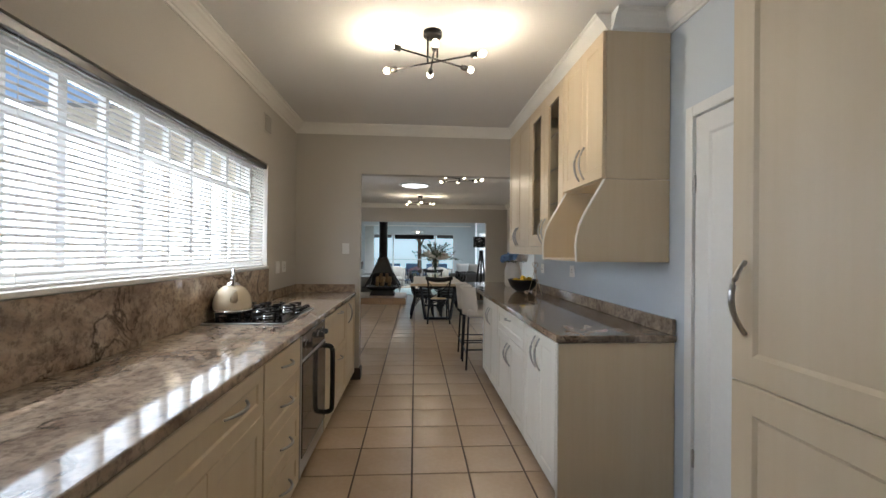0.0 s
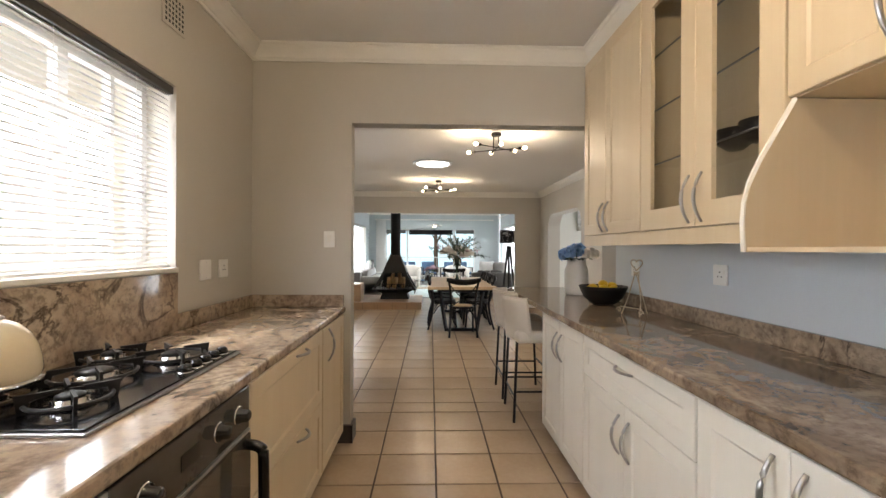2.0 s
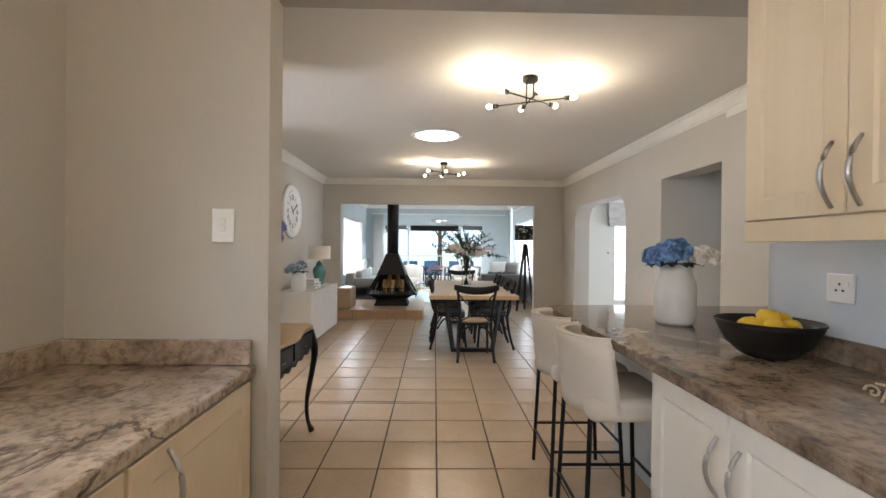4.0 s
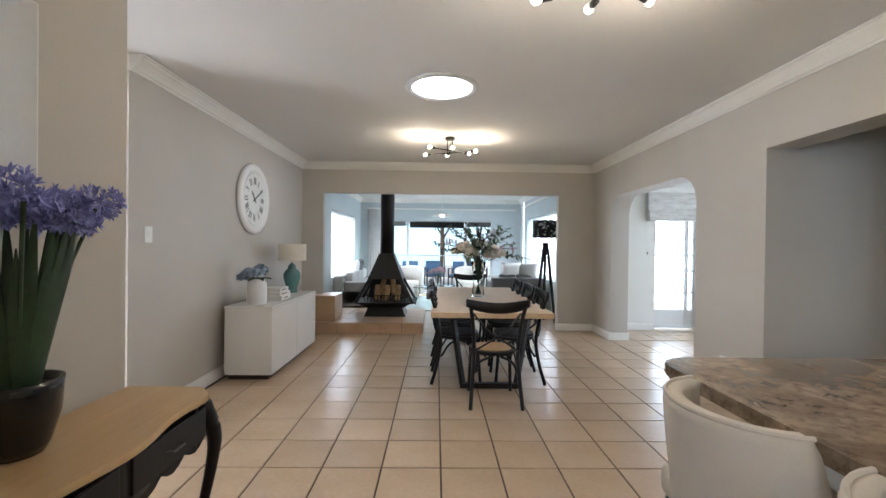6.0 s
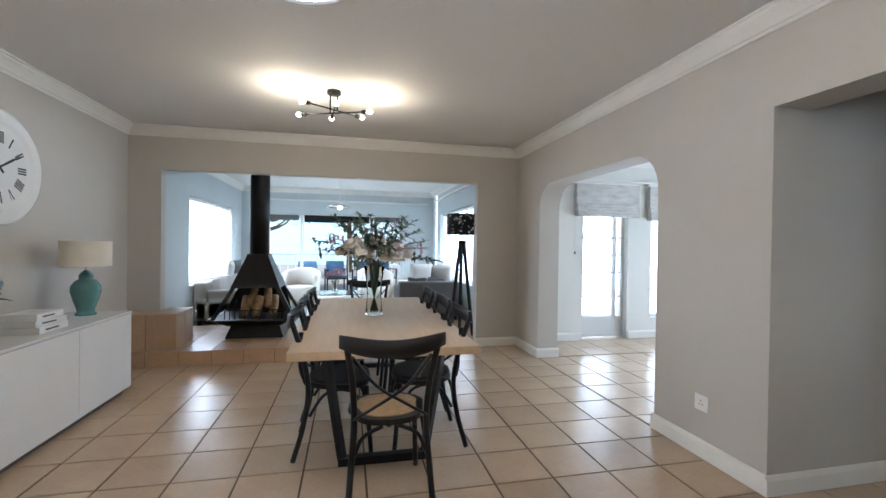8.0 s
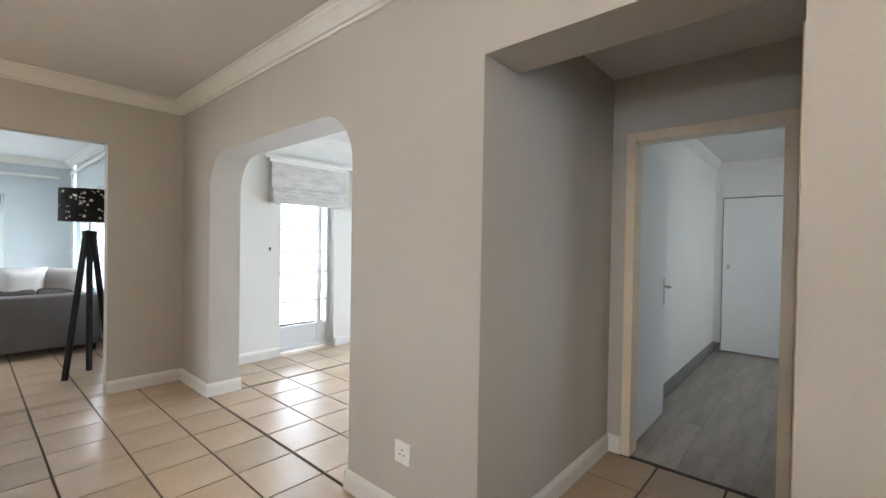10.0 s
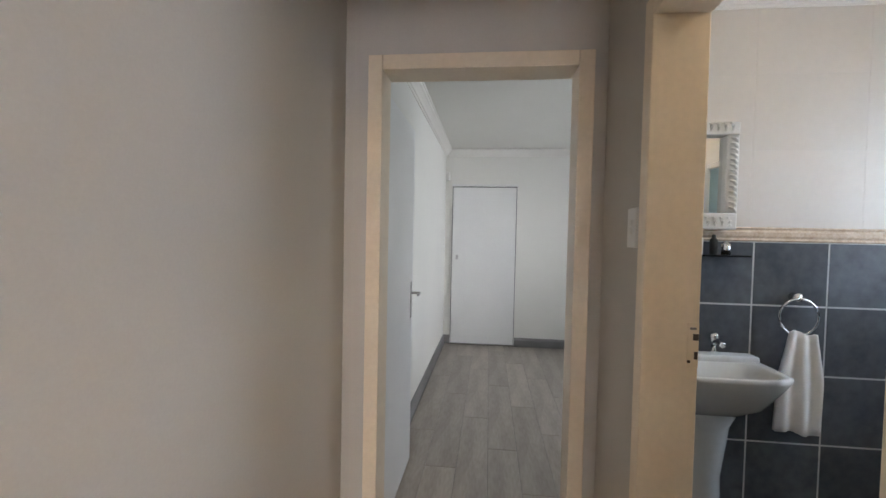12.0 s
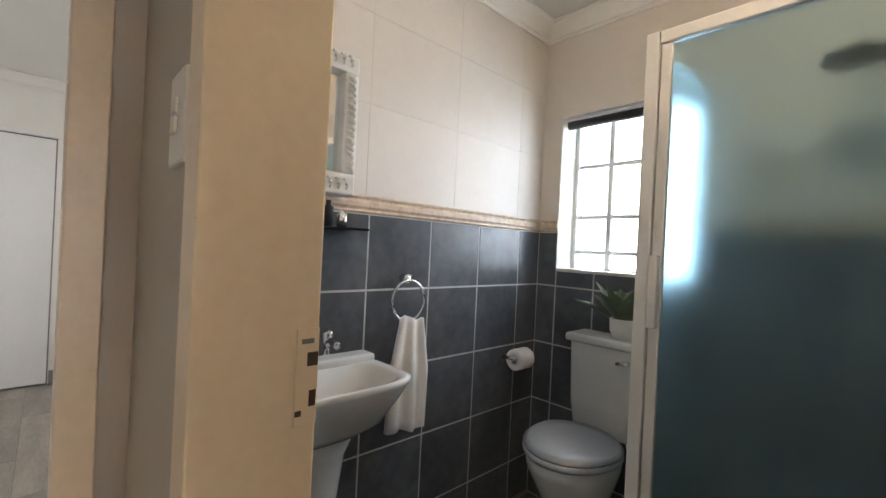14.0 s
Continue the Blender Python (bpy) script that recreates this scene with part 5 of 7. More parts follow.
for k, (x0, x1, y0, y1, z0, h, tw) in enumerate(((-1.97, -1.73, 8.82, 9.13, 0.732, 0.045, 2), (-1.96, -1.74, 8.83, 9.12, 0.7785, 0.04, -3), (-1.955, -1.75, 8.835, 9.11, 0.8200, 0.042, 1))):
    bk = thing("book", "white hardback book in a stack on the sideboard", "book", "books on the sideboard", ((x0 + x1) / 2, (y0 + y1) / 2, z0), tw)
    w, d = (x1 - x0) / 2, (y1 - y0) / 2
    b = box(-w, w, -d, d, 0, 0.004)
    box(-w, w, -d, d, h - 0.004, h, bm=b)
    box(w - 0.004, w, -d, d, 0.004, h - 0.004, bm=b)
    part("cover", b, M_BOOK, bk)
    part("page_block", box(-w + 0.004, w - 0.0045, -d + 0.004, d - 0.004, 0.0045, h - 0.0045), M_FABRIC_W, bk)
    part("spine_print", box(w, w + 0.0006, -d * 0.6, d * 0.3, h * 0.38, h * 0.62), M_INK, bk)
lp = thing("table_lamp", "teal ginger-jar table lamp with a linen drum shade", "lamp", at=(-1.90, 9.66, 0.731))
part("base", lathe([(0, 0), (0.072, 0), (0.072, 0.018), (0.06, 0.024), (0.062, 0.05), (0.088, 0.13), (0.105, 0.20), (0.102, 0.245), (0.075, 0.285), (0.045, 0.305), (0.05, 0.315), (0.048, 0.335), (0.03, 0.36), (0.012, 0.375), (0, 0.378)], 28), M_TEAL, lp, "glazed teal jar base", True)
part("stem", tube([(0, 0, 0.37), (0, 0, 0.47)], 0.007, 8), M_STEEL, lp)
part("shade", lathe([(0.175, 0.41), (0.175, 0.62), (0.172, 0.62), (0.172, 0.41), (0.175, 0.41)], 36), M_SHADE, lp, "cream linen drum shade", True)

ck = thing("wall_clock", "round white wall clock with black Roman numerals", "clock", at=(-2.198, 9.16, 1.868), turn=90)


def facing(b):
    """Turns a shape lathed about z to face local -y."""
    bmesh.ops.rotate(b, verts=b.verts, cent=(0, 0, 0), matrix=Matrix.Rotation(radians(90), 3, "X"))
    return b


part("rim", facing(lathe([(0.268, 0.0), (0.405, 0.0), (0.412, 0.015), (0.405, 0.04), (0.375, 0.055), (0.335, 0.052), (0.31, 0.04), (0.30, 0.028), (0.268, 0.026)], 48)), M_WHITEGLOSS, ck, "broad white moulded rim", True)
part("dial", facing(lathe([(0.0, 0.012), (0.303, 0.012), (0.303, 0.02), (0.0, 0.02)], 40)), M_DIAL, ck, "pale grey dial")


def glyphs(s):
    """Strokes for a Roman numeral: lists of (x0, x1 at the bottom, x0, x1 at the top)."""
    out, x = [], 0
    for c in s:
        if c == "I":
            out.append((x, x + 0.014, x, x + 0.014))
            x += 0.021
        elif c == "V":
            out += [(x + 0.018, x + 0.026, x, x + 0.014), (x + 0.022, x + 0.028, x + 0.038, x + 0.043)]
            x += 0.050
        else:
            out += [(x, x + 0.006, x + 0.034, x + 0.040), (x + 0.030, x + 0.044, x, x + 0.014)]
            x += 0.050
    return out, x - 0.007


for n, s in enumerate(("XII", "I", "II", "III", "IIII", "V", "VI", "VII", "VIII", "IX", "X", "XI")):
    st_, wd = glyphs(s)
    b = bmesh.new()
    for x0, x1, t0, t1 in st_:
        prism([(x0 - wd / 2, -0.042), (x1 - wd / 2, -0.042), (t1 - wd / 2, 0.042), (t0 - wd / 2, 0.042)], "y", -0.0265, -0.0210, bm=b)
    nm = part("numeral", b, M_INK, ck)
    a = radians(30 * n)
    nm.matrix_basis = Matrix.Translation((0.215 * math.sin(a), 0, 0.215 * math.cos(a))) @ Matrix.Rotation(a, 4, "Y") @ Matrix.Diagonal((0.88, 1, 1.0, 1))
for ln, ang, w in ((0.13, 318, 0.012), (0.215, 60, 0.009)):
    hd = part("clock_hand", prism([(-w * 0.6, -0.05), (w * 0.6, -0.05), (w, ln * 0.6), (0, ln), (-w, ln * 0.6)], "y", -0.031, -0.0275), M_INK, ck)
    hd.matrix_basis = Matrix.Rotation(radians(ang), 4, "Y")
plate("thermostat", "white wall switch on the grey dining wall", (-2.198, 7.37, 1.41), 90, 0.08, 0.12)
plate("wall_socket", "white wall socket low on the grey wall", (2.508, 7.86, 0.355), -90, 0.105, 0.105, "socket")

# ---- dining table and chairs ----
dt = thing("dining_table", "long oak dining table on black metal frames", "table")
TX0, TX1, TY0, TY1 = -0.085, 1.045, 8.02, 10.44
part("tabletop", box(TX0, TX1, TY0, TY1, 0.695, 0.745, 0.004), M_OAK, dt, "pale oak top")
for y in (8.20, 10.26):
    part("leg", tube([(0.12, y, 0.693), (0.225, y, 0.03)], 0.030, 4), M_BLACK, dt)
    part("leg", tube([(0.84, y, 0.693), (0.735, y, 0.03)], 0.030, 4), M_BLACK, dt)
    part("foot_bar", box(0.20, 0.76, y - 0.03, y + 0.03, 0.002, 0.05, 0.003), M_BLACK, dt)
    part("top_bar", box(0.08, 0.88, y - 0.03, y + 0.03, 0.655, 0.694, 0.003), M_BLACK, dt)

ch = thing("dining_chair", "black bentwood cross-back chair with a woven seat", "chair", "chairs round the dining table", (0.47, 7.91, 0))
# the chair faces +y; its back is at y = -0.2
seat_o = []
for i in range(28):
    a = 2 * math.pi * i / 28
    rx, ry = 0.215, 0.205
    sx = math.copysign(abs(math.cos(a)) ** 0.75, math.cos(a)) * rx * (1.0 if math.sin(a) > 0 else 0.90)
    seat_o.append((sx, math.copysign(abs(math.sin(a)) ** 0.8, math.sin(a)) * ry))
part("seat_frame", prism(seat_o, "z", 0.432, 0.462, bevel=0.006), M_BLACKWOOD, ch)
part("seat", prism([(x * 0.80, y * 0.80) for x, y in seat_o], "z", 0.4625, 0.468), M_RATTAN, ch, "woven rattan seat")
for s in (-1, 1):
    bl3 = curve_pts([(s * 0.215, -0.275, 0.004), (s * 0.20, -0.215, 0.22), (s * 0.185, -0.19, 0.44), (s * 0.195, -0.225, 0.66), (s * 0.225, -0.285, 0.865)], 5)
    part("back_leg", tube(bl3, 0.0165, 10), M_BLACKWOOD, ch, "", True)
    part("front_leg", tube(curve_pts([(s * 0.195, 0.205, 0.004), (s * 0.185, 0.185, 0.25), (s * 0.178, 0.172, 0.44)], 4), 0.0155, 10), M_BLACKWOOD, ch, "", True)
    part("back_brace", tube(curve_pts([(s * 0.190, -0.195, 0.27), (s * 0.14, -0.19, 0.375), (s * 0.04, -0.185, 0.425)], 5), 0.011, 8), M_BLACKWOOD, ch, "", True)
    part("front_brace", tube(curve_pts([(s * 0.184, 0.183, 0.27), (s * 0.14, 0.178, 0.375), (s * 0.04, 0.17, 0.425)], 5), 0.011, 8), M_BLACKWOOD, ch, "", True)
    part("side_brace", tube(curve_pts([(s * 0.185, 0.17, 0.27), (s * 0.182, 0.10, 0.39), (s * 0.18, 0.0, 0.425), (s * 0.182, -0.10, 0.39), (s * 0.19, -0.18, 0.27)], 5), 0.010, 8), M_BLACKWOOD, ch, "", True)
    part("cross_slat", tube(curve_pts([(s * 0.20, -0.235, 0.80), (s * 0.08, -0.262, 0.66), (-s * 0.08, -0.245, 0.55), (-s * 0.185, -0.20, 0.475)], 5), 0.017, 8, flat=0.45), M_BLACKWOOD, ch, "", True)
tr = bmesh.new()
rr_ = []
for k in range(15):
    t = -1 + 2 * k / 14
    x = 0.262 * t
    y = -0.325 + 0.05 * t * t
    hh = 0.043 * (1 - 0.30 * t ** 4)
    zc = 0.852 + 0.036 * t * t
    rr_.append([tr.verts.new(p) for p in ((x, y - 0.012, zc - hh), (x, y - 0.016, zc), (x, y - 0.010, zc + hh), (x, y + 0.010, zc + hh), (x, y + 0.006, zc), (x, y + 0.010, zc - hh))])
for a, c in zip(rr_, rr_[1:]):
    for i in range(6):
        tr.faces.new((a[i], a[(i + 1) % 6], c[(i + 1) % 6], c[i]))
tr.faces.new(rr_[0])
tr.faces.new(rr_[-1][::-1])
part("top_rail", tr, M_BLACKWOOD, ch, "curved top rail", True)
for n, (x, y, turn) in enumerate(((0.20, 8.50, -90), (0.19, 9.12, -90), (0.20, 9.75, -90), (0.76, 8.50, 90), (0.77, 9.12, 90), (0.76, 9.75, 90), (0.50, 10.58, 180))):
    c = copy_thing(ch, pose(x, y, 0, 0, 0, turn))
    tagged(c, "black bentwood cross-back chair with a dark seat pad")
    for o in c.children:
        if o.name.startswith("seat") and not o.name.startswith("seat_frame"):
            pad = part("seat_pad", prism([(px * 0.96, py * 0.96) for px, py in seat_o], "z", 0.463, 0.488, bevel=0.008), M_PAD, c, "dark seat pad")
            bpy.data.objects.remove(o)
            break

# ---- glass vase with cream flowers on the table ----
fv = thing("flower_vase", "tall glass vase of cream blooms and branches on the table", "vase", at=(0.47, 9.28, 0.746))
vg = part("vase", lathe([(0, 0), (0.072, 0), (0.074, 0.015), (0.062, 0.14), (0.066, 0.27), (0.090, 0.42), (0.087, 0.42), (0.062, 0.27), (0.058, 0.14), (0.068, 0.025), (0, 0.022)], 28), M_VASEGLASS, fv, "clear waisted glass vase", True)
rg = random.Random(21)
for i in range(16):
    a = i * 2.4
    part("stem", tube([(0.035 * math.cos(a), 0.035 * math.sin(a), 0.025), (-0.02 * math.cos(a), -0.02 * math.sin(a), 0.22), (0.05 * math.cos(a + 2.8), 0.05 * math.sin(a + 2.8), 0.45)], 0.0045, 6), M_LEAF, fv)
for x, y, z, r in ((-0.17, -0.07, 0.60, 0.115), (-0.10, -0.17, 0.53, 0.105), (0.13, -0.15, 0.51, 0.115), (-0.02, 0.10, 0.60, 0.10), (0.18, 0.08, 0.58, 0.10), (-0.25, 0.06, 0.55, 0.095), (0.02, -0.04, 0.65, 0.09), (0.25, -0.06, 0.53, 0.085)):
    bf_ = bmesh.new()
    rose(bf_, (x, y, z - 0.04), r, rg)
    petal_ball(bf_, (x, y, z - 0.01), r * 0.72, 46, r * 0.34, rg)
    part("bloom", bf_, M_CREAMPETAL, fv, "open cream bloom")
    part("stem", tube([(x * 0.2, y * 0.2, 0.40), (x * 0.8, y * 0.8, z - 0.05)], 0.0035, 5), M_LEAF, fv)
for i in range(30):
    a = i * 2.4 + rg.uniform(-0.3, 0.3)
    el = rg.uniform(0.12, 1.2)
    ln = rg.uniform(0.36, 0.50) + 0.14 * math.cos(el)
    d = Vector((math.cos(a) * math.cos(el), math.sin(a) * math.cos(el), math.sin(el)))
    p0 = Vector((0, 0, 0.41))
    pts = curve_pts([p0, p0 + d * ln * 0.5 + Vector((0, 0, 0.05)), p0 + d * ln + Vector((0, 0, -0.03 * math.cos(el)))], 5)
    branch = part("branch", tube(pts, 0.003, 5), M_STEM if i % 3 else M_LEAF, fv)
    bl_ = bmesh.new()
    for k in range(3, len(pts)):
        for q in range(5):
            dd = Vector((rg.gauss(0, 1), rg.gauss(0, 1), rg.gauss(0.3, 0.7)))
            leaf_blade(bl_, pts[k], d * 0.6 + dd.normalized(), rg.uniform(0.045, 0.085), 0.026, 0.3, 2)
    tagged(part("foliage", bl_, M_PINKPETAL if i % 9 == 0 else M_LEAF if i % 2 else M_LEAF2, branch), kind="stuff")

# ---- skylight ----
sk = structure(new("skylight"), "round lit skylight in the dining room ceiling", "skylight")
part("ring", lathe([(0.255, 0.0), (0.30, 0.0), (0.305, -0.012), (0.285, -0.024), (0.262, -0.024), (0.255, -0.014)], 48, at=(-0.01, 7.69, CEIL)), M_ALU, sk, "white ring", True)
part("diffuser", lathe([(0.0, -0.032), (0.12, -0.03), (0.22, -0.022), (0.262, -0.010), (0.262, -0.004), (0.0, -0.004)], 48, at=(-0.01, 7.69, CEIL)), M_SKYLIGHT, sk, "glowing daylight diffuser", True)

# ---- hearth and fireplace ----
he = thing("hearth", "raised tiled hearth running into the living room", "hearth")
HXA, HXB, HYA, HYB, HH = -2.195, -0.235, 10.63, 12.15, 0.165
part("core", box(HXA, HXB - 0.012, HYA + 0.012, 10.995, 0.002, HH - 0.012), M_GROUT, he)
part("core", box(-1.855, HXB - 0.012, 10.996, 11.125, 0.002, HH - 0.012), M_GROUT, he)
part("core", box(HXA + 0.01, HXB - 0.012, 11.126, HYB, 0.002, HH - 0.012), M_GROUT, he)
px = [HXA + 0.002 + 0.3265 * i for i in range(7)]
for x0, x1 in zip(px, px[1:]):
    part("tile", box(x0 + 0.003, x1 - 0.003, HYA, HYA + 0.0115, 0.004, HH - 0.012, 0.002), M_HEARTH, he)
    for y0, y1 in ((HYA, 10.99), (11.13, 11.47), (11.475, 11.81), (11.815, 12.15)):
        part("tile", box(x0 + 0.003, x1 - 0.003, y0, y1, HH - 0.0115, HH, 0.002), M_HEARTH, he)
    if x0 > -1.9:
        part("tile", box(max(x0, -1.855) + 0.003, x1 - 0.003, 10.995, 11.125, HH - 0.0115, HH, 0.002), M_HEARTH, he)
for y0, y1 in ((HYA + 0.013, 10.99), (11.13, 11.47), (11.475, 11.81), (11.815, 12.15)):
    part("tile", box(HXB - 0.0115, HXB, y0, y1, 0.004, HH - 0.012, 0.002), M_HEARTH, he)
bk = thing("tiled_plinth", "square tiled plinth on the hearth by the wall", "plinth")
part("core", box(-2.19, -1.612, 10.742, 10.99, HH + 0.001, 0.545), M_GROUT, bk)
for x0, x1 in ((-2.195, -1.903), (-1.897, -1.60)):
    part("tile", box(x0, x1, 10.73, 10.7415, HH + 0.004, 0.545, 0.002), M_HEARTH, bk)
    part("tile", box(x0, x1, 10.73, 10.992, 0.546, 0.558, 0.002), M_HEARTH, bk)
part("tile", box(-1.6115, -1.60, 10.743, 10.992, HH + 0.004, 0.545, 0.002), M_HEARTH, bk)

part("core", box(-1.85, -1.612, 10.993, 11.238, HH + 0.001, 0.545), M_GROUT, bk)
part("tile", box(-1.6115, -1.60, 10.996, 11.25, HH + 0.004, 0.545, 0.002), M_HEARTH, bk)
part("tile", box(-1.853, -1.60, 10.996, 11.25, 0.546, 0.558, 0.002), M_HEARTH, bk)
part("tile", box(-1.853, -1.613, 11.239, 11.25, HH + 0.004, 0.545, 0.002), M_HEARTH, bk)
fp = thing("fireplace", "black steel freestanding fireplace with a tall flue", "fireplace", at=(-0.885, 11.47, HH + 0.001))
fp.scale = (0.92, 1.0, 1.0)


def frustum(x0, x1, y0, y1, z0, X0, X1, Y0, Y1, z1, b=None):
    b = b or bmesh.new()
    a = [b.verts.new(p) for p in ((x0, y0, z0), (x1, y0, z0), (x1, y1, z0), (x0, y1, z0))]
    c = [b.verts.new(p) for p in ((X0, Y0, z1), (X1, Y0, z1), (X1, Y1, z1), (X0, Y1, z1))]
    b.faces.new(a[::-1])
    b.faces.new(c)
    for i in range(4):
        b.faces.new((a[i], a[(i + 1) % 4], c[(i + 1) % 4], c[i]))
    return b


part("base", frustum(-0.37, 0.37, -0.28, 0.28, 0.0, -0.31, 0.31, -0.23, 0.23, 0.15), M_BLACK, fp)
part("hearth_tray", frustum(-0.34, 0.34, -0.26, 0.26, 0.151, -0.46, 0.46, -0.36, 0.36, 0.225), M_BLACK, fp)
part("tray_rim", box(-0.50, 0.50, -0.40, 0.40, 0.226, 0.245, 0.006), M_BLACK, fp)
for sx in (-1, 1):
    b = bmesh.new()
    o = [(sx * 0.50, -0.38), (sx * 0.56, -0.36), (sx * 0.56, 0.36), (sx * 0.50, 0.38)]
    part("wing", prism(o, "z", 0.232, 0.25), M_BLACK, fp)
for sx in (-1, 1):
    for sy in (-1, 1):
        b = bmesh.new()
        lo = [(sx * 0.53, sy * 0.37), (sx * 0.47, sy * 0.37), (sx * 0.53, sy * 0.31)]
        hi = [(sx * 0.31, sy * 0.25), (sx * 0.25, sy * 0.25), (sx * 0.31, sy * 0.19)]
        va = [b.verts.new((x, y, 0.246)) for x, y in lo]
        vb = [b.verts.new((x, y, 0.62)) for x, y in hi]
        b.faces.new(va)
        b.faces.new(vb)
        for i in range(3):
            b.faces.new((va[i], va[(i + 1) % 3], vb[(i + 1) % 3], vb[i]))
        part("corner_post", b, M_BLACK, fp)
b = frustum(-0.315, 0.315, -0.255, 0.255, 0.62, -0.135, 0.135, -0.135, 0.135, 1.03)
part("canopy", b, M_BLACK, fp, "tapered black steel hood")
part("back_plate", frustum(-0.40, 0.40, 0.30, 0.312, 0.246, -0.31, 0.31, 0.24, 0.252, 0.62), M_BLACK, fp, "black steel back plate")
part("fire_grille", frustum(-0.30, 0.30, 0.18, 0.19, 0.247, -0.30, 0.30, 0.18, 0.19, 0.40), M_BLACK, fp)
part("canopy_collar", box(-0.14, 0.14, -0.14, 0.14, 1.031, 1.045, 0.004), M_BLACK, fp)
part("flue", lathe([(0.128, 1.046), (0.128, CEIL - HH - 0.004)], 28), M_BLACK, fp, "black round flue pipe", True)
b = bmesh.new()
for x in [-0.36 + 0.06 * i for i in range(13)]:
    box(x - 0.006, x + 0.006, -0.33, -0.318, 0.246, 0.36, bm=b)
box(-0.37, 0.37, -0.33, -0.318, 0.35, 0.362, bm=b)
part("grate", b, M_BLACK, fp)
for i, (x, y, z, a, rl) in enumerate(((-0.16, -0.10, 0.30, 20, 0.05), (0.02, -0.14, 0.30, -8, 0.055), (0.18, -0.06, 0.30, 15, 0.05), (-0.06, -0.06, 0.40, -25, 0.045), (0.10, -0.04, 0.40, 30, 0.05))):
    lg = tagged(mesh_ob("log", tube([(-0.02, -0.05, -0.04), (0.0, 0.0, 0.09), (0.015, 0.05, 0.20)], [rl, rl * 1.08, rl * 0.92], 9), M_FIRELOG, smooth=True), "split firewood log in the black fireplace", "log", "logs in the fireplace")
    lg.matrix_basis = pose(-0.885 + x, 11.47 + y, HH + z, 0, a * 0.6, a * 2)

# ---- living room ----


def glazed_frame(name, label, axis, at, a0, a1, z0, z1, ups, rails, w=0.045, d=0.05, pane=True, cat="window", material=None):
    """A window or glazed door in an opening: outer frame, uprights, rails and glass."""
    root = structure(new(name), label, cat)
    m_ = material or M_ALU

    def bx3(n, u0, u1, v0, v1, dd, mt, lab=""):
        b = box(at - dd / 2, at + dd / 2, u0, u1, v0, v1, 0.002 if dd > 0.01 else 0) if axis == "x" else box(u0, u1, at - dd / 2, at + dd / 2, v0, v1, 0.002 if dd > 0.01 else 0)
        return part(n, b, mt, root, lab)
    bx3("window_frame", a0 + 0.001, a0 + w, z0 + 0.001, z1 - 0.001, d, m_)
    bx3("window_frame", a1 - w, a1 - 0.001, z0 + 0.001, z1 - 0.001, d, m_)
    bx3("window_frame", a0 + w, a1 - w, z0 + 0.001, z0 + w, d, m_)
    bx3("window_frame", a0 + w, a1 - w, z1 - w, z1 - 0.001, d, m_)
    for u in ups:
        bx3("mullion", u - w * 0.6, u + w * 0.6, z0 + w, z1 - w, d * 0.9, m_)
    for v in rails:
        bx3("glazing_bar", a0 + w, a1 - w, v - 0.011, v + 0.011, d * 0.6, m_)
    if pane:
        p = bx3("pane", a0 + w * 0.8, a1 - w * 0.8, z0 + w * 0.8, z1 - w * 0.8, 0.006, M_GLASS, "clear glass")
        p.visible_shadow = False
    return root


glazed_frame("window_2", "white living room window", "x", -2.36, 12.9, 15.4, 0.65, 2.08, (13.7, 14.55), ())
glazed_frame("window_3", "white living room window", "x", 2.50, 12.6, 15.3, 0.65, 2.08, (13.5, 14.4), ())
glazed_frame("door_2", "white aluminium sliding glass doors to the patio", "y", 16.32, -1.65, 1.55, 0.0, 2.05, (-0.86, 0.80), (), 0.06, 0.07, cat="door")
for name, x, y0, y1 in (("sheer_blind", -2.27, 12.93, 15.37), ("sheer_blind", 2.42, 12.63, 15.27)):
    sbk = thing(name, "white venetian blind drawn over the living room window", "blind", "blinds in the living room")
    part("headrail", box(x - 0.02, x + 0.02, y0, y1, 2.035, 2.075, 0.003), M_SLAT, sbk)
    s0 = part("slat", box(-0.016, 0.016, y0 - 14, y1 - 14, -0.001, 0.001), M_SLAT, sbk)
    s0.matrix_basis = pose(x, 14, 0.70, 0, 38 if x < 0 else -38, 0)
    for k in range(1, 38):
        c = new("slat", s0.data)
        c.parent = sbk
        c.matrix_basis = pose(x, 14, 0.70 + k * 0.0355, 0, 38 if x < 0 else -38, 0)
rb = thing("roller_blind", "dark roller blind rolled up over the sliding doors", "blind")
part("roll", box(-0.80, 0.74, 16.205, 16.26, 1.86, 2.03, 0.01), M_BLACK, rb, "dark blind fabric")
part("side_panel", box(-1.60, -0.92, 16.215, 16.25, 1.90, 2.03, 0.004), M_SOFA, rb)
part("side_panel", box(0.86, 1.50, 16.215, 16.25, 1.90, 2.03, 0.004), M_SOFA, rb)
rail = thing("curtain_rail", "white curtain rail along the living room wall", "curtain rail")
part("rail", box(-2.0, 2.2, 16.13, 16.16, 2.36, 2.40, 0.004), M_TRIM, rail)
for x in (-1.9, 0.1, 2.1):
    part("bracket", box(x - 0.012, x + 0.012, 16.16, 16.198, 2.365, 2.395), M_TRIM, rail)
rail2 = thing("curtain_rail", "white curtain rail over the side window", "curtain rail")
part("rail", box(2.27, 2.30, 12.3, 15.7, 2.40, 2.44, 0.004), M_TRIM, rail2)
for y in (12.5, 14, 15.5):
    part("bracket", box(2.30, 2.348, y - 0.012, y + 0.012, 2.405, 2.435), M_TRIM, rail2)
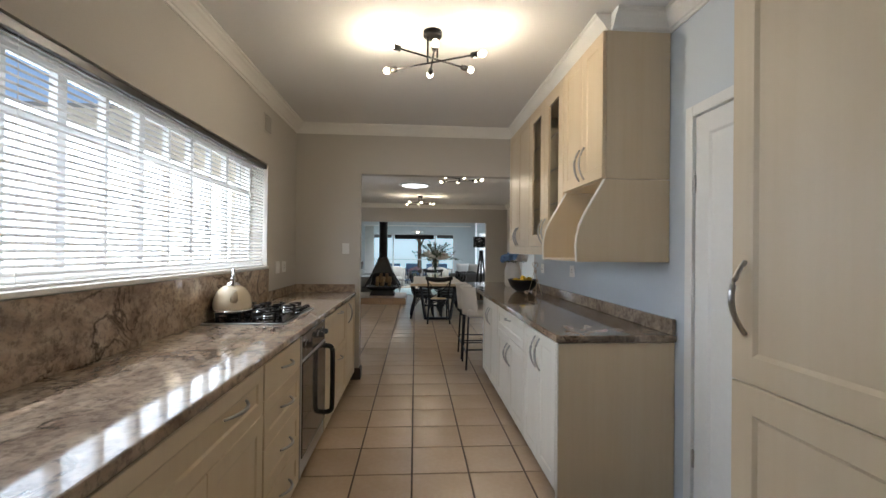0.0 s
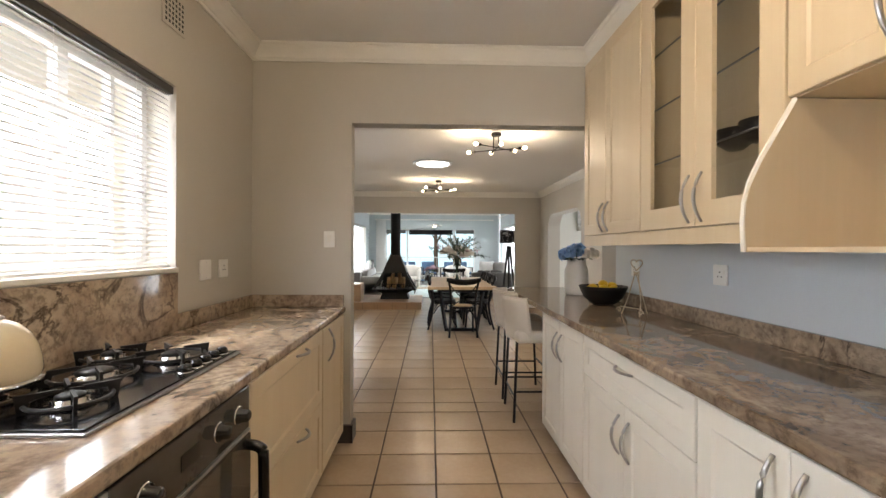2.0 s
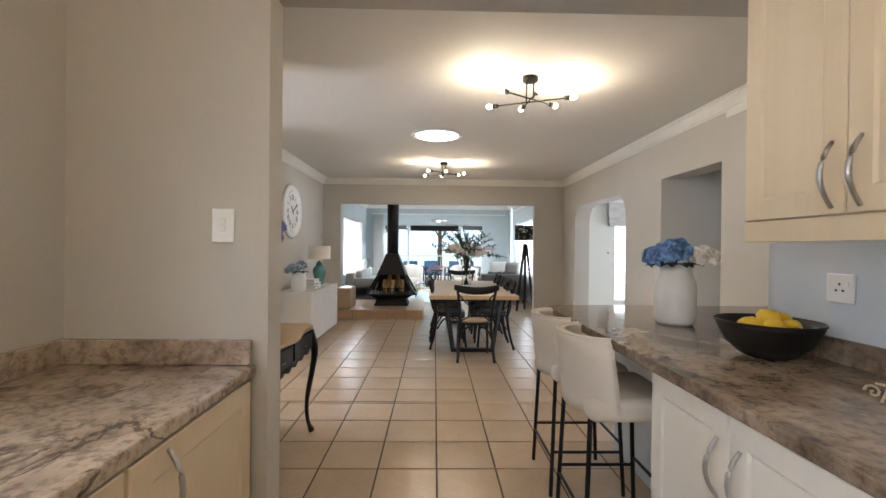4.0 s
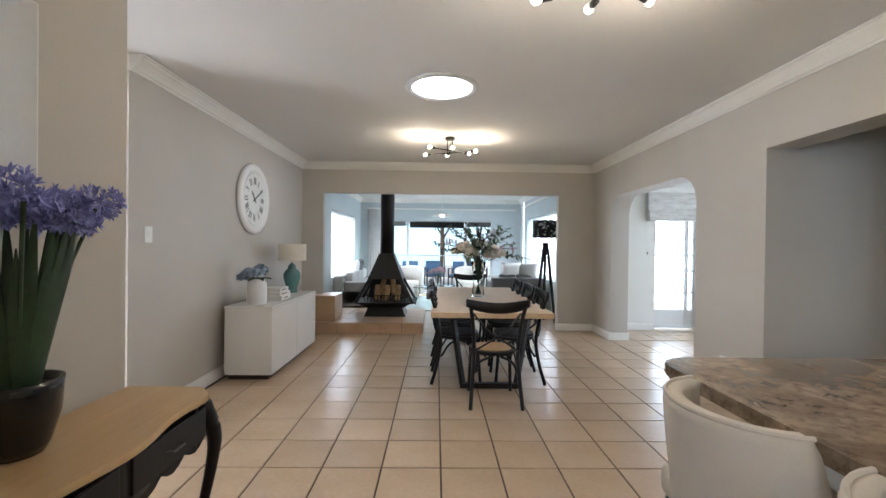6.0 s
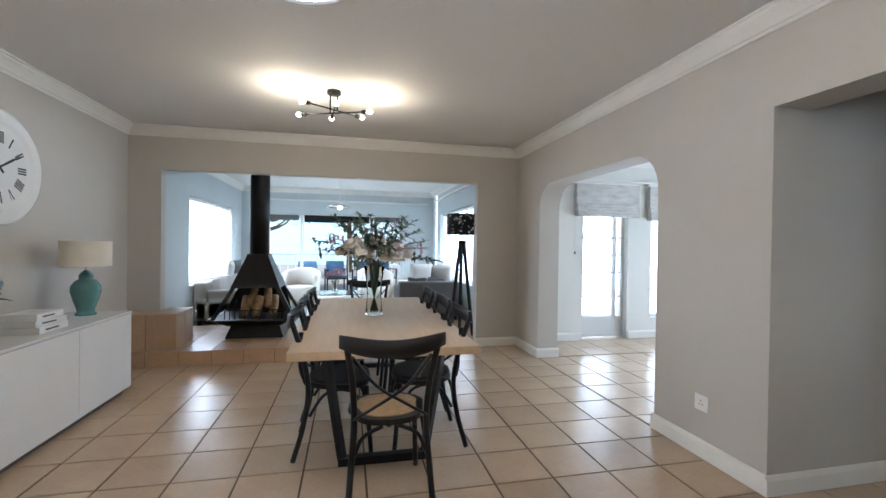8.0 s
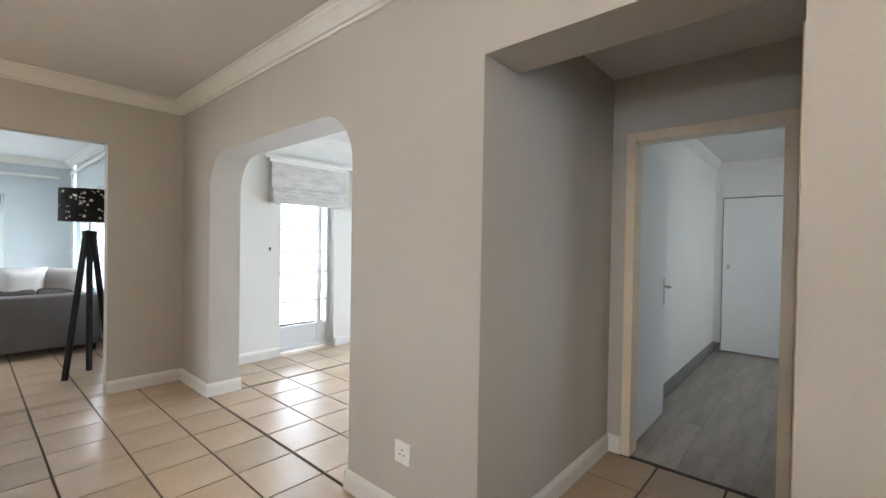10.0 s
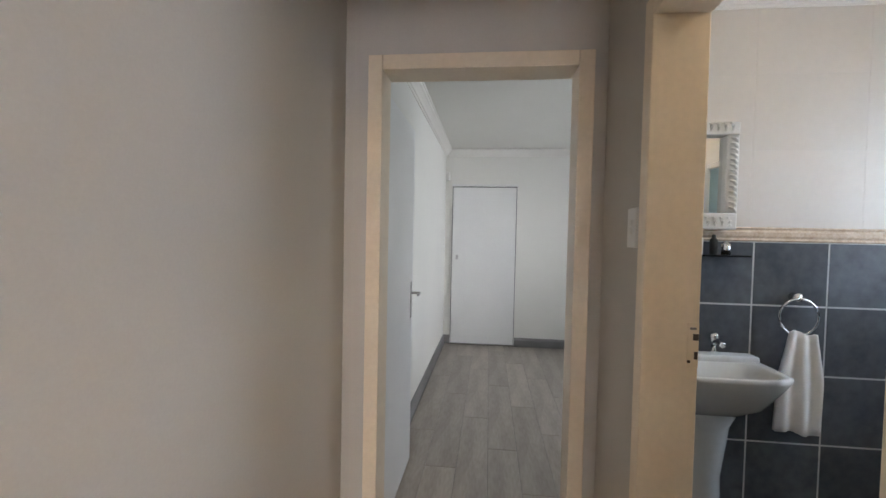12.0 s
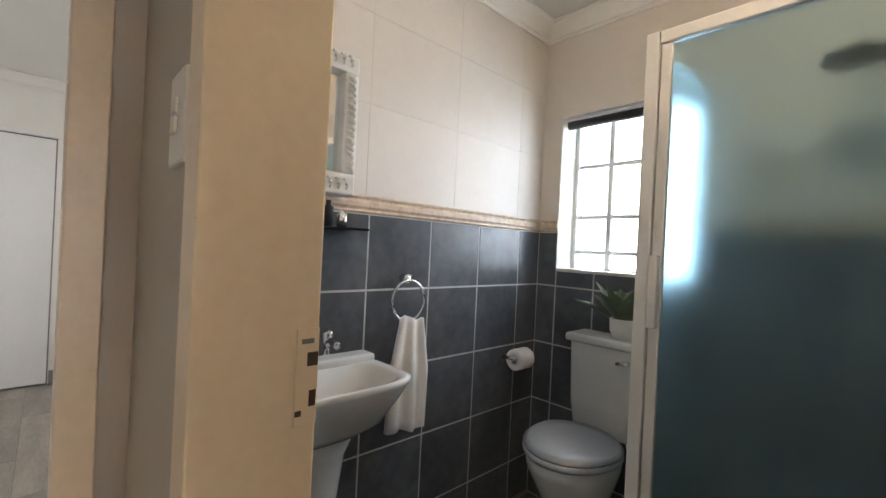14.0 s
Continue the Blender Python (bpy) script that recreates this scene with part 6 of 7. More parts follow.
for x in (-1.78,):
    cu = thing("curtain", "pale curtain gathered beside the sliding doors", "curtain")
    b = bmesh.new()
    pts = [(x - 0.17 + 0.34 * i / 40, 16.12 + 0.028 * math.sin(i * 1.25)) for i in range(41)]
    prism(pts + [(px_, py_ + 0.006) for px_, py_ in reversed(pts)], "z", 0.03, 2.355, bm=b)
    part("cloth", b, M_FABRIC_W, cu)
pd = thing("pendant_light", "white glass dish pendant light in the living room", "pendant light", at=(0.08, 13.6, 0))
part("canopy", lathe([(0.0, CEIL - 0.025), (0.05, CEIL - 0.02), (0.055, CEIL - 0.002), (0, CEIL - 0.002)], 20), M_TRIM, pd)
part("cord", tube([(0, 0, 2.10), (0, 0, CEIL - 0.02)], 0.005, 6), M_TRIM, pd)
part("dish", lathe([(0.02, 2.10), (0.06, 2.085), (0.16, 2.055), (0.235, 2.03), (0.235, 2.024), (0.15, 2.04), (0.05, 2.06), (0.0, 2.065)], 32), M_WHITEGLOSS, pd, "white glass dish", True)
part("bulb", lathe([(0.0, 1.985), (0.03, 1.995), (0.045, 2.02), (0.04, 2.045), (0, 2.06)], 16), M_BULB, pd, "lit bulb", True)

tl = thing("floor_lamp", "black tripod floor lamp with a patterned drum shade", "lamp", at=(1.93, 11.78, 0))
for k in range(3):
    a = radians(200 + 120 * k)
    part("leg", tube([(0.03 * math.cos(a), 0.03 * math.sin(a), 1.40), (0.20 * math.cos(a), 0.20 * math.sin(a), 0.004)], 0.026, 4), M_BLACKWOOD, tl, "square black wooden leg")
part("hub", lathe([(0, 1.38), (0.06, 1.38), (0.06, 1.43), (0.02, 1.44), (0, 1.44)], 16), M_BLACKWOOD, tl)
part("stem", tube([(0, 0, 1.43), (0, 0, 1.56)], 0.009, 8), M_STEEL, tl)
part("shade", lathe([(0.235, 1.52), (0.235, 1.83), (0.231, 1.83), (0.231, 1.52), (0.235, 1.52)], 36), M_BLACK, tl, "black drum shade with a pale blossom pattern", True)
rg = random.Random(4)
b = bmesh.new()
for i in range(150):
    a, z, s = rg.uniform(0, 6.3), rg.uniform(1.535, 1.815), rg.uniform(0.006, 0.016)
    c = Vector((0.2365 * math.cos(a), 0.2365 * math.sin(a), z))
    t = Vector((-math.sin(a), math.cos(a), 0))
    b.faces.new([b.verts.new(c + s * (math.cos(k * 1.2566) * t + math.sin(k * 1.2566) * Vector((0, 0, 1)))) for k in range(5)])
tagged(part("blossom_pattern", b, M_FABRIC_W, tl, "pale blossoms on the shade"), kind="stuff")
part("bulb", lathe([(0, 1.56), (0.02, 1.57), (0.032, 1.61), (0.02, 1.65), (0, 1.655)], 14), M_WHITEGLOSS, tl, "", True)


def sofa(label, at, turn, length, material):
    """A sofa whose back is at local y = 0 and which faces +y."""
    s = thing("sofa", label, "sofa", "sofas in the living room", at, turn)
    part("base", box(0, length, 0.03, 0.88, 0.08, 0.40, 0.03, 3), material, s)
    part("backrest", box(0, length, 0, 0.20, 0.08, 0.70, 0.03, 3), material, s)
    for x in (0, length - 0.18):
        part("arm", box(x, x + 0.18, 0.205, 0.88, 0.10, 0.58, 0.03, 3), material, s)
    n = max(2, round(length / 0.75))
    w = (length - 0.38) / n
    for i in range(n):
        part("seat_cushion", box(0.19 + i * w, 0.19 + (i + 1) * w - 0.01, 0.205, 0.88, 0.405, 0.52, 0.03, 3), material, s)
        part("back_cushion", box(0.19 + i * w, 0.19 + (i + 1) * w - 0.01, 0.205, 0.36, 0.525, 0.76, 0.04, 3), material, s)
    for x in (0.06, length - 0.06):
        for y in (0.08, 0.82):
            part("foot", box(x - 0.025, x + 0.025, y - 0.025, y + 0.025, 0.002, 0.08), M_BLACKWOOD, s)
    return s


def cushion(label, at, rx, rz, material):
    b = bmesh.new()
    N = 8
    for sgn in (1, -1):
        g = [[b.verts.new((0.22 * (i / N * 2 - 1) * (1 - 0.06 * (1 - abs(j / N * 2 - 1))), sgn * 0.075 * ((1 - (i / N * 2 - 1) ** 4) * (1 - (j / N * 2 - 1) ** 4)) ** 0.6, 0.22 * (j / N * 2 - 1) * (1 - 0.06 * (1 - abs(i / N * 2 - 1))))) for j in range(N + 1)] for i in range(N + 1)]
        for i in range(N):
            for j in range(N):
                b.faces.new((g[i][j], g[i + 1][j], g[i + 1][j + 1], g[i][j + 1]))
    bmesh.ops.remove_doubles(b, verts=b.verts, dist=0.0005)
    c = tagged(mesh_ob("cushion", b, material, smooth=True), label, "cushion", "scatter cushions")
    c.matrix_basis = pose(*at, rx, 0, rz)
    return c


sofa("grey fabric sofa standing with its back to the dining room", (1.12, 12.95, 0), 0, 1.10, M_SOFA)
sofa("grey fabric sofa along the window wall", (2.27, 14.15, 0), 90, 1.65, M_SOFA_L)
sofa("grey fabric sofa along the opposite window wall", (-2.17, 15.2, 0), -90, 2.2, M_SOFA_L)
cushion("white scatter cushion on the grey sofa", (1.55, 13.24, 0.80), 14, 10, M_FABRIC_W)
cushion("grey scatter cushion on the grey sofa", (1.92, 13.24, 0.79), 12, -18, M_SOFA_L)
cushion("dark scatter cushion on the window sofa", (-1.90, 14.4, 0.80), 10, 82, M_SOFA)
cushion("white scatter cushion on the window sofa", (-1.90, 14.0, 0.80), 10, 96, M_FABRIC_W)


def tub_chair(at, turn):
    s = thing("armchair", "cream rounded tub armchair by the glass doors", "armchair", "tub armchairs", at, turn)
    part("seat", lathe([(0, 0.16), (0.30, 0.16), (0.33, 0.20), (0.33, 0.40), (0.30, 0.44), (0, 0.45)], 28), M_BOUCLE, s, "", True)
    b = bmesh.new()
    ro = []
    for k in range(25):
        a = radians(-115 + 230 * k / 24)
        h = 0.62 + 0.20 * (0.5 + 0.5 * math.cos(a))
        ca, sa = math.cos(a), math.sin(a)
        ro.append([b.verts.new(p) for p in ((-0.38 * ca, 0.38 * sa, 0.12), (-0.41 * ca, 0.41 * sa, h - 0.03), (-0.375 * ca, 0.375 * sa, h), (-0.335 * ca, 0.335 * sa, h - 0.03), (-0.335 * ca, 0.335 * sa, 0.12))])
    for a, c in zip(ro, ro[1:]):
        for i in range(5):
            b.faces.new((a[i], a[(i + 1) % 5], c[(i + 1) % 5], c[i]))
    b.faces.new(ro[0])
    b.faces.new(ro[-1][::-1])
    part("backrest", b, M_BOUCLE, s, "", True)
    for x, y in ((-0.2, -0.2), (0.2, -0.2), (-0.2, 0.2), (0.2, 0.2)):
        part("leg", tube([(x, y, 0.165), (x * 1.15, y * 1.15, 0.002)], 0.015, 8), M_OAK, s)
    return s


tub_chair((-0.75, 15.1, 0), -100)
tub_chair((0.85, 15.2, 0), -75)
rug = tagged(mesh_ob("rug", box(-1.3, 1.0, 12.9, 15.3, 0.009, 0.021, 0.004), M_RUG), "pale rug on the living room floor", "rug")
ct = thing("coffee_table", "low glass coffee table on the rug", "table")
gtop = part("tabletop", box(-0.55, 0.55, 13.65, 14.35, 0.40, 0.412, 0.003), M_VASEGLASS, ct, "glass top")
for x in (-0.5, 0.5):
    for y in (13.7, 14.3):
        part("leg", tube([(x, y, 0.0215), (x, y, 0.399)], 0.012, 8), M_STEEL, ct)
pf = thing("flower_vase", "glass vase of dusty pink flowers on the coffee table", "vase", at=(0.0, 14.0, 0.413))
part("vase", lathe([(0, 0), (0.05, 0), (0.06, 0.03), (0.05, 0.14), (0.075, 0.22), (0.07, 0.22), (0.045, 0.14), (0.05, 0.03), (0, 0.012)], 20), M_VASEGLASS, pf, "", True)
rg = random.Random(9)
for i in range(14):
    a, r_ = rg.uniform(0, 6.3), rg.uniform(0.03, 0.22)
    p = (r_ * math.cos(a), r_ * math.sin(a), 0.42 - r_ * 0.4 + rg.uniform(-0.03, 0.05))
    b = bmesh.new()
    petal_ball(b, p, 0.06, 30, 0.018, rg)
    part("bloom", b, M_PINKPETAL, pf)
    b2 = tube([(0, 0, 0.02), (p[0] * 0.3, p[1] * 0.3, 0.2), p], 0.003, 5)
    leaf_blade(b2, (p[0] * 0.5, p[1] * 0.5, 0.28), (math.cos(a), math.sin(a), 0.5), 0.10, 0.04)
    part("stem", b2, M_LEAF, pf)

# ---- sunroom ----
glazed_frame("door_3", "white glazed door in the sunroom", "y", 11.24, 3.58, 4.32, 0.02, 2.03, (4.165,), (0.62, 0.98, 1.24, 1.50), 0.05, 0.05, cat="door")
sd = part("door_panel", box(3.63, 4.27, 11.225, 11.255, 0.07, 0.32, 0.003), M_ALU, bpy.data.objects["door_3"], "white kick panel")
glazed_frame("window_4", "white sunroom window", "y", 11.24, 4.72, 5.9, 0.30, 2.03, (5.3,), (0.72, 1.15, 1.58))
# this east window is out of view, added to admit the fill lamp
glazed_frame("window_5", "white sunroom window", "x", 6.4, 8.0, 10.4, 0.5, 2.05, (8.8, 9.6), (1.2,))
for x0, x1, z0 in ((3.42, 4.44, 1.80), (4.62, 5.98, 1.76)):
    rbk = thing("roman_blind", "folded roman blind in a faded stone-patterned fabric", "blind", "roman blinds in the sunroom")
    part("valance", box(x0, x1, 11.035, 11.10, z0 + 0.17, 2.27, 0.003), M_BLINDFAB, rbk)
    for k in range(4):
        part("fold", box(x0 + 0.004, x1 - 0.004, 11.015 - 0.006 * (3 - k), 11.105, z0 + 0.045 * k, z0 + 0.045 * k + 0.052, 0.012, 3), M_BLINDFAB, rbk)
    part("headrail", box(x0 - 0.02, x1 + 0.02, 11.05, 11.118, 2.272, 2.31, 0.003), M_TRIM, rbk, "white headrail")
pelm = structure(mesh_ob("trim", box(3.34, 6.05, 11.03, 11.118, 2.311, 2.345, 0.004), M_TRIM), "", "trim")
cordb = thing("blind_cord", "blind pull cord with a small toggle", "cord")
part("cord", tube([(3.44, 11.105, 1.30), (3.44, 11.105, 2.27)], 0.002, 5), M_TRIM, cordb)
part("toggle", lathe([(0, 0), (0.01, 0.004), (0.012, 0.03), (0, 0.05)], 10, at=(3.44, 11.105, 1.25)), M_DARKSTEEL, cordb)

# ---- passage doors ----
door_frame("door_frame_bedroom", "x", 0, 6.49, 7.305, 2.075, 3.97, 4.09, -1, M_CREAMPAINT)
bd = structure(new("door_4"), "open white bedroom door with a steel lever handle", "door")
part("leaf", box(4.11, 4.90, 7.305, 7.345, 0.008, 2.03, 0.003), M_DOORWHITE, bd)
part("handle_plate", box(4.825, 4.860, 7.3005, 7.3045, 0.90, 1.12, 0.001), M_STEEL, bd, "steel handle plate")
part("door_handle", tube(curve_pts([(4.842, 7.30, 1.05), (4.842, 7.262, 1.05), (4.835, 7.25, 1.05), (4.76, 7.248, 1.05)], 4), 0.008, 8), M_STEEL, bd, "steel lever handle", True)
for hz in (0.25, 1.78):
    part("hinge", lathe([(0.007, 0), (0.007, 0.09)], 8, at=(4.103, 7.30, hz)), M_STEEL, bd)
door_frame("door_frame_bathroom", "y", 0, 2.775, 3.535, 2.02, 6.30, 6.42, 1, M_CREAMPAINT)
ls = thing("lock_strike", "worn steel lock strike on the bathroom door frame", "strike plate")
part("plate", box(3.4975, 3.4995, 6.289, 6.318, 1.065, 1.185, 0.0008), M_CREAMPAINT, ls, "painted strike plate with chipped edges")
# the slots are dark boxes on the plate, their inner shade as colour
part("slot", box(3.4969, 3.4974, 6.290, 6.304, 1.138, 1.155), M_PLINTH, ls)
part("slot", box(3.4969, 3.4974, 6.291, 6.300, 1.088, 1.108), M_PLINTH, ls)
part("chip", box(3.4969, 3.4974, 6.309, 6.317, 1.078, 1.085), M_PLINTH, ls)
part("chip", box(3.4969, 3.4974, 6.296, 6.312, 1.166, 1.172), M_GREYSKIRT, ls)
plate("light_switch", "white light switch beside the bathroom door", (3.614, 6.422, 1.433), 180, 0.075, 0.115)

pl = thing("ceiling_light", "small round glass ceiling light in the bathroom", "ceiling light", at=(3.15, 5.55, 2.50))
part("base", lathe([(0, -0.001), (0.085, -0.001), (0.085, -0.018), (0.075, -0.022), (0, -0.022)], 28), M_WHITEPL, pl, "", True)
part("bowl", lathe([(0.07, -0.023), (0.078, -0.035), (0.062, -0.058), (0.03, -0.072), (0, -0.075)], 28), M_BULB, pl, "lit opal glass bowl", True)

# ---- bedroom ----
bfl = structure(mesh_ob("floor_bedroom", box(4.0, 7.9, 4.6, 7.42, -0.1945, -0.003), M_GREYSKIRT), "grey wood-look laminate floor", "floor")
cup = structure(new("door_5"), "white built-in cupboard door in the bedroom", "door")
part("leaf", box(7.745, 7.7715, 6.515, 7.315, 0.02, 2.02, 0.003), M_DOORWHITE, cup)
part("head", box(7.735, 7.778, 6.50, 7.33, 2.034, 2.06, 0.003), M_DOORWHITE, cup)
# dark sheet behind the leaf paints the shade in the gap round it
part("recess", box(7.772, 7.7775, 6.505, 7.325, 0.004, 2.033), M_GREYSKIRT, cup, "dark strip for the shade in the gap round the leaf")
part("knob", box(7.715, 7.744, 7.235, 7.265, 1.10, 1.16, 0.004), M_STEEL, cup)
sens = thing("alarm_sensor", "small white alarm sensor in the bedroom corner", "sensor")
part("body", box(7.70, 7.775, 7.36, 7.41, 2.10, 2.21, 0.01), M_WHITEPL, sens)

# unseen window, added so that the bedroom lamp has an opening
glazed_frame("window_8", "white bedroom window, unseen and added for the lamp outside", "y", 4.66, 5.1, 6.9, 0.9, 2.1, (6.0,), ())

# ---- bathroom ----
XB, YB = 4.340, 4.592
structure(mesh_ob("floor_bathroom", box(2.78, 4.34, 4.59, 6.29, -0.1945, -0.004), M_BGROUT), "dark bathroom floor tiles", "floor")
for nm, bm_ in (("wall_bathroom_tiling_east", box(XB - 0.0035, 4.349, 4.592, 6.299, 0.003, 2.498)), ("wall_bathroom_tiling_south", wall_bm("y", 4.581, YB + 0.0035, 2.783, 4.336, 0.003, 2.498, [(3.60, 4.22, 1.20, 2.0)])), ("wall_bathroom_tiling_west", box(2.771, 2.7815, 4.592, 6.299, 0.003, 2.498))):
    structure(mesh_ob(nm, bm_, M_BGROUT), "slate-coloured tiles below a rope border, white tiles above", "wall tiling")
TE, TS, TW = (bpy.data.objects[n] for n in ("wall_bathroom_tiling_east", "wall_bathroom_tiling_south", "wall_bathroom_tiling_west"))
ROWS = [0.205, 0.51, 0.815, 1.12, 1.40]
rows_z = [(0.006, 0.203)] + [(a + 0.0055, c - 0.0025) for a, c in zip(ROWS, ROWS[1:])]
ej = [4.594, 4.77, 5.075, 5.375, 5.68, 5.985, 6.29]
sj = [2.78, 3.085, 3.39, 3.60, 3.70, 4.01, 4.22, 4.335]


def tile_east(y0, y1, z0, z1, m_, nm="tile"):
    part(nm, box(XB - 0.005, XB + 0.001, y0 + 0.004, y1 - 0.004, z0, z1), m_, TE)


def tile_south(x0, x1, z0, z1, m_, nm="tile"):
    if x0 >= 3.595 and x1 <= 4.225 and z1 > 1.2 and z0 < 2.0:
        if z0 < 1.19:
            z1 = 1.198
        else:
            return
    part(nm, box(x0 + 0.004, x1 - 0.004, YB - 0.001, YB + 0.005, z0, z1), m_, TS)


for z0, z1 in rows_z:
    for y0, y1 in zip(ej, ej[1:]):
        tile_east(y0, y1, z0, z1, M_BTILE)
    for x0, x1 in zip(sj, sj[1:]):
        tile_south(x0, x1, z0, z1, M_BTILE)
    for y0, y1 in zip(ej, ej[1:]):
        part("tile", box(2.777, 2.783, y0 + 0.003, y1 - 0.003, z0, z1), M_BTILE, TW)
for z0, z1 in ((1.468, 1.8006), (1.8014, 2.1306), (2.1314, 2.496)):
    for y0, y1 in ((4.594, 4.80), (4.80, 5.25), (5.25, 5.70), (5.70, 6.29)):
        part("tile", box(XB - 0.005, XB + 0.001, y0 + 0.0004, y1 - 0.0004, z0, z1), M_BWHITE, TE)
    part("tile", box(2.777, 2.783, 4.594, 6.29, z0, z1), M_BWHITE, TW)
for x0, x1, z0, z1 in ((2.78, 3.18, 1.468, 2.0), (3.182, 3.598, 1.468, 2.0), (4.222, 4.335, 1.468, 2.0), (2.78, 3.40, 2.002, 2.496), (3.402, 4.335, 2.002, 2.496)):
    part("tile", box(x0, x1, YB - 0.001, YB + 0.005, z0, z1), M_BWHITE, TS)
bp_ = [(0, 0), (0.006, 0), (0.012, 0.006), (0.007, 0.014), (0.014, 0.024), (0.014, 0.040), (0.007, 0.050), (0.012, 0.058), (0.006, 0.064), (0, 0.064)]
run_profile("trim", bp_, (XB, 4.60), (XB, 6.29), (-1, 0), M_BORDER, "tile border", 1.402)
run_profile("trim", bp_, (2.79, YB), (3.598, YB), (0, 1), M_BORDER, "tile border", 1.402)
run_profile("trim", bp_, (4.222, YB), (4.33, YB), (0, 1), M_BORDER, "tile border", 1.402)
glazed_frame("window_6", "white bathroom window with small panes", "y", 4.44, 3.60, 4.22, 1.20, 2.0, (4.02,), (1.305, 1.49, 1.76), 0.022, 0.03)
part("window_sill", box(3.602, 4.218, 4.456, 4.60, 1.2005, 1.215, 0.003), M_TRIM, bpy.data.objects["window_6"], "white tiled sill")
rb2 = thing("roller_blind", "dark roller blind rolled up in the bathroom window", "blind")
part("roll", tube([(3.61, 4.55, 1.965), (4.21, 4.55, 1.965)], 0.022, 12), M_BLACK, rb2, "", True)
part("headrail", box(3.605, 4.215, 4.53, 4.57, 1.988, 1.998), M_ALU, rb2)

# toilet
wc = thing("toilet", "white close-coupled toilet with a grey seat", "toilet", at=(3.875, 4.60, 0))
wc.scale = (1.0, 0.87, 1.13)


def loft(rings, b=None):
    b = b or bmesh.new()
    vs = [[b.verts.new(p) for p in r] for r in rings]
    n = len(vs[0])
    for a, c in zip(vs, vs[1:]):
        for i in range(n):
            b.faces.new((a[i], a[(i + 1) % n], c[(i + 1) % n], c[i]))
    b.faces.new(vs[0][::-1])
    b.faces.new(vs[-1])
    return b


def oval(cx, cy, rx, ryf, ryb, z, n=28, power=1.0):
    out = []
    for i in range(n):
        a = 2 * math.pi * i / n
        c, s = math.cos(a), math.sin(a)
        out.append((cx + rx * math.copysign(abs(c) ** power, c), cy + (ryf if s > 0 else ryb) * math.copysign(abs(s) ** power, s), z))
    return out


part("bowl", loft([oval(0, 0.36, 0.11, 0.16, 0.20, 0.003), oval(0, 0.36, 0.105, 0.15, 0.20, 0.08), oval(0, 0.37, 0.10, 0.14, 0.18, 0.18), oval(0, 0.39, 0.14, 0.20, 0.20, 0.31), oval(0, 0.40, 0.175, 0.255, 0.22, 0.40), oval(0, 0.40, 0.18, 0.262, 0.22, 0.443)]), M_SANITARY, wc, "", True)
part("toilet_seat", loft([oval(0, 0.405, 0.186, 0.268, 0.195, 0.445), oval(0, 0.405, 0.192, 0.272, 0.20, 0.456), oval(0, 0.405, 0.188, 0.268, 0.195, 0.466)]), M_SEAT, wc, "grey seat", True)
part("toilet_lid", loft([oval(0, 0.405, 0.186, 0.266, 0.195, 0.4675), oval(0, 0.405, 0.190, 0.270, 0.198, 0.476), oval(0, 0.40, 0.17, 0.245, 0.18, 0.489), oval(0, 0.395, 0.10, 0.15, 0.11, 0.494)]), M_SEAT, wc, "grey closed lid", True)
part("cistern", loft([oval(0, 0.10, 0.135, 0.075, 0.09, 0.45, power=0.35), oval(0, 0.10, 0.150, 0.085, 0.095, 0.55, power=0.35), oval(0, 0.10, 0.160, 0.09, 0.098, 0.79, power=0.35)]), M_SANITARY, wc)
part("cistern_lid", box(-0.170, 0.170, 0.002, 0.205, 0.792, 0.825, 0.012, 3), M_SANITARY, wc)
part("flush_lever", tube([(-0.12, 0.185, 0.75), (-0.12, 0.212, 0.75), (-0.08, 0.217, 0.745)], 0.008, 8), M_CHROME, wc, "chrome flush lever", True)
part("pipe", tube(curve_pts([(-0.10, 0.10, 0.46), (-0.13, 0.08, 0.28), (-0.15, 0.03, 0.18)], 4), 0.012, 8), M_WHITEPL, wc)
pp = thing("potted_plant", "small green plant in a white pot on the cistern", "plant", at=(3.815, 4.69, 0.9335))
pp.scale = (1.12, 1.0, 1.15)
part("pot", lathe([(0, 0), (0.038, 0), (0.05, 0.03), (0.052, 0.075), (0.046, 0.075), (0.044, 0.05), (0, 0.045)], 24), M_CERAMIC, pp, "", True)
rg = random.Random(31)
b = bmesh.new()
for i in range(22):
    a = rg.uniform(0, 6.3)
    leaf_blade(b, (0.01 * math.cos(a), 0.01 * math.sin(a), 0.05), (math.cos(a) * 0.9, math.sin(a) * 0.45 + 0.12, rg.uniform(0.6, 1.8)), rg.uniform(0.17, 0.26), 0.066, 0.25, 5)
part("foliage", b, M_LEAF2, pp)

# basin
ba = thing("pedestal_basin", "white pedestal wash basin with chrome taps", "basin", at=(4.335, 5.92, 0), turn=90)
ba.scale = (0.95, 0.78, 1.025)
# local: wall at y = 0, the basin comes out to +y, x along the wall


def dring(cx, w, d, z, n=32, y0=0.0):
    out = []
    for i in range(n):
        a = 2 * math.pi * i / n
        c, s = math.cos(a), math.sin(a)
        out.append((cx + w * math.copysign(abs(c) ** 0.5, c), y0 + d * 0.5 + d * 0.5 * math.copysign(abs(s) ** 0.5, s), z))
    return out


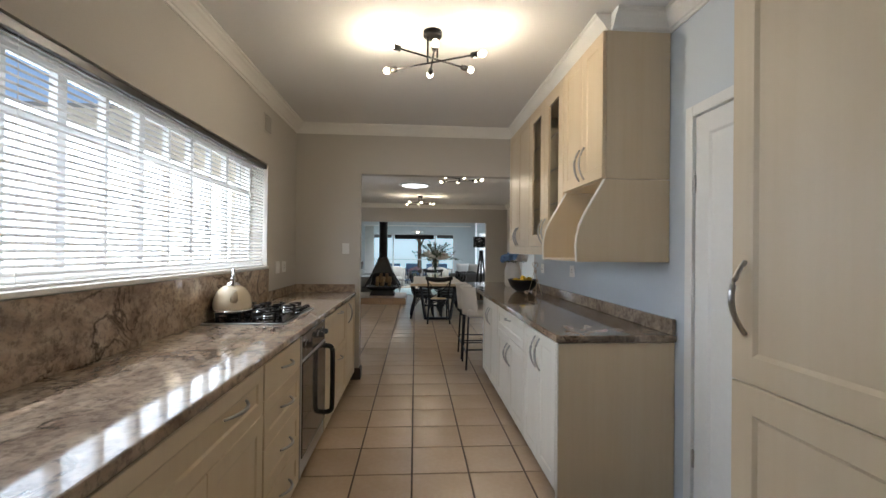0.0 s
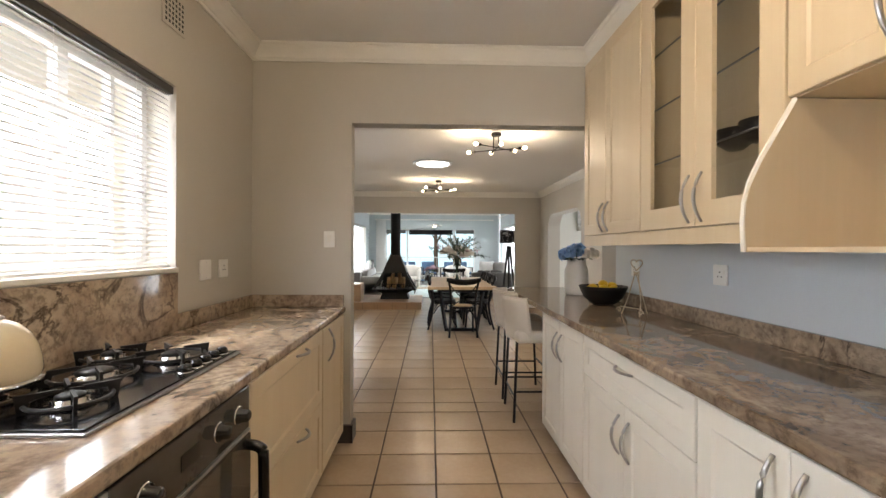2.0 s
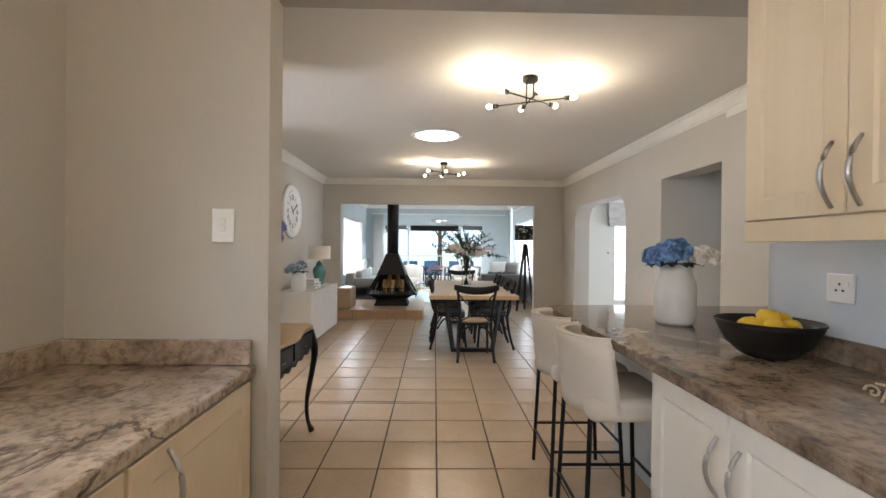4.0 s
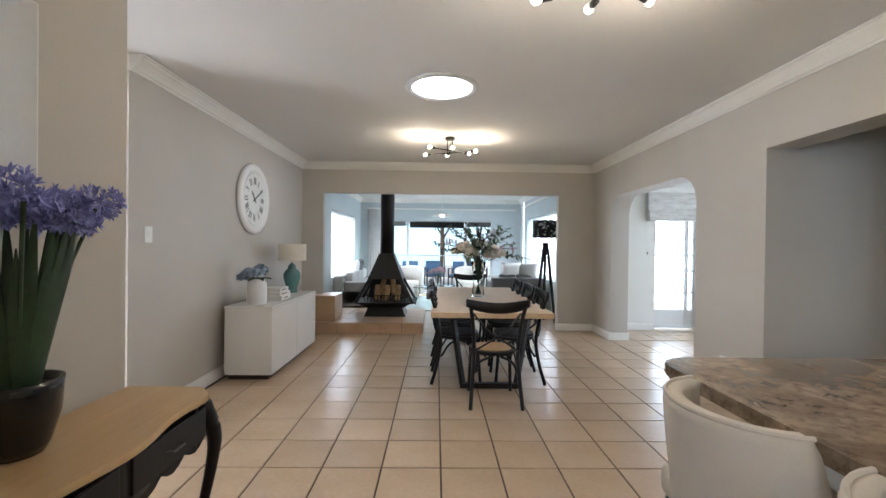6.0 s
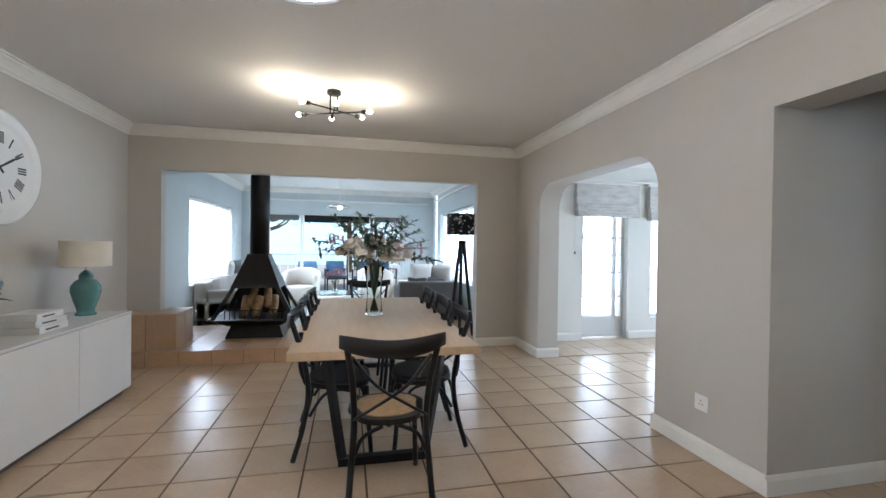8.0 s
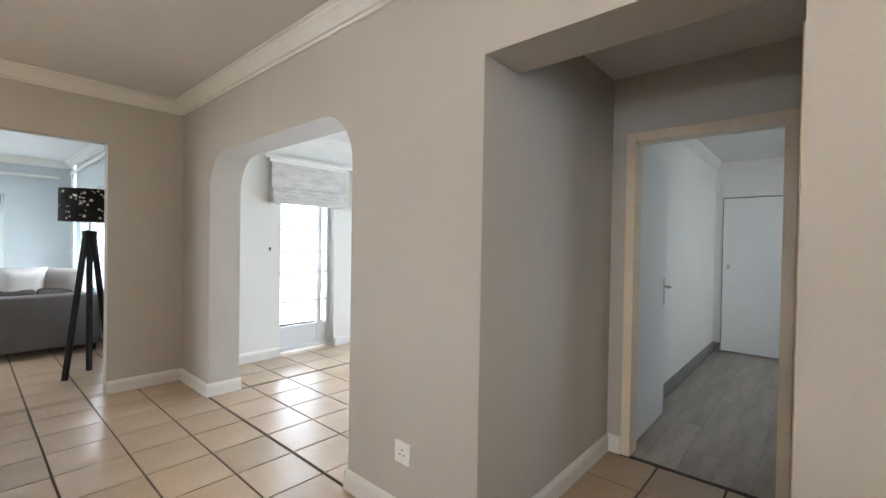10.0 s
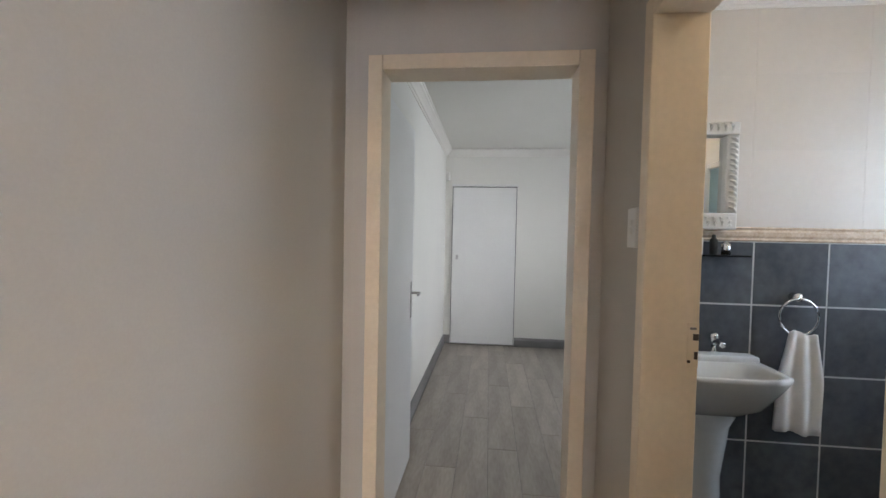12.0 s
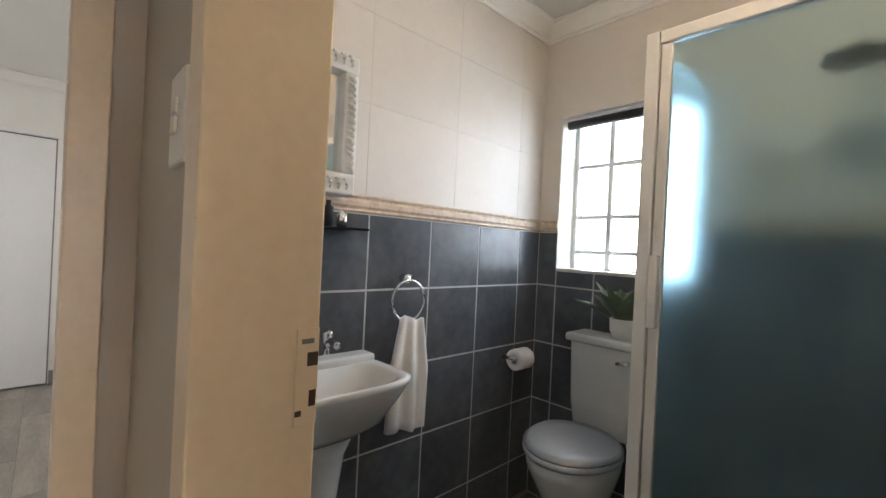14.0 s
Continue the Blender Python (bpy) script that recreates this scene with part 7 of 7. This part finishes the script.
part("bowl", loft([dring(0, 0.10, 0.22, 0.66, y0=0.02), dring(0, 0.19, 0.34, 0.72), dring(0, 0.24, 0.40, 0.80), dring(0, 0.262, 0.43, 0.845), dring(0, 0.265, 0.435, 0.86), dring(0, 0.25, 0.42, 0.865), dring(0, 0.215, 0.28, 0.858, y0=0.115), dring(0, 0.17, 0.22, 0.79, y0=0.14), dring(0, 0.06, 0.08, 0.755, y0=0.20)]), M_SANITARY, ba, "", True)
part("back_ledge", box(-0.255, 0.255, 0.001, 0.10, 0.83, 0.885, 0.012, 3), M_SANITARY, ba)
part("pedestal", loft([oval(0, 0.15, 0.105, 0.10, 0.13, 0.003), oval(0, 0.15, 0.085, 0.08, 0.12, 0.10), oval(0, 0.15, 0.075, 0.07, 0.11, 0.40), oval(0, 0.16, 0.10, 0.10, 0.12, 0.62), oval(0, 0.16, 0.13, 0.13, 0.13, 0.68)]), M_SANITARY, ba, "", True)
for x in (-0.075, 0.15):
    tp = part("tap", tube(curve_pts([(x, 0.05, 0.885), (x, 0.05, 0.925), (x, 0.09, 0.945), (x, 0.14, 0.935)], 4), 0.012, 10), M_CHROME, ba, "chrome tap", True)
    part("tap_head", lathe([(0.008, 0.92), (0.02, 0.945), (0.022, 0.965), (0.012, 0.975), (0, 0.976)], 14, at=(x, 0.05, 0)), M_CHROME, tp, "", True)
soap = thing("soap_dispenser", "clear soap bottle with a black pump on the basin", "bottle", at=(4.29, 5.97, 0.9085))
part("bottle", lathe([(0, 0), (0.028, 0), (0.03, 0.01), (0.03, 0.09), (0.014, 0.105), (0.014, 0.115), (0, 0.115)], 18), M_VASEGLASS, soap, "", True)
part("pump", tube([(0, 0, 0.115), (0, 0, 0.15), (-0.03, 0, 0.15)], 0.006, 8), M_INK, soap)

mc = thing("mirror_cabinet", "cream carved mirror frame with a shelf below", "mirror")
for z0, z1, y0, y1 in ((1.45, 1.52, 5.80, 6.24), (1.85, 1.905, 5.80, 6.24), (1.521, 1.849, 5.80, 5.850), (1.521, 1.849, 6.190, 6.24)):
    part("frame", box(4.25, 4.334, y0, y1, z0, z1, 0.006), M_FABRIC_W, mc, "cream carved frame")
b = bmesh.new()
for i in range(14):
    for yy in (5.825, 6.215):
        tube([(4.247, yy - 0.013, 1.53 + i * 0.0225), (4.240, yy, 1.54 + i * 0.0225), (4.247, yy + 0.013, 1.545 + i * 0.0225)], 0.007, 6, bm=b)
    tube([(4.247, 5.83 + i * 0.029, 1.868), (4.240, 5.835 + i * 0.029, 1.885), (4.247, 5.84 + i * 0.029, 1.902)], 0.007, 6, bm=b)
    tube([(4.247, 5.83 + i * 0.029, 1.468), (4.240, 5.835 + i * 0.029, 1.485), (4.247, 5.84 + i * 0.029, 1.502)], 0.007, 6, bm=b)
tagged(part("carving", b, M_FABRIC_W, mc), kind="stuff")
part("mirror_glass", box(4.285, 4.300, 5.851, 6.189, 1.522, 1.848), M_MIRROR, mc, "mirror glass")
part("shelf", box(4.21, 4.334, 5.76, 6.24, 1.335, 1.342, 0.001), M_BLACKGLOSS, mc, "thin dark shelf")
for i, (y, r_, h, m_) in enumerate(((5.83, 0.018, 0.06, M_CHROME), (5.88, 0.016, 0.085, M_INK), (5.94, 0.016, 0.09, M_WHITEPL), (5.99, 0.016, 0.09, M_WHITEPL), (6.08, 0.022, 0.06, M_INK))):
    tagged(mesh_ob("toiletry_bottle", lathe([(0, 0), (r_, 0), (r_, h * 0.75), (r_ * 0.5, h * 0.82), (r_ * 0.5, h), (0, h)], 14, at=(4.27, y, 1.343)), m_, smooth=True), "small toiletry bottle on the shelf under the mirror", "bottle", "toiletries under the mirror")

tw = thing("towel_ring", "chrome towel ring on the tiled wall", "towel ring")
part("mount", tube([(4.334, 5.515, 1.165), (4.29, 5.515, 1.165)], 0.018, 12), M_CHROME, tw, "", True)
part("ring", tube([(4.29, 5.515 + 0.078 * math.sin(t), 1.082 + 0.078 * math.cos(t)) for t in [i * math.pi / 16 for i in range(33)]], 0.006, 8), M_CHROME, tw, "", True)
tow = thing("hand_towel", "white hand towel hanging through the chrome ring", "towel")
b = bmesh.new()
g = []
for j in range(15):
    t = j / 14
    z = 1.015 - 0.43 * t
    wdt = 0.050 + 0.034 * min(1, t * 2.2)
    row = []
    for i in range(17):
        u = i / 16 * 2 - 1
        row.append((4.285 - 0.018 - 0.012 * math.cos(u * 7 + t * 1.5) * (0.4 + 0.6 * t), 5.505 + wdt * u + 0.01 * t, z + 0.01 * math.sin(u * 3)))
    g.append(row)
front = [[b.verts.new(p) for p in r] for r in g]
back = [[b.verts.new((p[0] + 0.022, p[1], p[2])) for p in r] for r in g]
for j in range(14):
    for i in range(16):
        b.faces.new((front[j][i], front[j][i + 1], front[j + 1][i + 1], front[j + 1][i]))
        b.faces.new((back[j][i + 1], back[j][i], back[j + 1][i], back[j + 1][i + 1]))
    for i in (0, 16):
        b.faces.new((front[j][i], front[j + 1][i], back[j + 1][i], back[j][i]))
for i in range(16):
    b.faces.new((front[0][i + 1], front[0][i], back[0][i], back[0][i + 1]))
    b.faces.new((front[14][i], front[14][i + 1], back[14][i + 1], back[14][i]))
part("cloth", b, M_TOWEL, tow, "", True)
tr_ = thing("toilet_roll", "white toilet roll on a chrome holder", "toilet roll")
part("holder", tube([(4.334, 4.86, 0.765), (4.275, 4.86, 0.765), (4.275, 4.72, 0.765)], 0.009, 8), M_CHROME, tr_, "chrome holder", True)
b = lathe([(0.02, 0), (0.05, 0), (0.052, 0.003), (0.052, 0.097), (0.05, 0.10), (0.02, 0.10), (0.02, 0)], 24)
bmesh.ops.rotate(b, verts=b.verts, cent=(0, 0, 0), matrix=Matrix.Rotation(radians(90), 3, "X"))
bmesh.ops.translate(b, verts=b.verts, vec=(4.275, 4.845, 0.757))
part("paper", b, M_TOWEL, tr_, "", True)

# shower
sh = thing("shower_cubicle", "corner shower with frosted glass and a white frame", "shower")
SX, SY = 3.545, 5.18
part("post", box(SX - 0.02, SX + 0.02, SY - 0.02, SY + 0.02, 0.10, 1.985, 0.004), M_ALU, sh, "white corner post")
part("tray", box(2.785, SX + 0.02, 4.60, SY + 0.02, 0.001, 0.10, 0.012, 3), M_SANITARY, sh)
part("head_rail", box(2.785, SX - 0.021, SY - 0.018, SY + 0.018, 1.945, 1.985, 0.004), M_ALU, sh)
part("head_rail", box(SX - 0.018, SX + 0.018, 4.60, SY - 0.021, 1.945, 1.985, 0.004), M_ALU, sh)
part("sill_rail", box(2.785, SX - 0.021, SY - 0.018, SY + 0.018, 0.101, 0.14, 0.004), M_ALU, sh)
part("sill_rail", box(SX - 0.018, SX + 0.018, 4.60, SY - 0.021, 0.101, 0.14, 0.004), M_ALU, sh)
part("door_stile", box(SX - 0.055, SX - 0.024, SY - 0.012, SY + 0.012, 0.141, 1.944, 0.003), M_ALU, sh)
for bm_ in (box(2.80, SX - 0.056, SY - 0.003, SY + 0.003, 0.141, 1.944), box(SX - 0.003, SX + 0.003, 4.605, SY - 0.021, 0.141, 1.944)):
    gp = part("glass_panel", bm_, M_FROST, sh, "frosted glass panel")
    gp.visible_shadow = False
part("pull_handle", box(SX - 0.052, SX - 0.026, SY + 0.0125, SY + 0.04, 1.08, 1.30, 0.004), M_ALU, sh, "white pull handle")
hd_ = thing("wall_shower", "black shower rose on a curved chrome arm", "shower")
part("arm", tube(curve_pts([(3.10, 4.597, 1.98), (3.10, 4.72, 2.00), (3.10, 4.82, 1.95)], 4), 0.010, 8), M_CHROME, hd_, "", True)
part("rose", lathe([(0.02, 0.04), (0.06, 0.01), (0.09, 0.0), (0.09, -0.012), (0, -0.012)], 24, at=(3.10, 4.86, 1.90)), M_BLACK, hd_, "black rose", True)
cad = thing("shower_caddy", "wire caddy on the shower wall", "caddy")
for z in (1.52, 1.66):
    part("basket", tube([(3.28, 4.60, z), (3.28, 4.69, z), (3.42, 4.69, z), (3.42, 4.60, z)], 0.006, 6), M_STEEL, cad)
part("hanger", tube([(3.35, 4.602, 1.5), (3.35, 4.602, 1.78)], 0.006, 6), M_STEEL, cad)

# ---- outside ----
patio = structure(mesh_ob("patio", box(-9, 9, 16.42, 34.0, -0.215, -0.02), M_PAVE), "pale paved patio outside the glass doors", "patio")
ph = thing("patio_roof", "flat patio roof on white posts", "roof")
part("roof_sheet", box(-3.0, 3.2, 16.45, 20.0, 2.42, 2.50), M_ROOF, ph)
part("fascia", box(-3.0, 3.2, 19.95, 20.05, 2.28, 2.46, 0.004), M_TRIM, ph, "white fascia board")
for x in (-2.6, 2.8):
    part("post", box(x - 0.06, x + 0.06, 19.85, 19.945, -0.018, 2.42, 0.004), M_TRIM, ph)
rl = thing("patio_railing", "white metal railing at the patio edge", "railing")
part("top_rail", box(-5, 6, 20.6, 20.65, 0.95, 1.0, 0.004), M_TRIM, rl)
part("bottom_rail", box(-5, 6, 20.605, 20.645, 0.10, 0.13, 0.003), M_TRIM, rl)
for i in range(45):
    part("baluster", box(-5 + i * 0.25 - 0.01, -5 + i * 0.25 + 0.01, 20.615, 20.635, -0.018, 0.95), M_TRIM, rl)
oc = thing("patio_chair", "blue cushioned patio chair outside", "chair", "chairs on the patio", (-0.9, 18.0, -0.019))
part("seat_cushion", box(-0.26, 0.26, -0.25, 0.25, 0.38, 0.46, 0.03, 3), M_BLUEFAB, oc, "blue seat cushion")
part("back_cushion", box(-0.26, 0.26, 0.20, 0.30, 0.47, 0.86, 0.03, 3), M_BLUEFAB, oc, "blue back cushion")
for x in (-0.28, 0.28):
    for y in (-0.26, 0.28):
        part("leg", box(x - 0.018, x + 0.018, y - 0.018, y + 0.018, 0.0, 0.62), M_BLACK, oc)
    part("armrest", box(x - 0.025, x + 0.025, -0.28, 0.30, 0.62, 0.645, 0.004), M_BLACK, oc)
part("seat_rail", box(-0.262, 0.262, -0.25, 0.26, 0.345, 0.378), M_BLACK, oc)
for x, y, a in ((-0.1, 18.3, 10), (0.7, 18.0, -15), (1.3, 18.4, 20)):
    copy_thing(oc, pose(x, y, -0.019, 0, 0, a))


def tree(at, h, spread, seed, kind="tree"):
    rg = random.Random(seed)
    t = thing("tree", "leafy garden tree with a branching trunk", "tree", "garden trees", at)
    b = bmesh.new()
    tube(curve_pts([(0, 0, 0), (0.08 * rg.uniform(-1, 1), 0.05, h * 0.3), (0.1 * rg.uniform(-1, 1), 0.1, h * 0.62)], 4), [0.16 - 0.010 * i for i in range(9)], 9, bm=b)
    tips = []
    for i in range(9):
        a = i * 2.4 + rg.uniform(-0.3, 0.3)
        z0 = h * rg.uniform(0.28, 0.6)
        e = Vector((spread * rg.uniform(0.4, 0.8) * math.cos(a), spread * rg.uniform(0.4, 0.8) * math.sin(a), h * rg.uniform(0.55, 0.95)))
        tube(curve_pts([(0, 0.05, z0), e * 0.5 + Vector((0, 0, z0 * 0.35)), e], 3), [0.06 - 0.007 * k for k in range(7)], 6, bm=b)
        tips.append(e)
    part("trunk", b, M_BARK, t)
    b = bmesh.new()
    for e in tips:
        for k in range(7):
            c = e + Vector((rg.gauss(0, 0.32), rg.gauss(0, 0.32), rg.gauss(0, 0.25))) * spread * 0.5
            for q in range(34):
                d = Vector((rg.gauss(0, 1), rg.gauss(0, 1), rg.gauss(0, 0.8)))
                p = c + d * spread * 0.13
                leaf_blade(b, p, (rg.gauss(0, 1), rg.gauss(0, 1), rg.gauss(0, 0.6)), rg.uniform(0.10, 0.18), 0.08, 0.3, 2)
    part("crown", b, M_FOLIAGE, t)
    return t


for i, (x, y, h, s) in enumerate(((-3.2, 24.5, 5.5, 2.2), (0.3, 26.5, 6.0, 2.6), (3.6, 25.0, 5.2, 2.3), (-6.5, 15.5, 5.0, 2.2), (7.2, 14.8, 4.6, 2.0), (4.6, 18.0, 4.0, 1.7))):
    tree((x, y, -0.22), h, s, 40 + i)
structure(mesh_ob("kitchen_yard", box(-5.2, -1.53, -5, 4.17, -0.215, -0.03), M_PAVE), "paved yard outside the kitchen", "paving")
glazed_frame("window_7", "white hall window", "x", -4.66, 4.8, 6.7, 0.9, 2.2, (5.4, 6.1), (1.75,))
hb = thing("roller_blind", "white blind half down in the hall window", "blind")
part("roll", box(-4.58, -4.55, 4.75, 6.75, 1.62, 2.25, 0.004), M_FABRIC_W, hb)
pr = structure(new("pass_lining"), "white painted lining of the wall opening", "trim")
part("jamb", box(-1.408, -1.272, 5.494, 5.4985, 1.4195, 2.0745, 0.001), M_TRIM, pr)
part("jamb", box(-1.408, -1.272, 4.6215, 4.626, 1.4195, 2.0745, 0.001), M_TRIM, pr)
part("head", box(-1.408, -1.272, 4.6215, 5.4985, 2.075, 2.0785, 0.001), M_TRIM, pr)
hp_ = structure(mesh_ob("pass_sill", box(-1.415, -1.265, 4.61, 5.51, 1.405, 1.4185, 0.004), M_TRIM), "white sill of the wall opening", "window sill")

hd5 = structure(new("door_6"), "white panelled hall door under a fanlight", "door")
part("jamb", box(-3.17, -3.10, 7.10, 7.168, 0.002, 2.66, 0.004), M_TRIM, hd5)
part("jamb", box(-4.10, -4.03, 7.10, 7.168, 0.002, 2.66, 0.004), M_TRIM, hd5)
part("transom", box(-4.029, -3.171, 7.09, 7.168, 2.17, 2.29, 0.004), M_TRIM, hd5)
part("head", box(-4.029, -3.171, 7.10, 7.168, 2.56, 2.66, 0.004), M_TRIM, hd5)
part("leaf", box(-4.026, -3.185, 7.11, 7.15, 0.008, 2.16, 0.004), M_DOORWHITE, hd5)
part("fanlight", box(-4.028, -3.172, 7.14, 7.146, 2.291, 2.559), M_SEAT, hd5, "grey obscured glass")
part("glazing_bar", box(-3.62, -3.58, 7.115, 7.139, 2.291, 2.559, 0.003), M_TRIM, hd5)
for hz in (0.3, 1.88):
    part("hinge", lathe([(0.009, 0), (0.009, 0.10)], 8, at=(-3.178, 7.105, hz)), M_STEEL, hd5, "steel hinge")

# ---- pieces of the floors ----
FL = bpy.data.objects["floor"]
S = 0.36
tile_mesh = {}


def tile_data(w, d, m_, name="tile"):
    key = (round(w, 3), round(d, 3), m_.name)
    if key not in tile_mesh:
        b = bmesh.new()
        h = 0.006
        lo = [b.verts.new(p) for p in ((-w / 2, -d / 2, -0.006), (w / 2, -d / 2, -0.006), (w / 2, d / 2, -0.006), (-w / 2, d / 2, -0.006))]
        e = 0.002
        mi = [b.verts.new(p) for p in ((-w / 2, -d / 2, -0.0015), (w / 2, -d / 2, -0.0015), (w / 2, d / 2, -0.0015), (-w / 2, d / 2, -0.0015))]
        hi = [b.verts.new(p) for p in ((-w / 2 + e, -d / 2 + e, 0), (w / 2 - e, -d / 2 + e, 0), (w / 2 - e, d / 2 - e, 0), (-w / 2 + e, d / 2 - e, 0))]
        for i in range(4):
            b.faces.new((lo[i], lo[(i + 1) % 4], mi[(i + 1) % 4], mi[i]))
            b.faces.new((mi[i], mi[(i + 1) % 4], hi[(i + 1) % 4], hi[i]))
        b.faces.new(hi)
        me = bpy.data.meshes.new(name)
        b.to_mesh(me)
        b.free()
        me.materials.append(m_)
        tile_mesh[key] = me
    return tile_mesh[key]


def lay(x0, x1, y0, y1, m_, parent, name, grout=0.011):
    w, d = x1 - x0 - grout, y1 - y0 - grout
    if w < 0.02 or d < 0.02:
        return
    o = new(name, tile_data(w, d, m_))
    o.parent = parent
    o.location = ((x0 + x1) / 2, (y0 + y1) / 2, 0.0)


def grid(lo, hi, origin, step):
    k = math.ceil((lo - origin) / step + 1e-6)
    cuts = [lo]
    while origin + k * step < hi - 1e-6:
        cuts.append(origin + k * step)
        k += 1
    return cuts + [hi]


for x0, x1 in zip(grid(-0.85, 0.90, 0, S), grid(-0.85, 0.90, 0, S)[1:]):
    ys = grid(-1.7, 4.72, 4.0, S)
    for y0, y1 in zip(ys, ys[1:]):
        lay(x0, x1, y0, y1, M_TILE, FL, "tile")
rest = []
for X0, X1, Y0, Y1 in ((-1.27, 2.51, 4.72, 6.42), (-2.19, 2.51, 6.42, 11.0), (2.51, 3.97, 6.43, 7.41), (-4.59, -2.19, 4.31, 7.16), (2.52, 6.29, 8.31, 10.31), (2.78, 6.29, 7.61, 8.31), (2.78, 6.29, 10.31, 11.36), (-2.19, 2.34, 11.0, 16.4), (-2.19, -1.27, 4.72, 6.42)):
    xs, ys = grid(X0, X1, 0, S), grid(Y0, Y1, 7.10, S)
    for x0, x1 in zip(xs, xs[1:]):
        for y0, y1 in zip(ys, ys[1:]):
            if -2.2 <= X0 and X1 <= 4 and Y1 <= 11.0 and Y0 >= 4.7 and y0 > 4.9 and y1 < 10.75 and -1.3 < x0:
                lay(x0, x1, y0, y1, M_TILE, FL, "tile")
            else:
                rest.append((x0, x1, y0, y1))
verts, faces = [], []
for x0, x1, y0, y1 in rest:
    if x1 - x0 < 0.03 or y1 - y0 < 0.03:
        continue
    n = len(verts)
    g_, e = 0.0055, 0.006
    a, b_, c, d = x0 + g_, x1 - g_, y0 + g_, y1 - g_
    verts += [(a, c, -0.006), (b_, c, -0.006), (b_, d, -0.006), (a, d, -0.006), (a + 0.002, c + 0.002, 0), (b_ - 0.002, c + 0.002, 0), (b_ - 0.002, d - 0.002, 0), (a + 0.002, d - 0.002, 0)]
    faces += [(n + 4, n + 5, n + 6, n + 7)] + [(n + i, n + (i + 1) % 4, n + 4 + (i + 1) % 4, n + 4 + i) for i in range(4)]
me = bpy.data.meshes.new("far_tiles")
me.from_pydata(verts, [], faces)
me.materials.append(M_TILE)
ft = new("far_tiles", me)
ft.parent = FL
tagged(ft, kind="stuff")

PB = bpy.data.objects["floor_bedroom"]
for i, y0 in enumerate([4.73 + 0.19 * k for k in range(15)]):
    xs = [4.0] + [4.0 + ((i * 0.47) % 1.2) + 1.2 * k for k in range(5)]
    xs = [x for x in xs if x < 7.75] + [7.77]
    for x0, x1 in zip(xs, xs[1:]):
        if x1 - x0 > 0.05:
            lay(x0, x1, y0, min(y0 + 0.19, 7.41), M_BEDFLOOR, PB, "plank", 0.002)
BF = bpy.data.objects["floor_bathroom"]
for x0, x1 in zip(grid(2.79, 4.33, 3.0, 0.33), grid(2.79, 4.33, 3.0, 0.33)[1:]):
    ys = grid(4.60, 6.29, 4.6, 0.33)
    for y0, y1 in zip(ys, ys[1:]):
        lay(x0, x1, y0, y1, M_BFLOOR, BF, "tile", 0.005)
